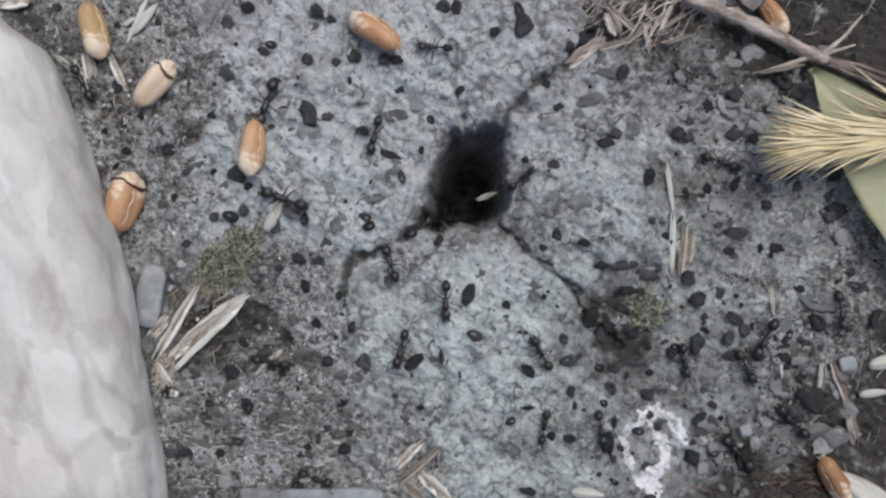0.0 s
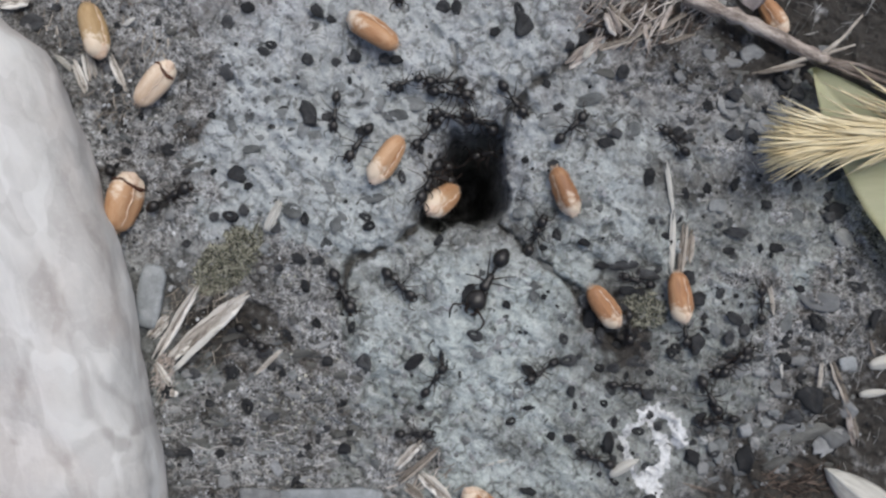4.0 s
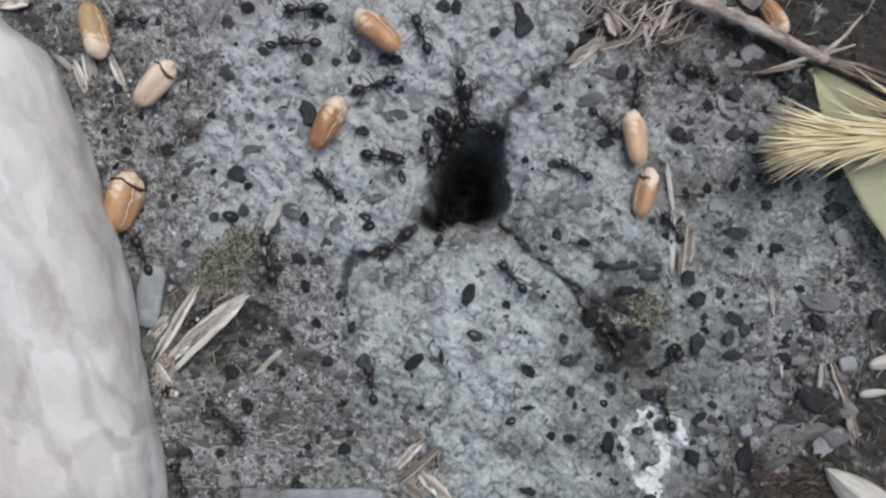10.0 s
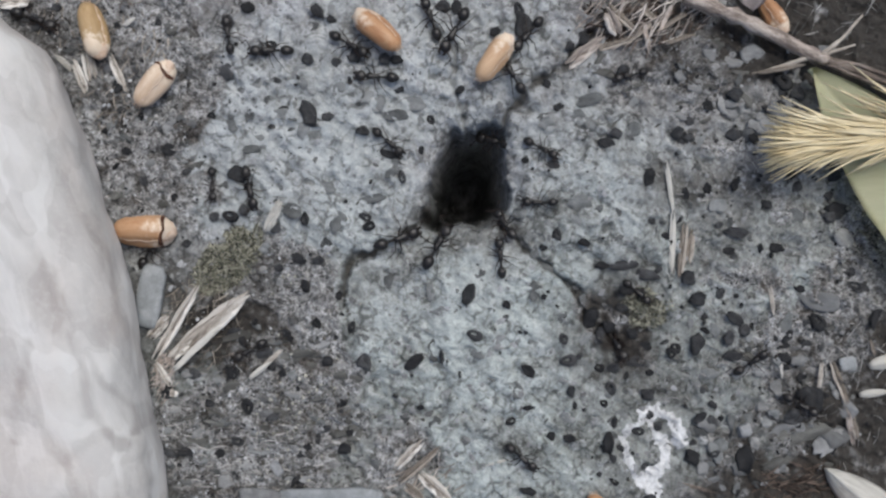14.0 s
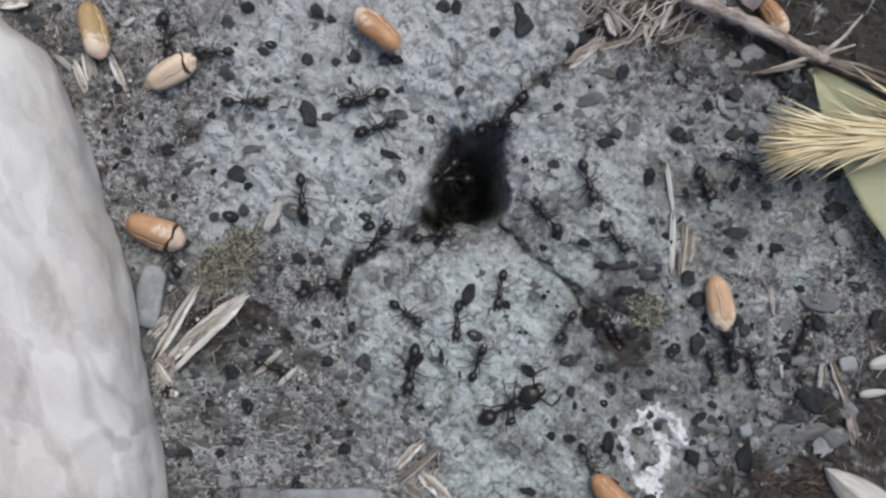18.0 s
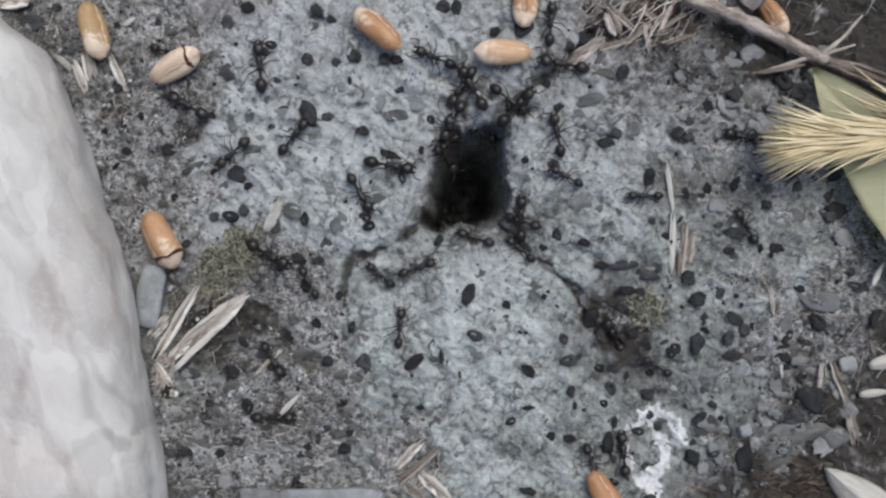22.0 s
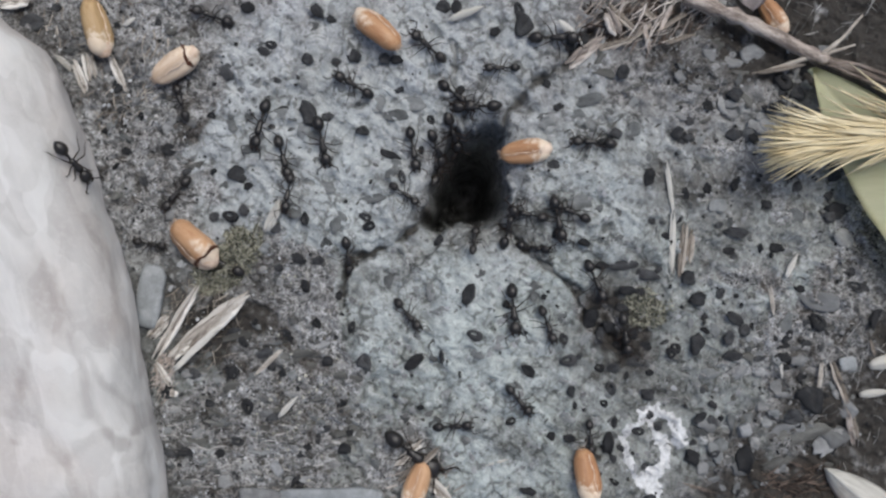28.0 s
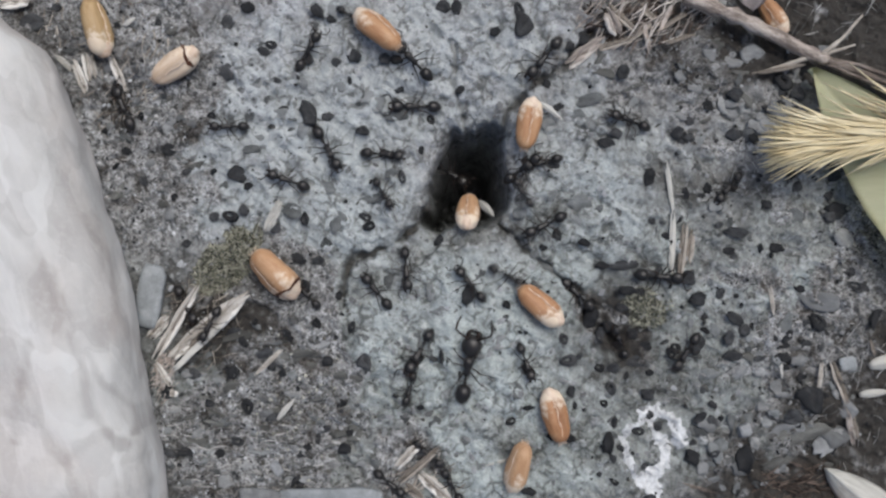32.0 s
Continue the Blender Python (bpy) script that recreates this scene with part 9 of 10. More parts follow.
    crawl(ants[22], [(0, 45.7, -7.2, -80), (0.25, 48.4, -7.4, -40), (0.5, 51.4, -7.7, 0), (0.67, 53.3, -7.6, -53), (0.83, 55.1, -7.4, -106), (1, 56.8, -7.2, -159),
        (1.5, 45.6, -6.9, -169), (1.75, 40.3, -9.1, -131), (2, 35.3, -11.3, -92), (2.33, 35.8, -10.5, -32), (2.67, 36.3, -9.7, 28), (3, 36.9, -9, 88),
        (3.75, 36.2, -6.9, 92), (4.5, 36, -4.8, 92), (5.25, 36, -2.7, 92), (5.5, 36.2, -2, 45), (5.75, 36.2, -1.3, -3), (6, 36.4, -0.6, -50), (6.5, 38.5, -3.5, -66),
        (7, 39.5, -7.1, -130), (7.5, 36.4, -12.4, -121), (7.67, 35.5, -14.2, -169), (7.83, 34.5, -16.1, -217), (8, 33.3, -17.8, -265), (8.5, 37, -13.1, -299),
        (9, 38.8, -7.4, -250), (9.5, 38, 0.9, -264), (10, 37.2, 9.1, -240), (10.17, 38.1, 8.5, -295), (10.33, 38.8, 7.8, -350), (10.5, 39.6, 7.1, -405),
        (11, 41.6, 4.6, -360), (11.25, 42.3, 10, -311), (11.5, 42.9, 15.4, -263), (12, 39.2, 25.6, -250), (12.5, 39.4, 30.2, -270), (13, 39.2, 34.4, -270),
        (13.33, 39.2, 34.4, -212), (13.67, 39.2, 34.4, -155), (14, 39.2, 34.4, -97), (14.75, 38.9, 27.7, -97), (15.5, 37.9, 20.7, -97), (16.25, 37, 13.9, -97),
        (17, 35.9, 7.2, -40), (18, 34.2, 9.8, -20), (18.5, 37.4, 8.2, -37), (19, 39.7, 5.5, -40), (20, 40.6, 2.2, -20), (20.5, 48.9, 2.5, 0), (21, 56.9, 2.3, 0),
        (22, 56.9, 2.3, 0), (23, 56.9, 2.3, 0), (24, 56.9, 2.3, 0), (25, 56.9, 2.3, 0), (28, 56.9, 2.3, 0), (29, 56.9, 2.3, 0), (30, 56.9, 2.3, 0), (31, 56.9, 2.3, 0),
        (32, 56.9, 2.3, 0)])
    crawl(ants[23], [(0, 32.1, 10, -20), (0.33, 33.1, 9.7, 27), (0.67, 34.2, 9.4, 73), (1, 35.2, 9.1, 120), (1.5, 32.4, 9.8, 180), (2, 29.5, 9.1, 220),
        (2.33, 29.6, 9.3, 170), (2.67, 29.8, 9.6, 120), (3, 29.9, 9.8, 70), (3.75, 27.5, 11.8, 135), (4.5, 25.2, 13.9, 135), (5.25, 23.2, 16.2, 135),
        (5.62, 22.2, 17.4, 98), (6, 21.1, 18.5, 60), (6.5, 25.3, 19.8, 25), (7, 28.8, 22, -20), (7.25, 26.5, 20.2, -75), (7.5, 24.4, 18.5, -130), (8, 21.4, 13.2, -85),
        (9, 21.8, 15.4, -120), (10, 22, 18.2, -95), (10.5, 29.2, 16.1, -29), (11, 34.9, 11.1, -80), (11.33, 34, 11.9, -133), (11.67, 33.2, 12.7, -187),
        (12, 32.4, 13.6, -240), (12.5, 26.5, 17, -207), (13, 20.4, 19.5, -200), (13.5, 16.6, 14.5, -138), (13.75, 14, 12.9, -84), (14, 11.5, 11.3, -30),
        (14.75, 12.6, 10.6, -26), (15.5, 13.8, 10, -26), (16.25, 14.9, 9.4, -26), (17, 16.1, 8.8, -50), (17.5, 17.3, 4.8, -66), (18, 19.6, 1.2, -50), (18.5, 23.6, 1.8, 5),
        (18.75, 25.8, 1.8, 62), (19, 27.9, 1.9, 120), (20, 30, 1.2, 110), (20.25, 24.9, 1.6, 146), (20.5, 19.9, 1.9, 182), (21, 10, 0.6, 140), (22, 9.2, 3.3, 160),
        (22.17, 9.7, 2.9, 214), (22.33, 10.3, 2.5, 268), (22.5, 10.9, 2.2, 321), (23, 12.3, 0.7, 345), (23.5, 13.5, -2, 295), (24, 15, -4.6, 290), (24.5, 12.4, -3.8, 349),
        (25, 9.7, -3.5, 300), (25.75, 10.3, -4.9, 292), (26.5, 10.8, -6.2, 292), (27.25, 11.4, -7.6, 292), (28, 11.9, -8.9, 290), (28.5, 11, -12.6, 250),
        (29, 9.3, -15.9, 240), (29.5, 11.1, -14.5, 226), (29.75, 11.8, -13.7, 173), (30, 12.5, -12.8, 120), (30.5, 12.2, -10, 85), (30.67, 12.4, -9.1, 34),
        (30.83, 12.7, -8.2, -18), (31, 12.9, -7.3, -70), (31.5, 11.4, -10.3, -120), (32, 9.5, -13, -70)])
    crawl(ants[24], [(0, -3, 2.5, 40), (0.5, -1.3, 6.7, 73), (1, -0.6, 10.9, 90), (1.25, -2.2, 9.7, 147), (1.5, -3.7, 9, 203), (2, -6.8, 7.7, 180), (2.5, -4.2, 11.8, 226),
        (3, -0.3, 14.7, 240), (3.75, -1.7, 13.6, 225), (4.5, -3, 12.3, 225), (5.25, -4.2, 11, 225), (5.62, -4.7, 10.3, 272), (6, -5.3, 9.6, 320), (6.25, -6, 8.3, 285),
        (6.5, -6.9, 7.1, 249), (6.75, -7.1, 5.6, 210), (7, -7.3, 4.2, 170), (7.5, -11.1, 4.8, 162), (7.75, -12.8, 5.6, 221), (8, -14.4, 6.5, 280), (8.5, -13, 7.9, 232),
        (8.75, -12.5, 8.7, 191), (9, -12, 9.6, 150), (10, -13.4, 7.4, 135), (10.5, -18.6, 8, 160), (11, -23.1, 11, 150), (11.5, -23, 15.7, 100), (12, -24.8, 20.1, 100),
        (13, -24, 20.5, 100), (13.5, -24.2, 22.5, 97), (14, -24.6, 24.5, 100), (15.5, -25.5, 23.6, 140), (17, -26.3, 22.5, 180), (18, -26.3, 22.5, 180),
        (19, -26.3, 22.5, 180), (20, -27.3, 22.9, 170), (20.5, -28.6, 24.3, 235), (21, -29.7, 25.6, 300), (22, -31.2, 22.5, 340), (23, -30.6, 24.8, 280),
        (23.25, -31.7, 24.6, 231), (23.5, -32.8, 24.4, 182), (24, -35.1, 24.6, 160), (25, -35.2, 25.2, 190), (25.75, -33.4, 23.4, 122), (26.5, -31.8, 21.4, 122),
        (27.25, -30.9, 19.3, 122), (28, -30.1, 16.9, 110), (28.25, -28.2, 16.5, 49), (28.5, -26.3, 16.1, -13), (29, -22.9, 15.2, 50), (29.25, -22.2, 14.1, -7),
        (29.5, -21.6, 13, -63), (30, -20.4, 10.6, -50), (30.33, -20.4, 11, 0), (30.67, -20.4, 11.5, 50), (31, -20.3, 11.9, 100), (31.5, -22.5, 13, 153),
        (32, -24.7, 14.1, 180)])
    crawl(ants[25], [(0, -19.6, -12.9, -10), (0.5, -12, -14, -8), (0.75, -8.2, -14.5, -62), (1, -4.4, -15, -115), (1.5, -3.9, -18.7, -93), (2, -4.8, -22.3, -135),
        (3, -7.4, -22, -80), (3.38, -5.8, -21.8, -40), (3.75, -4.1, -21.4, 1), (4.5, -0.9, -21.1, 1), (5.25, 2.3, -21.3, 1), (5.62, 3.9, -21.5, 43), (6, 5.5, -21.8, 85),
        (6.25, 3.2, -21.6, 125), (6.5, 0.8, -21.3, 165), (6.75, -1.3, -20.4, 107), (7, -3.5, -19.5, 50), (7.5, 0.4, -20.1, -2), (8, 4.2, -19.6, 30), (8.5, 9.4, -17.2, 15),
        (9, 15.2, -16.7, 0), (9.5, 20.6, -15.2, 20), (10, 25.9, -12.9, 40), (10.5, 24.1, -12.9, -10), (11, 22.4, -12.9, -60), (11.5, 20.7, -20.9, -112),
        (11.75, 18.4, -24.3, -66), (12, 16.2, -27.8, -20), (12.5, 29.4, -24, 21), (13, 41.7, -18.1, -30), (14, 41.3, -18, -30), (15, 41.2, -18, 30), (16, 41.2, -18, 90),
        (17, 41.2, -18.1, 150), (17.5, 41.1, -13.9, 90), (18, 41.3, -9.8, 70), (18.5, 42, -5.4, 78), (18.67, 42.4, -3.9, 30), (18.83, 42.6, -2.4, -17), (19, 43, -1, -65),
        (19.5, 40.8, -9.9, -98), (20, 40.6, -19.1, -145), (20.25, 40.4, -16.8, -208), (20.5, 40.2, -14.6, -270), (21, 40.6, -10, -210), (21.5, 38, -3.4, -245),
        (22, 34.5, 2.6, -240), (22.17, 34.2, 1.5, -190), (22.33, 34, 0.3, -140), (22.5, 33.7, -0.9, -90), (23, 34.4, -4.4, -120), (23.25, 32.2, -3.3, -160),
        (23.5, 29.9, -2.2, -200), (24, 24.6, -1, -210), (24.5, 22.9, -1.6, -158), (25, 20.9, -2.5, -190), (25.75, 19.5, -0.6, -226), (26.5, 18, 1.1, -226),
        (27.25, 16.2, 2.7, -226), (28, 14.5, 4.2, -205), (28.17, 16.1, 4.2, -253), (28.33, 17.8, 4.2, -301), (28.5, 19.4, 4.2, -349), (29, 24.1, 6.1, -375),
        (29.5, 24.1, 7.6, -322), (30, 24.2, 9.1, -270), (30.25, 26, 9.7, -312), (30.5, 27.9, 10.3, -355), (30.75, 29.8, 10, -287), (31, 31.6, 9.8, -220),
        (31.25, 24.6, 7.9, -276), (31.5, 17.8, 6.1, -332), (32, 7.4, -3.1, -385)])
    crawl(ants[26], [(0, 0.4, -6, -90), (0.5, 2.3, -6.8, -24), (0.75, 3.3, -7.3, -60), (1, 4.2, -7.7, -95), (1.25, 5.4, -8.5, -59), (1.5, 6.6, -9.3, -22),
        (2, 9.4, -9.9, -70), (2.5, 11.5, -10.4, -27), (3, 13.4, -11.9, -30), (3.38, 12.5, -12.7, -88), (3.75, 11.6, -13.5, -145), (4.5, 9.7, -14.9, -145),
        (5.25, 7.6, -16.1, -145), (6, 5.5, -17.3, -120), (6.25, 3.5, -16, -165), (6.5, 1.6, -14.7, -211), (7, -2.5, -12.5, -160), (8, -0.9, -9.6, -210),
        (8.5, -4.5, -12, -144), (8.75, -6.2, -13.3, -102), (9, -8, -14.7, -60), (9.33, -8.1, -15, -7), (9.67, -8.2, -15.2, 47), (10, -8.3, -15.4, 100),
        (10.5, -11.4, -11.8, 143), (11, -15.8, -9.8, 150), (11.33, -16.2, -10, 97), (11.67, -16.7, -10.1, 43), (12, -17.1, -10.3, -10), (12.5, -13.3, -11.6, -24),
        (12.67, -12.1, -12.2, 24), (12.83, -10.9, -12.8, 72), (13, -9.7, -13.4, 120), (13.5, -16.2, -13.4, 172), (14, -22.2, -11.7, 210), (15.5, -22.2, -11, 275),
        (17, -22.3, -10.3, 340), (17.5, -13, -9.4, 369), (18, -4, -7.4, 325), (18.25, -7, -10.8, 362), (18.5, -10.2, -14.3, 399), (18.75, -14.2, -16.7, 445),
        (19, -18.4, -19.1, 490), (20, -18.4, -19.3, 480), (21, -19.5, -18.1, 510), (21.25, -19.3, -16.7, 571), (21.5, -19.1, -15.4, 631), (22, -19.6, -12.9, 660),
        (22.5, -13.2, -12.7, 714), (22.75, -10.1, -13.4, 673), (23, -7, -14.2, 632), (23.25, -8.3, -14.2, 669), (23.5, -9.6, -14.1, 705), (23.75, -10.7, -13.6, 753),
        (24, -11.9, -13, 800), (24.5, -9.6, -7.3, 792), (25, -8, -1.4, 790), (25.38, -7.3, -2.1, 727), (25.75, -6.7, -2.8, 664), (26.5, -5.5, -4.3, 664),
        (27.25, -4.6, -5.9, 664), (28, -3.8, -7.6, 670), (29, -1.7, -9.7, 625), (29.5, -5.5, -16.5, 612), (30, -6.4, -24.5, 640), (31, -9.6, -23.2, 700),
        (31.5, -7.4, -24.8, 672), (32, -6.1, -27.1, 680)])
    crawl(ants[27], [(0, -6.1, -1.7, -250), (0.5, -8.4, -0.5, -208), (1, -10.6, 0.7, -210), (1.17, -10.1, 0, -158), (1.33, -9.8, -0.6, -105), (1.5, -9.3, -1.3, -53),
        (2, -7.6, -3.2, -100), (2.5, -15.5, -6.4, -158), (3, -23.6, -9.6, -210), (3.25, -23.2, -9.8, -153), (3.5, -22.8, -10, -97), (3.75, -22.4, -10.2, -40),
        (4.5, -21.3, -10.8, -40), (5.25, -20.4, -11.8, -40), (6, -19.6, -12.9, -20), (6.5, -20.3, -10.3, -76), (7, -21.1, -7.7, -80), (7.5, -17.4, -12.4, -63),
        (8, -15.8, -18, -130), (8.25, -21, -16.1, -171), (8.5, -26.3, -14.3, -213), (8.75, -30.2, -10.4, -146), (9, -34.3, -6.5, -80), (9.5, -30.7, -14.2, -55),
        (10, -24.4, -19.9, -40), (10.5, -23.7, -27.1, -90), (11, -24.5, -34.1, -90), (12, -24.5, -34.1, -90), (13, -24.5, -34.1, -90), (13.5, -24.5, -34.1, -22),
        (14, -24.5, -34.1, 45), (14.75, -23.1, -31.7, 45), (15.5, -21.3, -29.4, 45), (16.25, -19.3, -27.9, 45), (16.62, -18, -27.2, 82), (17, -16.8, -26.5, 120),
        (17.25, -12.4, -21.9, 77), (17.5, -7.9, -17.1, 33), (18, 4, -12.7, 70), (18.17, 3.2, -14.1, 10), (18.33, 2.5, -15.4, -50), (18.5, 1.8, -16.7, -109),
        (19, 1, -21.1, -140), (19.5, -0.1, -27.8, -90), (20, 1, -34.4, -90), (20.33, 1, -34.4, -145), (20.67, 1, -34.4, -201), (21, 1, -34.4, -256),
        (21.5, -0.5, -21.1, -256), (22, -5, -8.9, -275), (22.17, -4.5, -10.9, -326), (22.33, -3.9, -12.9, -376), (22.5, -3.4, -14.9, -427), (23, -0.3, -20.2, -390),
        (23.5, -1.2, -20.8, -355), (24, -2.2, -21.6, -320), (25, -0.9, -21.3, -370), (28, 1.4, -20.2, -355), (28.5, 3.8, -23, -415), (29, 5.6, -26.3, -370),
        (30, 4.4, -22.9, -350), (30.5, 4.8, -24.5, -390), (31, 5.2, -26.2, -430), (31.25, 4.2, -26.2, -480), (31.5, 3.1, -26.4, -530), (31.75, 2.1, -26.8, -565),
        (32, 1, -27, -600)])
    crawl(ants[28], [(0, 11.1, -11.6, -240), (0.25, 10.1, -11.8, -203), (0.5, 9.1, -11.9, -166), (1, 7.2, -12.6, -130), (1.25, 10.6, -15.5, -179),
        (1.5, 14.1, -18.5, -227), (2, 19.5, -25.9, -250), (3, 19.5, -25.2, -250), (3.75, 18, -24.2, -202), (4.5, 16.6, -23.6, -202), (5.25, 15, -23, -202),
        (6, 13.4, -22.6, -220), (6.25, 15.1, -21.2, -265), (6.5, 16.7, -19.8, -311), (6.75, 17.9, -17.9, -260), (7, 19, -16, -210), (7.5, 19.3, -13.2, -273),
        (8, 19.6, -10.4, -240), (9, 18.9, -9.4, -260), (9.33, 19.1, -10, -313), (9.67, 19, -10.5, -367), (10, 19.1, -11, -420), (11, 18.8, -12.9, -440),
        (12, 18.8, -10.2, -430), (13, 18.8, -10.2, -420), (13.5, 27.1, -12.2, -369), (14, 35.6, -12.9, -325), (14.75, 35.8, -15.3, -288), (15.5, 35.3, -17.4, -288),
        (16.25, 34.3, -19.4, -288), (17, 33, -21.4, -260), (17.5, 34.3, -17.5, -290), (18, 35.8, -13.7, -260), (18.5, 35.3, -6.7, -274), (19, 36.4, 0.1, -265),
        (20, 36.3, 2.5, -220), (20.5, 34.8, 7.8, -257), (21, 34.1, 13.3, -195), (22, 34.5, 12.9, -195), (23, 34.2, 13.6, -250), (23.33, 34.2, 13.6, -190),
        (23.67, 34.2, 13.6, -130), (24, 34.2, 13.6, -70), (24.5, 34.4, 11.5, -71), (25, 35.2, 9.7, -70), (25.38, 36.1, 10.3, -9), (25.75, 36.8, 10.9, 53),
        (26.5, 38, 12.2, 53), (27.25, 38.9, 13.7, 53), (27.62, 39.1, 14.6, 16), (28, 39.5, 15.5, -20), (28.25, 40, 12.8, 33), (28.5, 40.4, 10, 86), (29, 38.6, 4.6, 110),
        (29.5, 37.1, 9.3, 113), (30, 35.1, 14, 80), (30.5, 33.9, 11.9, 51), (30.75, 32.9, 11.1, 16), (31, 32.2, 10.3, -20), (31.5, 32.4, 8.6, -75), (32, 32.6, 6.8, -130)])
    crawl(ants[29], [(0, -5, -11.5, -105), (0.5, -1.9, -17.3, -57), (1, 2, -22.5, -80), (1.25, 3, -22.4, -31), (1.5, 4.1, -22.3, 18), (1.75, 5, -21.7, 57),
        (2, 5.9, -21.2, 95), (2.5, 1.4, -19.9, 155), (3, -2.4, -17.3, 190), (3.38, -1.9, -16.3, 123), (3.75, -1.4, -15.4, 55), (4.5, -0.2, -13.6, 55),
        (5.25, 1.1, -11.8, 55), (6, 2.4, -10.2, 80), (7, 3.3, -7.3, 95), (8, 6.1, -5.1, 60), (9, 6.8, -3.3, 110), (10, 7.8, -3.1, 130), (10.5, 2.2, 0.1, 145),
        (10.75, -0.3, 2.3, 93), (11, -2.9, 4.4, 40), (11.25, -5, 5.9, 94), (11.5, -7.1, 7.7, 147), (12, -12, 10.2, 180), (12.17, -11.1, 9.4, 230),
        (12.33, -10.2, 8.7, 280), (12.5, -9.2, 8, 330), (13, -6.1, 6.8, 315), (13.5, 1.2, 4.6, 329), (13.75, 3.9, 1.7, 392), (14, 6.7, -0.9, 455), (14.38, 5.1, -0.5, 395),
        (14.75, 3.4, -0.1, 336), (15.5, 0.3, 1, 336), (16.25, -2.7, 2.7, 336), (17, -5.4, 4.6, 310), (17.5, -1.5, -1.7, 298), (18, 1.5, -8.4, 265), (18.5, 1.1, -7.2, 222),
        (19, 0.7, -6.1, 180), (19.25, 0.5, -4.3, 144), (19.5, 0.3, -2.5, 109), (20, -1.6, 0.6, 100), (20.5, -3.9, -2.7, 61), (20.75, -4.7, -4.5, 0), (21, -5.4, -6.4, -60),
        (21.25, -4.7, -5.4, -1), (21.5, -4, -4.4, 58), (22, -2.8, -2.2, 20), (22.5, -0.5, 2.2, 74), (23, -0.3, 7.5, 100), (23.17, -0.3, 5.5, 156), (23.33, -0.3, 3.6, 211),
        (23.5, -0.3, 1.5, 267), (24, -0.9, -3.9, 265), (24.5, -3.9, 2.2, 304), (24.75, -6, 4.6, 372), (25, -8.3, 7.1, 440), (25.38, -9.5, 6.8, 493),
        (25.75, -10.6, 6.5, 546), (26.5, -12.9, 6.1, 546), (27.25, -15.2, 6, 546), (27.62, -16.4, 6.1, 583), (28, -17.6, 6.2, 620), (28.5, -16.3, 3.2, 648),
        (29, -15.8, 0.1, 690), (29.25, -18, -4.2, 652), (29.5, -20.2, -8.6, 614), (29.75, -20.6, -13.3, 567), (30, -20.9, -18.1, 500), (30.3, -21.4, -15, 460),
        (30.6, -22, -9.6, 465), (30.8, -23.8, -7.2, 500), (31, -27.4, -7.7, 545, 1.6), (31.5, -27.6, -8.4, 560, 1.6), (32, -26.5, -8.6, 600, 1.6)])
    crawl(ants[30], [(0, 9.5, 8.1, 40), (0.25, 12.4, 6.8, 4), (0.5, 15.4, 5.7, -32), (1, 20.2, 1.5, 30), (1.5, 22.8, 2.4, 15), (1.75, 24.3, 2.7, -27), (2, 25.7, 2.9, -70),
        (2.5, 23.5, 0.4, -117), (3, 22.8, -2.8, -180), (6, 20.7, -3.8, -220), (6.25, 22.2, -1.6, -263), (6.5, 23.5, 0.5, -306), (6.75, 25.2, 2.6, -351),
        (7, 26.9, 4.7, -395), (7.25, 27.4, 6, -350), (7.5, 28.1, 7.3, -305), (8, 30.1, 9.1, -240), (8.25, 31.2, 9.4, -295), (8.5, 32.1, 9.7, -351), (8.75, 33, 9.7, -300),
        (9, 34, 9.8, -250), (9.5, 32, 15, -246), (10, 29.5, 20.1, -200), (10.5, 29.4, 21.3, -265), (11, 29.5, 22.7, -330), (11.5, 29.5, 22.9, -285),
        (12, 29.5, 23.2, -240), (13, 26.8, 23.2, -220), (13.25, 25.3, 22.7, -184), (13.5, 23.9, 22.1, -147), (14, 21.4, 19.8, -165), (14.38, 22.4, 19.1, -99),
        (14.75, 23.5, 18.7, -34), (15.5, 25.4, 17.3, -34), (16.25, 27.2, 15.9, -34), (16.62, 28.2, 15.3, -77), (17, 29.2, 14.6, -120), (17.5, 30.1, 11.1, -81),
        (18, 30.2, 7.4, -65), (19, 30.1, 10.6, -40), (19.5, 30.4, 10.4, 0), (20, 30.8, 10.3, 40), (20.5, 30.2, 10.7, 80), (21, 29.5, 11.1, 120), (21.25, 27.7, 10.1, 169),
        (21.5, 25.9, 9.1, 217), (22, 22.8, 6.1, 180), (22.5, 24.2, 9.6, 244), (23, 26.3, 12.9, 240), (23.5, 24, 8.4, 239), (23.75, 22.5, 6.5, 174), (24, 21, 4.5, 110),
        (24.5, 16.8, 12.4, 121), (25, 12, 20.1, 140), (25.75, 10.6, 20.2, 173), (26.5, 9.3, 20.3, 173), (27.25, 7.9, 20.4, 173), (28, 6.6, 20.6, 180),
        (28.5, 6.2, 21.6, 132), (29, 5.9, 22.5, 85), (30, 9.4, 21.3, 150), (30.5, 7.2, 23.9, 139), (31, 4.3, 25.9, 80), (31.25, 0.6, 25.9, 39), (31.5, -3, 26, -3),
        (32, -10.3, 26.5, -30)])
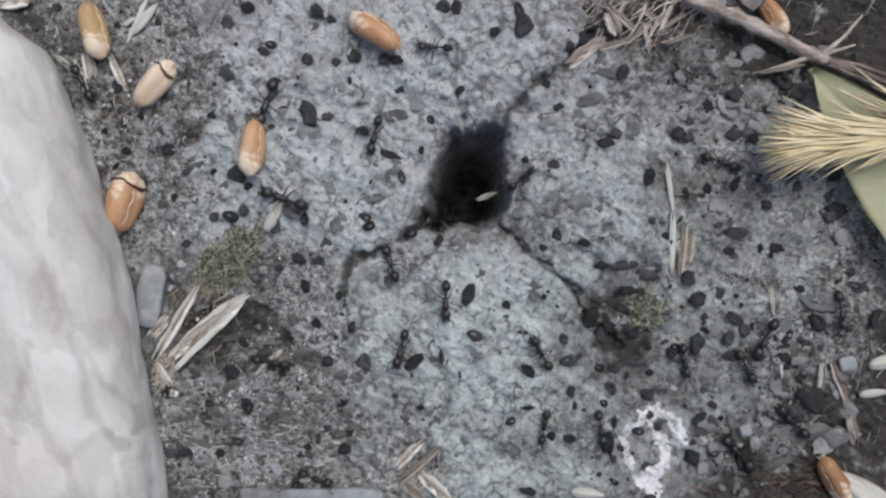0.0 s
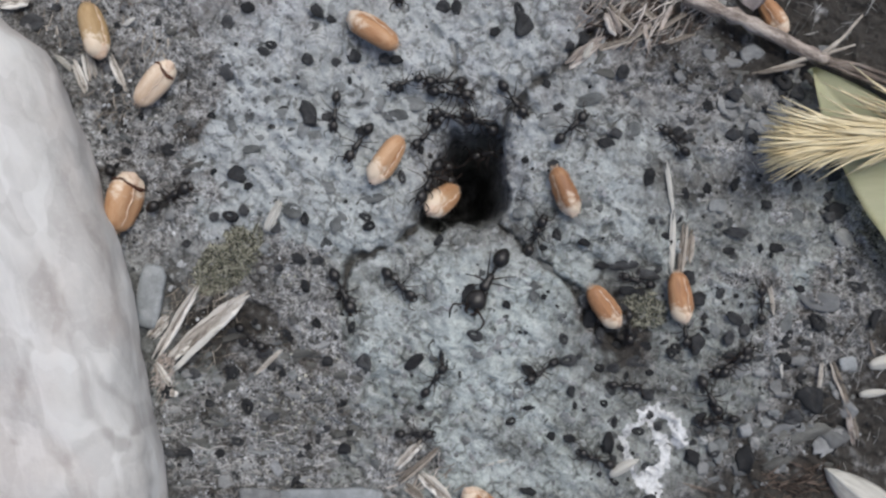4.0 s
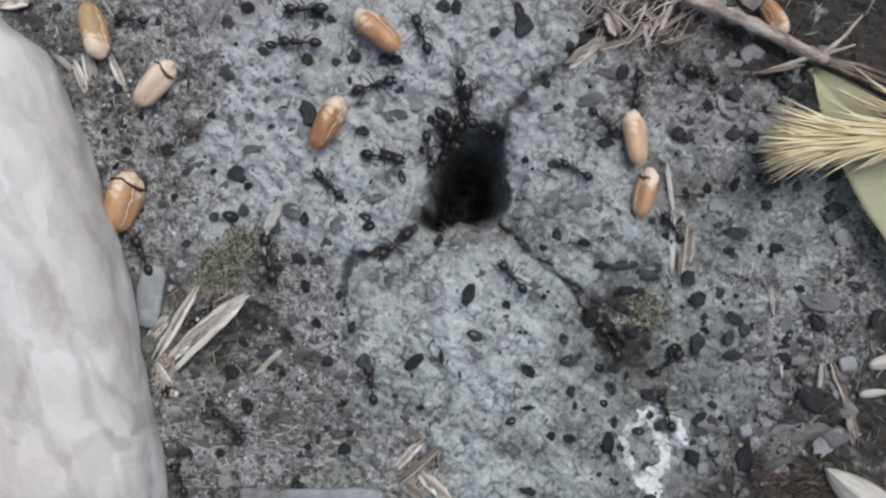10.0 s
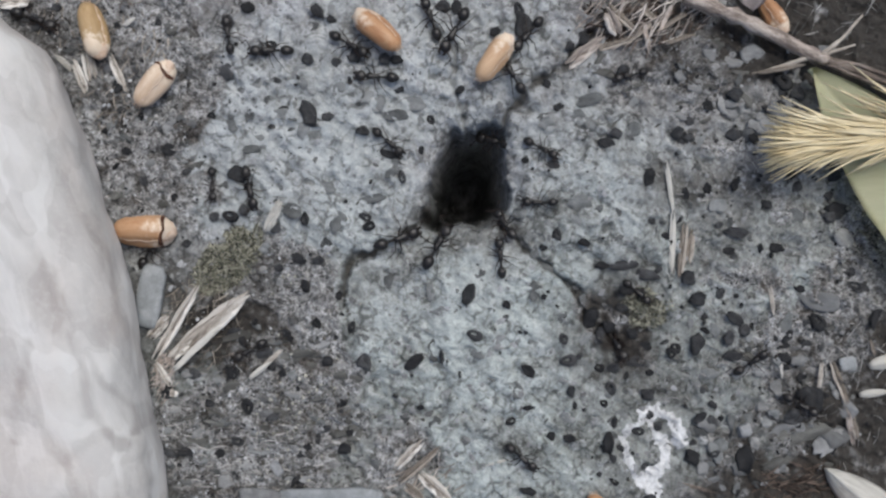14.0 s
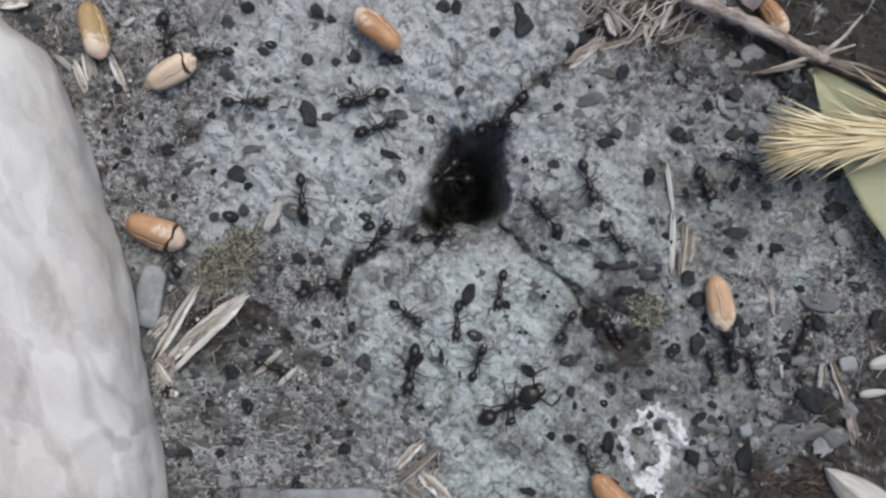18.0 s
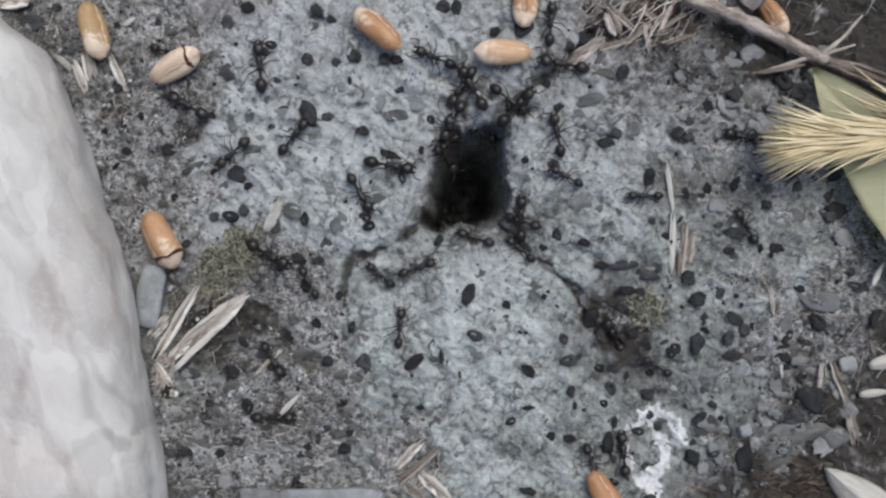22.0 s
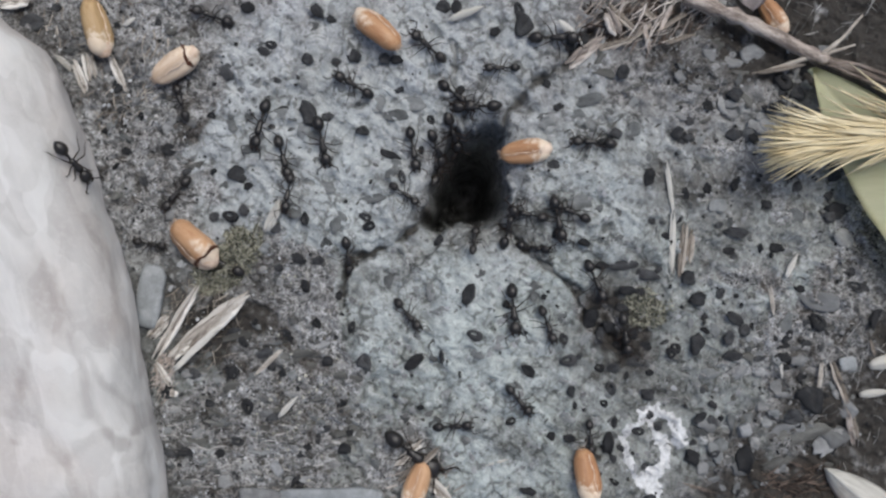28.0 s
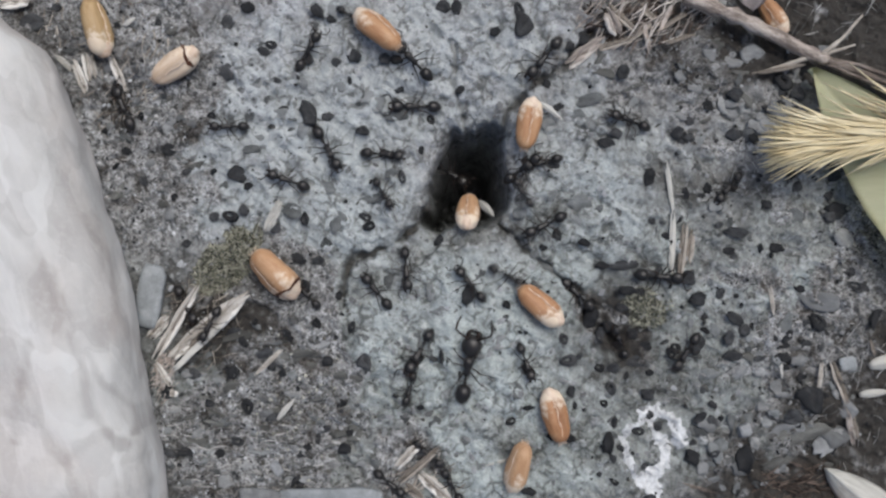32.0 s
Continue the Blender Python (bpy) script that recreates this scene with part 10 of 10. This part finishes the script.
    crawl(ants[31], [(0, -1.2, 22.8, -180), (0.25, -1.4, 21.3, -137), (0.5, -1.7, 19.9, -94), (1, -1.7, 17, -160), (1.5, -1.9, 18.6, -210), (2, -2.1, 20.3, -260),
        (2.33, -2.1, 20.2, -200), (2.67, -2.1, 20.1, -140), (3, -2.1, 20, -80), (3.38, -2.9, 19.6, -121), (3.75, -3.8, 19.3, -163), (4.5, -5.6, 18.8, -163),
        (5.25, -7.5, 18.3, -163), (6, -9.2, 17.7, -210), (6.5, -16.7, 15.2, -157), (6.75, -20.3, 13.4, -198), (7, -23.7, 11.5, -240), (7.5, -28.9, 13, -184),
        (8, -33.9, 12.4, -190), (8.5, -37.7, 17.3, -244), (9, -39.1, 23.1, -240), (9.25, -38.1, 23.8, -276), (9.5, -37.1, 24.5, -312), (9.75, -36.6, 25.6, -251),
        (10, -35.8, 26.6, -190), (10.25, -37.5, 23, -147), (10.5, -39.4, 19.5, -105), (11, -39.9, 11.6, -80), (11.5, -36.6, 7, -57), (11.67, -35.5, 5.3, -110),
        (11.83, -34.7, 3.6, -162), (12, -33.9, 1.9, -215), (12.25, -32.8, 4.1, -262), (12.5, -31.7, 6.3, -309), (13, -27.7, 9.3, -245), (13.33, -27.4, 8.6, -192),
        (13.67, -26.9, 7.9, -138), (14, -26.5, 7.2, -85), (14.38, -24.9, 7.2, -43), (14.75, -23.1, 7.2, -1), (15.5, -19.8, 7.1, -1), (16.25, -16.6, 7, -1),
        (17, -13.5, 6.8, 35), (17.25, -13.2, 4.1, -23), (17.5, -13.1, 1.4, -81), (18, -11.9, -3.8, -120), (19, -12.6, -5.9, -120), (19.5, -14.7, -8.5, -139),
        (19.75, -16.3, -9.5, -84), (20, -17.8, -10.4, -30), (20.5, -14.6, -8.4, 24), (21, -11.1, -7.4, 30), (21.5, -9.3, -5, 49), (21.75, -8.3, -4, 95),
        (22, -7.3, -2.9, 140), (22.25, -6.3, -0.6, 199), (22.5, -5.4, 1.6, 258), (23, -5.3, 6.5, 300), (23.33, -4.9, 6.5, 355), (23.67, -4.5, 6.5, 410),
        (24, -4.1, 6.5, 465), (24.33, -4.1, 7.3, 410), (24.67, -4, 8.2, 355), (25, -4, 9, 300), (28, -4.4, 6.1, 325), (28.5, -4.3, 3.4, 277), (29, -3.8, 0.7, 300),
        (29.5, -5.5, -4.7, 258), (29.75, -5.7, -7.4, 294), (30, -6, -10.2, 330), (31, -3.5, -10.8, 275), (31.5, -3.8, -13.4, 264), (32, -4, -16, 255)])
    crawl(ants[32], [(0, 11.6, -20.2, 80), (0.5, 13.1, -17.3, 68), (0.67, 13.4, -16.3, 19), (0.83, 13.7, -15.2, -31), (1, 14, -14.2, -80), (1.5, 20.6, -16.1, -17),
        (1.75, 23.8, -17.1, -61), (2, 27, -18.3, -105), (2.25, 25.9, -17.6, -68), (2.5, 24.7, -16.9, -31), (3, 22.5, -15.5, -50), (3.75, 21.3, -15.7, -7),
        (4.5, 20.1, -15.6, -7), (5.25, 19, -15.3, -7), (6, 17.9, -14.9, -40), (6.5, 21.3, -15.8, 0), (6.75, 22.9, -15.4, 50), (7, 24.5, -15, 100), (7.5, 23, -19.5, 62),
        (8, 20.1, -23.2, 100), (8.5, 26.9, -15.8, 56), (8.75, 28.9, -11.2, 96), (9, 31, -6.7, 135), (9.5, 28.8, -1.9, 118), (10, 26, 2.6, 125), (11, 26.8, 1.9, 120),
        (11.5, 20.8, 4.7, 161), (12, 14.5, 6.1, 120), (13, 11, 4.9, 170), (14, 11, 5.4, 180), (14.75, 13.6, 5.3, 180), (15.5, 16.2, 5.3, 180), (16.25, 18.7, 5.4, 180),
        (16.62, 20.1, 5.4, 230), (17, 21.3, 5.4, 280), (17.5, 17.6, -1.7, 243), (18, 13.9, -9, 240), (19, 10.9, -9.4, 225), (19.25, 13, -12.6, 261),
        (19.5, 14.9, -15.7, 298), (20, 17.9, -22.6, 300), (20.17, 17, -21.4, 358), (20.33, 16.1, -20.1, 417), (20.5, 15, -18.8, 475), (21, 13.9, -14.2, 455),
        (21.5, 11.7, -7, 470), (22, 8.7, -0.1, 500), (23, 8.5, -0.1, 500), (24, 9.8, 0.7, 525), (25, 8.8, 0.1, 480), (26.5, 9.7, 0.2, 415), (28, 10.7, 0.4, 350),
        (28.5, 12.6, 0.9, 378), (29, 14.5, 1.7, 325), (29.25, 14, 0, 286), (29.5, 13.4, -1.7, 246), (30, 11.7, -4.8, 310), (30.25, 15.9, -2.7, 354), (30.5, 20, -0.6, 398),
        (30.75, 23, 2.9, 444), (31, 26.3, 6.5, 490), (31.5, 17.6, 8.1, 540), (32, 9.4, 6.5, 480)])
    crawl(ants[33], [(0, 27.9, -12.9, -80), (0.25, 26.9, -13.3, -121), (0.5, 25.9, -13.8, -161), (0.75, 24.8, -14, -96), (1, 23.7, -14.3, -30), (1.5, 26.8, -13.6, 13),
        (1.75, 28.4, -13.2, 64), (2, 29.9, -12.9, 115), (2.33, 29.4, -12.2, 165), (2.67, 28.8, -11.5, 215), (3, 28.3, -10.8, 265), (3.75, 28, -9.7, 278),
        (4.5, 27.7, -8.7, 278), (5.25, 27.5, -7.5, 278), (6, 27.5, -6.4, 215), (7, 29.8, -5.7, 215), (7.25, 27.9, -3.1, 173), (7.5, 26.2, -0.5, 130),
        (7.75, 23.9, 1.6, 198), (8, 21.6, 3.8, 265), (8.5, 21.1, 0.5, 252), (8.75, 20.4, -1, 211), (9, 19.7, -2.5, 170), (9.5, 16.8, 3, 111), (10, 15, 8.9, 150),
        (11, 17.6, 10.8, 148), (11.33, 17.8, 10.2, 199), (11.67, 18.1, 9.6, 249), (12, 18.4, 9, 300), (12.25, 17.4, 8.8, 342), (12.5, 16.3, 8.6, 384),
        (13, 14.7, 7.4, 360), (13.5, 19.5, 1.8, 301), (14, 22.2, -5.1, 320), (14.38, 21.8, -5.7, 282), (14.75, 21.3, -6.2, 244), (15.5, 20.5, -7.5, 244),
        (16.25, 20, -8.9, 244), (17, 19.9, -10.5, 290), (17.5, 25.2, -12.1, 344), (17.75, 28.2, -12.8, 402), (18, 30.9, -13.5, 460), (18.17, 31.6, -17.1, 517),
        (18.33, 32.1, -20.6, 573), (18.5, 32.5, -23.9, 630), (19, 31, -34.3, 630), (20, 31, -34.3, 630), (20.33, 31, -34.3, 576), (20.67, 31, -34.3, 522),
        (21, 31, -34.3, 467), (21.5, 29.3, -23.4, 467), (22, 24.4, -13.3, 510), (22.25, 22.4, -16.1, 554), (22.5, 20.4, -18.8, 597), (23, 16.9, -24.6, 640),
        (24, 18.2, -24.8, 660), (25, 17.9, -23.9, 640), (28, 16.8, -21.7, 635), (29, 16.7, -18.7, 635), (30, 14.8, -16, 670), (30.25, 16.2, -15.1, 716),
        (30.5, 17.6, -14.2, 762), (31, 19.8, -11.7, 830), (32, 20.4, -10.4, 830)])
    crawl(ants[34], [(0, -14.5, -26.4, -20), (0.25, -14.3, -28.3, -55), (0.5, -14.2, -30.3, -90), (1, -14.5, -34.2, -90), (2, -14.5, -34.2, -90), (3, -14.5, -34.2, -90),
        (6, -14.5, -34.2, -90), (7, -14.5, -34.2, -90), (8, -14.5, -34.2, -90), (8.5, -14.5, -34.2, -148), (9, -14.5, -34.2, -206), (9.5, -22.9, -31, -206),
        (10, -30.6, -26.4, -250), (10.17, -30.4, -27.8, -197), (10.33, -30.2, -29, -143), (10.5, -30, -30.4, -90), (11, -31, -34.5, -90), (12, -31, -34.5, -90),
        (13, -31, -34.5, -90), (13.33, -31, -34.5, -148), (13.67, -31, -34.5, -206), (14, -31, -34.5, -263), (14.75, -31.3, -31.1, -263), (15.5, -31.5, -28.1, -263),
        (16.25, -31.9, -25.7, -263), (17, -32.2, -23.4, -240), (17.25, -28.9, -20.9, -281), (17.5, -25.8, -18.5, -322), (18, -19.6, -13.6, -380), (19, -19.6, -12.9, -380),
        (19.33, -19.5, -14, -333), (19.67, -19.2, -15, -287), (20, -18.9, -16, -240), (20.5, -20.7, -14, -234), (21, -22.2, -11.7, -200), (21.25, -21.1, -9.4, -255),
        (21.5, -19.8, -7.1, -311), (21.75, -17.6, -5.4, -275), (22, -15.4, -3.8, -240), (22.5, -17.7, -3.5, -197), (23, -19.7, -2.5, -200), (23.5, -23.8, -2.1, -186),
        (24, -28, -1.6, -195), (25, -26.2, 0.6, -200), (25.75, -28.1, 0, -181), (26.5, -30, -0.2, -181), (27.25, -31.9, 0.1, -181), (27.5, -32.6, 0.3, -124),
        (27.75, -33.3, 0.5, -67), (28, -33.8, 0.7, -10), (28.5, -32.4, 2.7, 41), (28.75, -31.3, 3.3, 1), (29, -30.1, 3.8, -40), (30, -29.5, 1.4, -20),
        (30.5, -23.9, -1.9, -27), (30.67, -22, -2.7, 27), (30.83, -20, -3.5, 81), (31, -18.1, -4.3, 135), (32, -15.5, -5.1, 135)])
    crawl(ants[35], [(0, 18.1, -20.6, -80), (0.5, 21.5, -23, -47), (1, 23.7, -26.5, -40), (1.25, 25.3, -24.9, -89), (1.5, 27.1, -23.4, -138), (2, 30.6, -20.5, -135),
        (2.25, 29.5, -17.2, -97), (2.5, 28.4, -14, -59), (3, 23.6, -9, -100), (6, 20.4, -9.6, -40), (7, 21, -10.9, -50), (7.5, 16, -1.5, -73), (7.75, 15.3, 3.8, -136),
        (8, 14.7, 9, -200), (8.5, 16.1, 6.8, -243), (9, 17.1, 4.4, -220), (9.25, 17, 7, -158), (9.5, 16.9, 9.5, -97), (10, 18.4, 14.5, -45), (10.5, 19.2, 16.6, -103),
        (11, 19.5, 18.8, -60), (11.5, 17.1, 23, -60), (12, 14.6, 27.1, -90), (12.17, 14.4, 28.4, -30), (12.33, 14.2, 29.7, 30), (12.5, 13.9, 30.8, 90),
        (13, 14.7, 34.6, 90), (14, 14.7, 34.6, 90), (15, 14.7, 34.6, 40), (16, 14.7, 34.6, -10), (17, 14.7, 34.6, -61), (17.5, 20.5, 19.7, -61), (18, 29.9, 7.1, -65),
        (18.17, 29.1, 9.4, -123), (18.33, 28.2, 11.6, -180), (18.5, 27.3, 13.8, -238), (19, 22.3, 19, -215), (19.17, 22.7, 17.1, -167), (19.33, 23, 15, -119),
        (19.5, 23.5, 13.1, -71), (20, 26.2, 7.7, -50), (20.25, 24.2, 7.6, -119), (20.5, 22.2, 7.6, -188), (21, 18.6, 8.6, -215), (21.5, 16.2, 8.9, -175),
        (22, 13.9, 8.2, -210), (22.5, 16.9, 8.6, -168), (22.75, 18.4, 9.1, -111), (23, 19.8, 9.5, -55), (23.25, 17.5, 8.2, -104), (23.5, 15.3, 6.9, -153),
        (24, 10.7, 4.8, -210), (24.5, 6.8, 5.8, -199), (25, -6, 17.7, -150, -42), (25.38, -5.9, 16.7, -206, -42), (25.75, -5.8, 15.8, -262, -42), (26.5, 3.3, 4.4, -262),
        (27.25, 3.4, 2.4, -262), (28, 3.6, 0.7, -280), (29, 5.3, -0.3, -220), (29.5, 3.9, 0.1, -155), (30, 2.4, 0.6, -90), (30.17, 1.1, 3.4, -144),
        (30.33, -0.4, 6.1, -198), (30.5, -1.8, 8.4, -253), (31, -2.7, 17.1, -240), (31.25, -3.2, 14.3, -175), (31.5, -3.7, 11.3, -110), (32, -6.6, 6.2, -60)])
    crawl(ants[36], [(0, 1, 6.6, 130, -42), (1, -0.7, 8.6, 69), (1.5, -0.3, 9.6, 112), (2, 0.1, 10.7, 156), (2.5, -0.5, 10.9, 222), (3, -1, 11.2, 289), (4.5, -0.7, 10.2,
        345), (6, -0.3, 9.2, 401), (8, 0.5, 9.9, 459), (9, 0.3, 11.2, 537), (10, 0.1, 12.5, 615), (12, -0.6, 9.9, 662), (12.67, -0.1, 9, 604), (13.33, 0.5, 8.2, 547),
        (14, 1, 7.3, 490, -42), (15.5, 0.2, 8.2, 441), (17, -0.6, 9.2, 392), (19, 0.5, 9.9, 438), (20, 0.8, 11.1, 514), (21, 1, 12.2, 590), (21.67, 0.4, 11.4, 644),
        (22.33, -0.3, 10.7, 697), (23, -0.9, 9.9, 751), (24, -0.4, 10.2, 803), (25, 0.1, 10.5, 855), (26.5, -0.6, 11.2, 933), (28, -1.2, 11.8, 1011), (30, -0.6, 10.2,
        1048), (32, 1, 9.2, 1048)])
    crawl(ants[37], [(0, 2, 7.3, -156, -42), (0.5, 0.6, 6.7, -223), (1, -0.9, 6, -289), (1.33, -0.1, 8.2, -236), (1.67, 0.6, 10.3, -182), (2, 1.4, 12.5, -128), (3, -1.2,
        9.2, -56), (4.5, -0.5, 8.2, 12), (6, 0.1, 7.3, 79), (8, 1, 11.8, 97), (8.67, 0.9, 12.6, 39), (9.33, 0.8, 13.3, -20), (10, 0.7, 14.1, -78), (12, 1.7, 9.2, -90,
        -17), (13, 1.7, 8.6, -158, -42), (14, 1.7, 7.9, -225, -42), (14.67, 1.3, 8.3, -167), (15.33, 0.8, 8.8, -108), (16, 0.4, 9.2, -50), (17, 0.7, 8.9, -115), (18, 0.9,
        8.6, -180), (19, -0.2, 8.6, -233), (20, -1.2, 8.6, -286), (20.67, -0.8, 10.1, -343), (21.33, -0.3, 11.7, -401), (22, 0.1, 13.2, -459), (22.67, -0.2, 11.2, -401),
        (23.33, -0.5, 9.3, -344), (24, -0.8, 7.3, -287), (24.67, -0.4, 8.6, -232), (25.33, 0, 9.9, -178), (26, 0.4, 11.2, -123), (26.67, -0, 10.5, -179), (27.33, -0.5,
        9.9, -235), (28, -0.9, 9.2, -292), (29, -0.2, 10.8, -364), (30, 0.4, 12.5, -436), (32, 1.7, 7.3, -436, -42)])
    crawl(ants[38], [(0, 3, 7.3, 96, -42), (1, 2, 16.1, 69), (1.33, 2.2, 16.6, 123), (1.67, 2.4, 17.2, 176), (2, 2.6, 17.7, 230), (3, 1, 15.8, 228), (4, 0.7, 15.5, 172),
        (5, 0.4, 15.1, 116), (6, 0.1, 14.8, 61), (6.5, 0.6, 15.6, 140), (7, 1, 16.4, 220), (7.5, 0.1, 15.6, 268), (8, -0.9, 14.8, 315), (8.5, -0.2, 14.2, 382), (9, 0.4,
        13.5, 450), (10, 0.4, 13.8, 485), (10.33, 0.2, 14.1, 428), (10.67, -0.1, 14.5, 372), (11, -0.3, 14.8, 315), (12, 1, 13.5, 290), (14, 3, 7.9, 290, -42), (16.5, 3,
        7.9, 367, -42), (19, 3, 7.9, 444, -42), (19.5, 3.4, 11.5, 499), (20, 3.7, 15.1, 553), (21, 2.4, 14.8, 540), (22, 1, 14.8, 601), (22.5, 0.6, 14, 522), (23, 0.1,
        13.2, 443), (23.33, 0.2, 14.1, 498), (23.67, 0.3, 14.9, 553), (24, 0.4, 15.8, 608), (24.33, 0.1, 15.1, 554), (24.67, -0.1, 14.5, 499), (25, -0.4, 13.8, 444),
        (26.5, -0.3, 14.3, 402), (28, 3, 7.9, 360, -42), (28.5, 1, 14.8, 415), (29, 2.4, 14.8, 471), (29.33, 2.2, 15.3, 414), (29.67, 2, 15.9, 357), (30, 1.8, 16.4, 300),
        (31, 3.5, 13.5, 265), (32, 3, 7.9, 265, -42)])
    crawl(ants[39], [(0, 3.3, 7.3, 90, -42), (2, 3.3, 7.3, 106, -42), (3, 0.4, 17.1, 47), (4, 1, 17.8, -5), (5, 1.6, 18.4, -56), (6, 1.8, 18.1, -40), (6.5, 2.4, 17.6,
        -101), (7, 3, 17.1, -163), (7.67, 1.1, 16.5, -219), (8.33, -0.7, 16, -275), (9, -2.6, 15.4, -332), (9.5, -0.1, 16.8, -387), (10, 2.4, 18.1, -443), (12, 3.7, 7.3,
        -443, -42), (14.67, 3.7, 7.3, -500, -42), (17.33, 3.7, 7.3, -557, -42), (20, 3.7, 7.3, -614, -42), (20.5, 2.2, 12.5, -656), (21, 0.7, 17.7, -698), (21.5, 1.5, 18,
        -771), (22, 2.4, 18.4, -845), (22.5, 0.6, 15.8, -921), (23, -1.2, 13.2, -997), (23.33, -1, 14.9, -1050), (23.67, -0.8, 16.7, -1103), (24, -0.6, 18.4, -1157),
        (24.5, -0.2, 16.9, -1093), (25, 0.1, 15.4, -1030), (26.5, 1.1, 16.6, -1073), (28, 2, 17.7, -1117), (28.5, 2.9, 17, -1179), (29, 3.7, 16.4, -1242), (29.5, 2.2,
        15.9, -1198), (30, 0.7, 15.4, -1154), (32, 3, 7.3, -1154, -42)])
    crawl(ants[40], [(0, 4.3, 7.3, 90, -42), (17, 4.3, 7.3, 75, -42), (18, 6.3, 14.8, 15), (18.5, 7.4, 15.1, -57), (19, 8.6, 15.4, -128), (19.33, 8, 14.7, -186), (19.67,
        7.5, 13.9, -244), (20, 6.9, 13.2, -302), (21, 7.9, 14.8, -263), (21.5, 7.8, 16, -330), (22, 7.6, 17.1, -396), (23, 9.9, 15.4, -469), (23.5, 8.4, 11, -403), (24,
        6.9, 6.6, -338), (24.5, 7.8, 6.9, -398), (25, 8.6, 7.3, -459), (26, 8.4, 5.8, -401), (27, 8.1, 4.2, -343), (28, 7.9, 2.7, -286), (29, 8.9, 6.3, -246), (29.33,
        8.5, 7.3, -190), (29.67, 8, 8.2, -133), (30, 7.6, 9.2, -77), (30.5, 7.8, 8.6, -20), (31, 7.9, 7.9, 37), (32, 9.6, 9.2, 37)])
    crawl(ants[41], [(0, 4.3, 6.3, 90, -42), (10.5, 4.3, 6.3, 31, -42), (21, 4.3, 6.3, -28, -42), (21.5, 6.8, 5, 31), (22, 9.2, 3.7, 90), (22.5, 9.2, 6.2, 17), (23, 9.2,
        8.6, -57), (23.33, 10.1, 7.3, -116), (23.67, 10.9, 5.9, -175), (24, 11.8, 4.6, -233), (24.33, 10.7, 6, -292), (24.67, 9.7, 7.5, -352), (25, 8.6, 8.9, -411), (28,
        13.2, 3.3, -437), (28.5, 13.3, 2.6, -362), (29, 13.5, 2, -287), (29.5, 13.8, 3, -220), (30, 14.1, 4, -153), (32, 11.5, 2.7, -153)])
    crawl(ants[42], [(0, 37, -10.4, -115), (1, 36.4, -11.7, -107), (2, 36, -13, -162), (2.5, 34.9, -13.3, -210), (3, 33.8, -13.7, -258), (4, 33.6, -12.6, -316), (5, 33.3,
        -11.5, -375), (6, 33.1, -10.4, -433), (7, 35.1, -17, -412), (8, 38.2, -20.9, -409), (9, 41.6, -24.8, -438), (10, 43.6, -34, -438), (32, 43.6, -34, -438)])
    crawl(ants[43], [(0, 40.3, -19.6, 135), (1, 39, -18.3, 124), (2, 38.2, -17.1, 118), (3, 36.4, -13.7, 176), (6, 25.9, -13, 226), (7, 24, -15, 252), (8, 21.5, -22.8,
        287), (9, 23.3, -28.7, 296), (10, 25.9, -34, 360), (32, 28.5, -34, 360)])
    crawl(ants[44], [(0, 33.8, -23.5, 131), (2, 30.7, -19.9, 107), (2.5, 30.2, -18.4, 45), (3, 29.8, -17, -18), (6, 33.8, -18.3, -90), (8, 33.8, -21.5, -32), (9, 40.3,
        -25.5, -59), (10, 45.5, -34, 0), (32, 48.2, -34, 0)])
    crawl(ants[45], [(0, 21.3, -34, 90), (19, 21.3, -34, 93), (22, 20.7, -23.5, 93), (24, 20, -11.7, 110), (25, 18.1, -6.5, 105), (26, 17.9, -5.6, 48), (27, 17.6, -4.8,
        -9), (28, 17.4, -3.9, -66), (28.5, 18.5, -6.5, -143), (29, 19.7, -9.1, -219), (30, 18.1, -7.8, -224), (32, 15.4, -5.2, -224)])


motions()
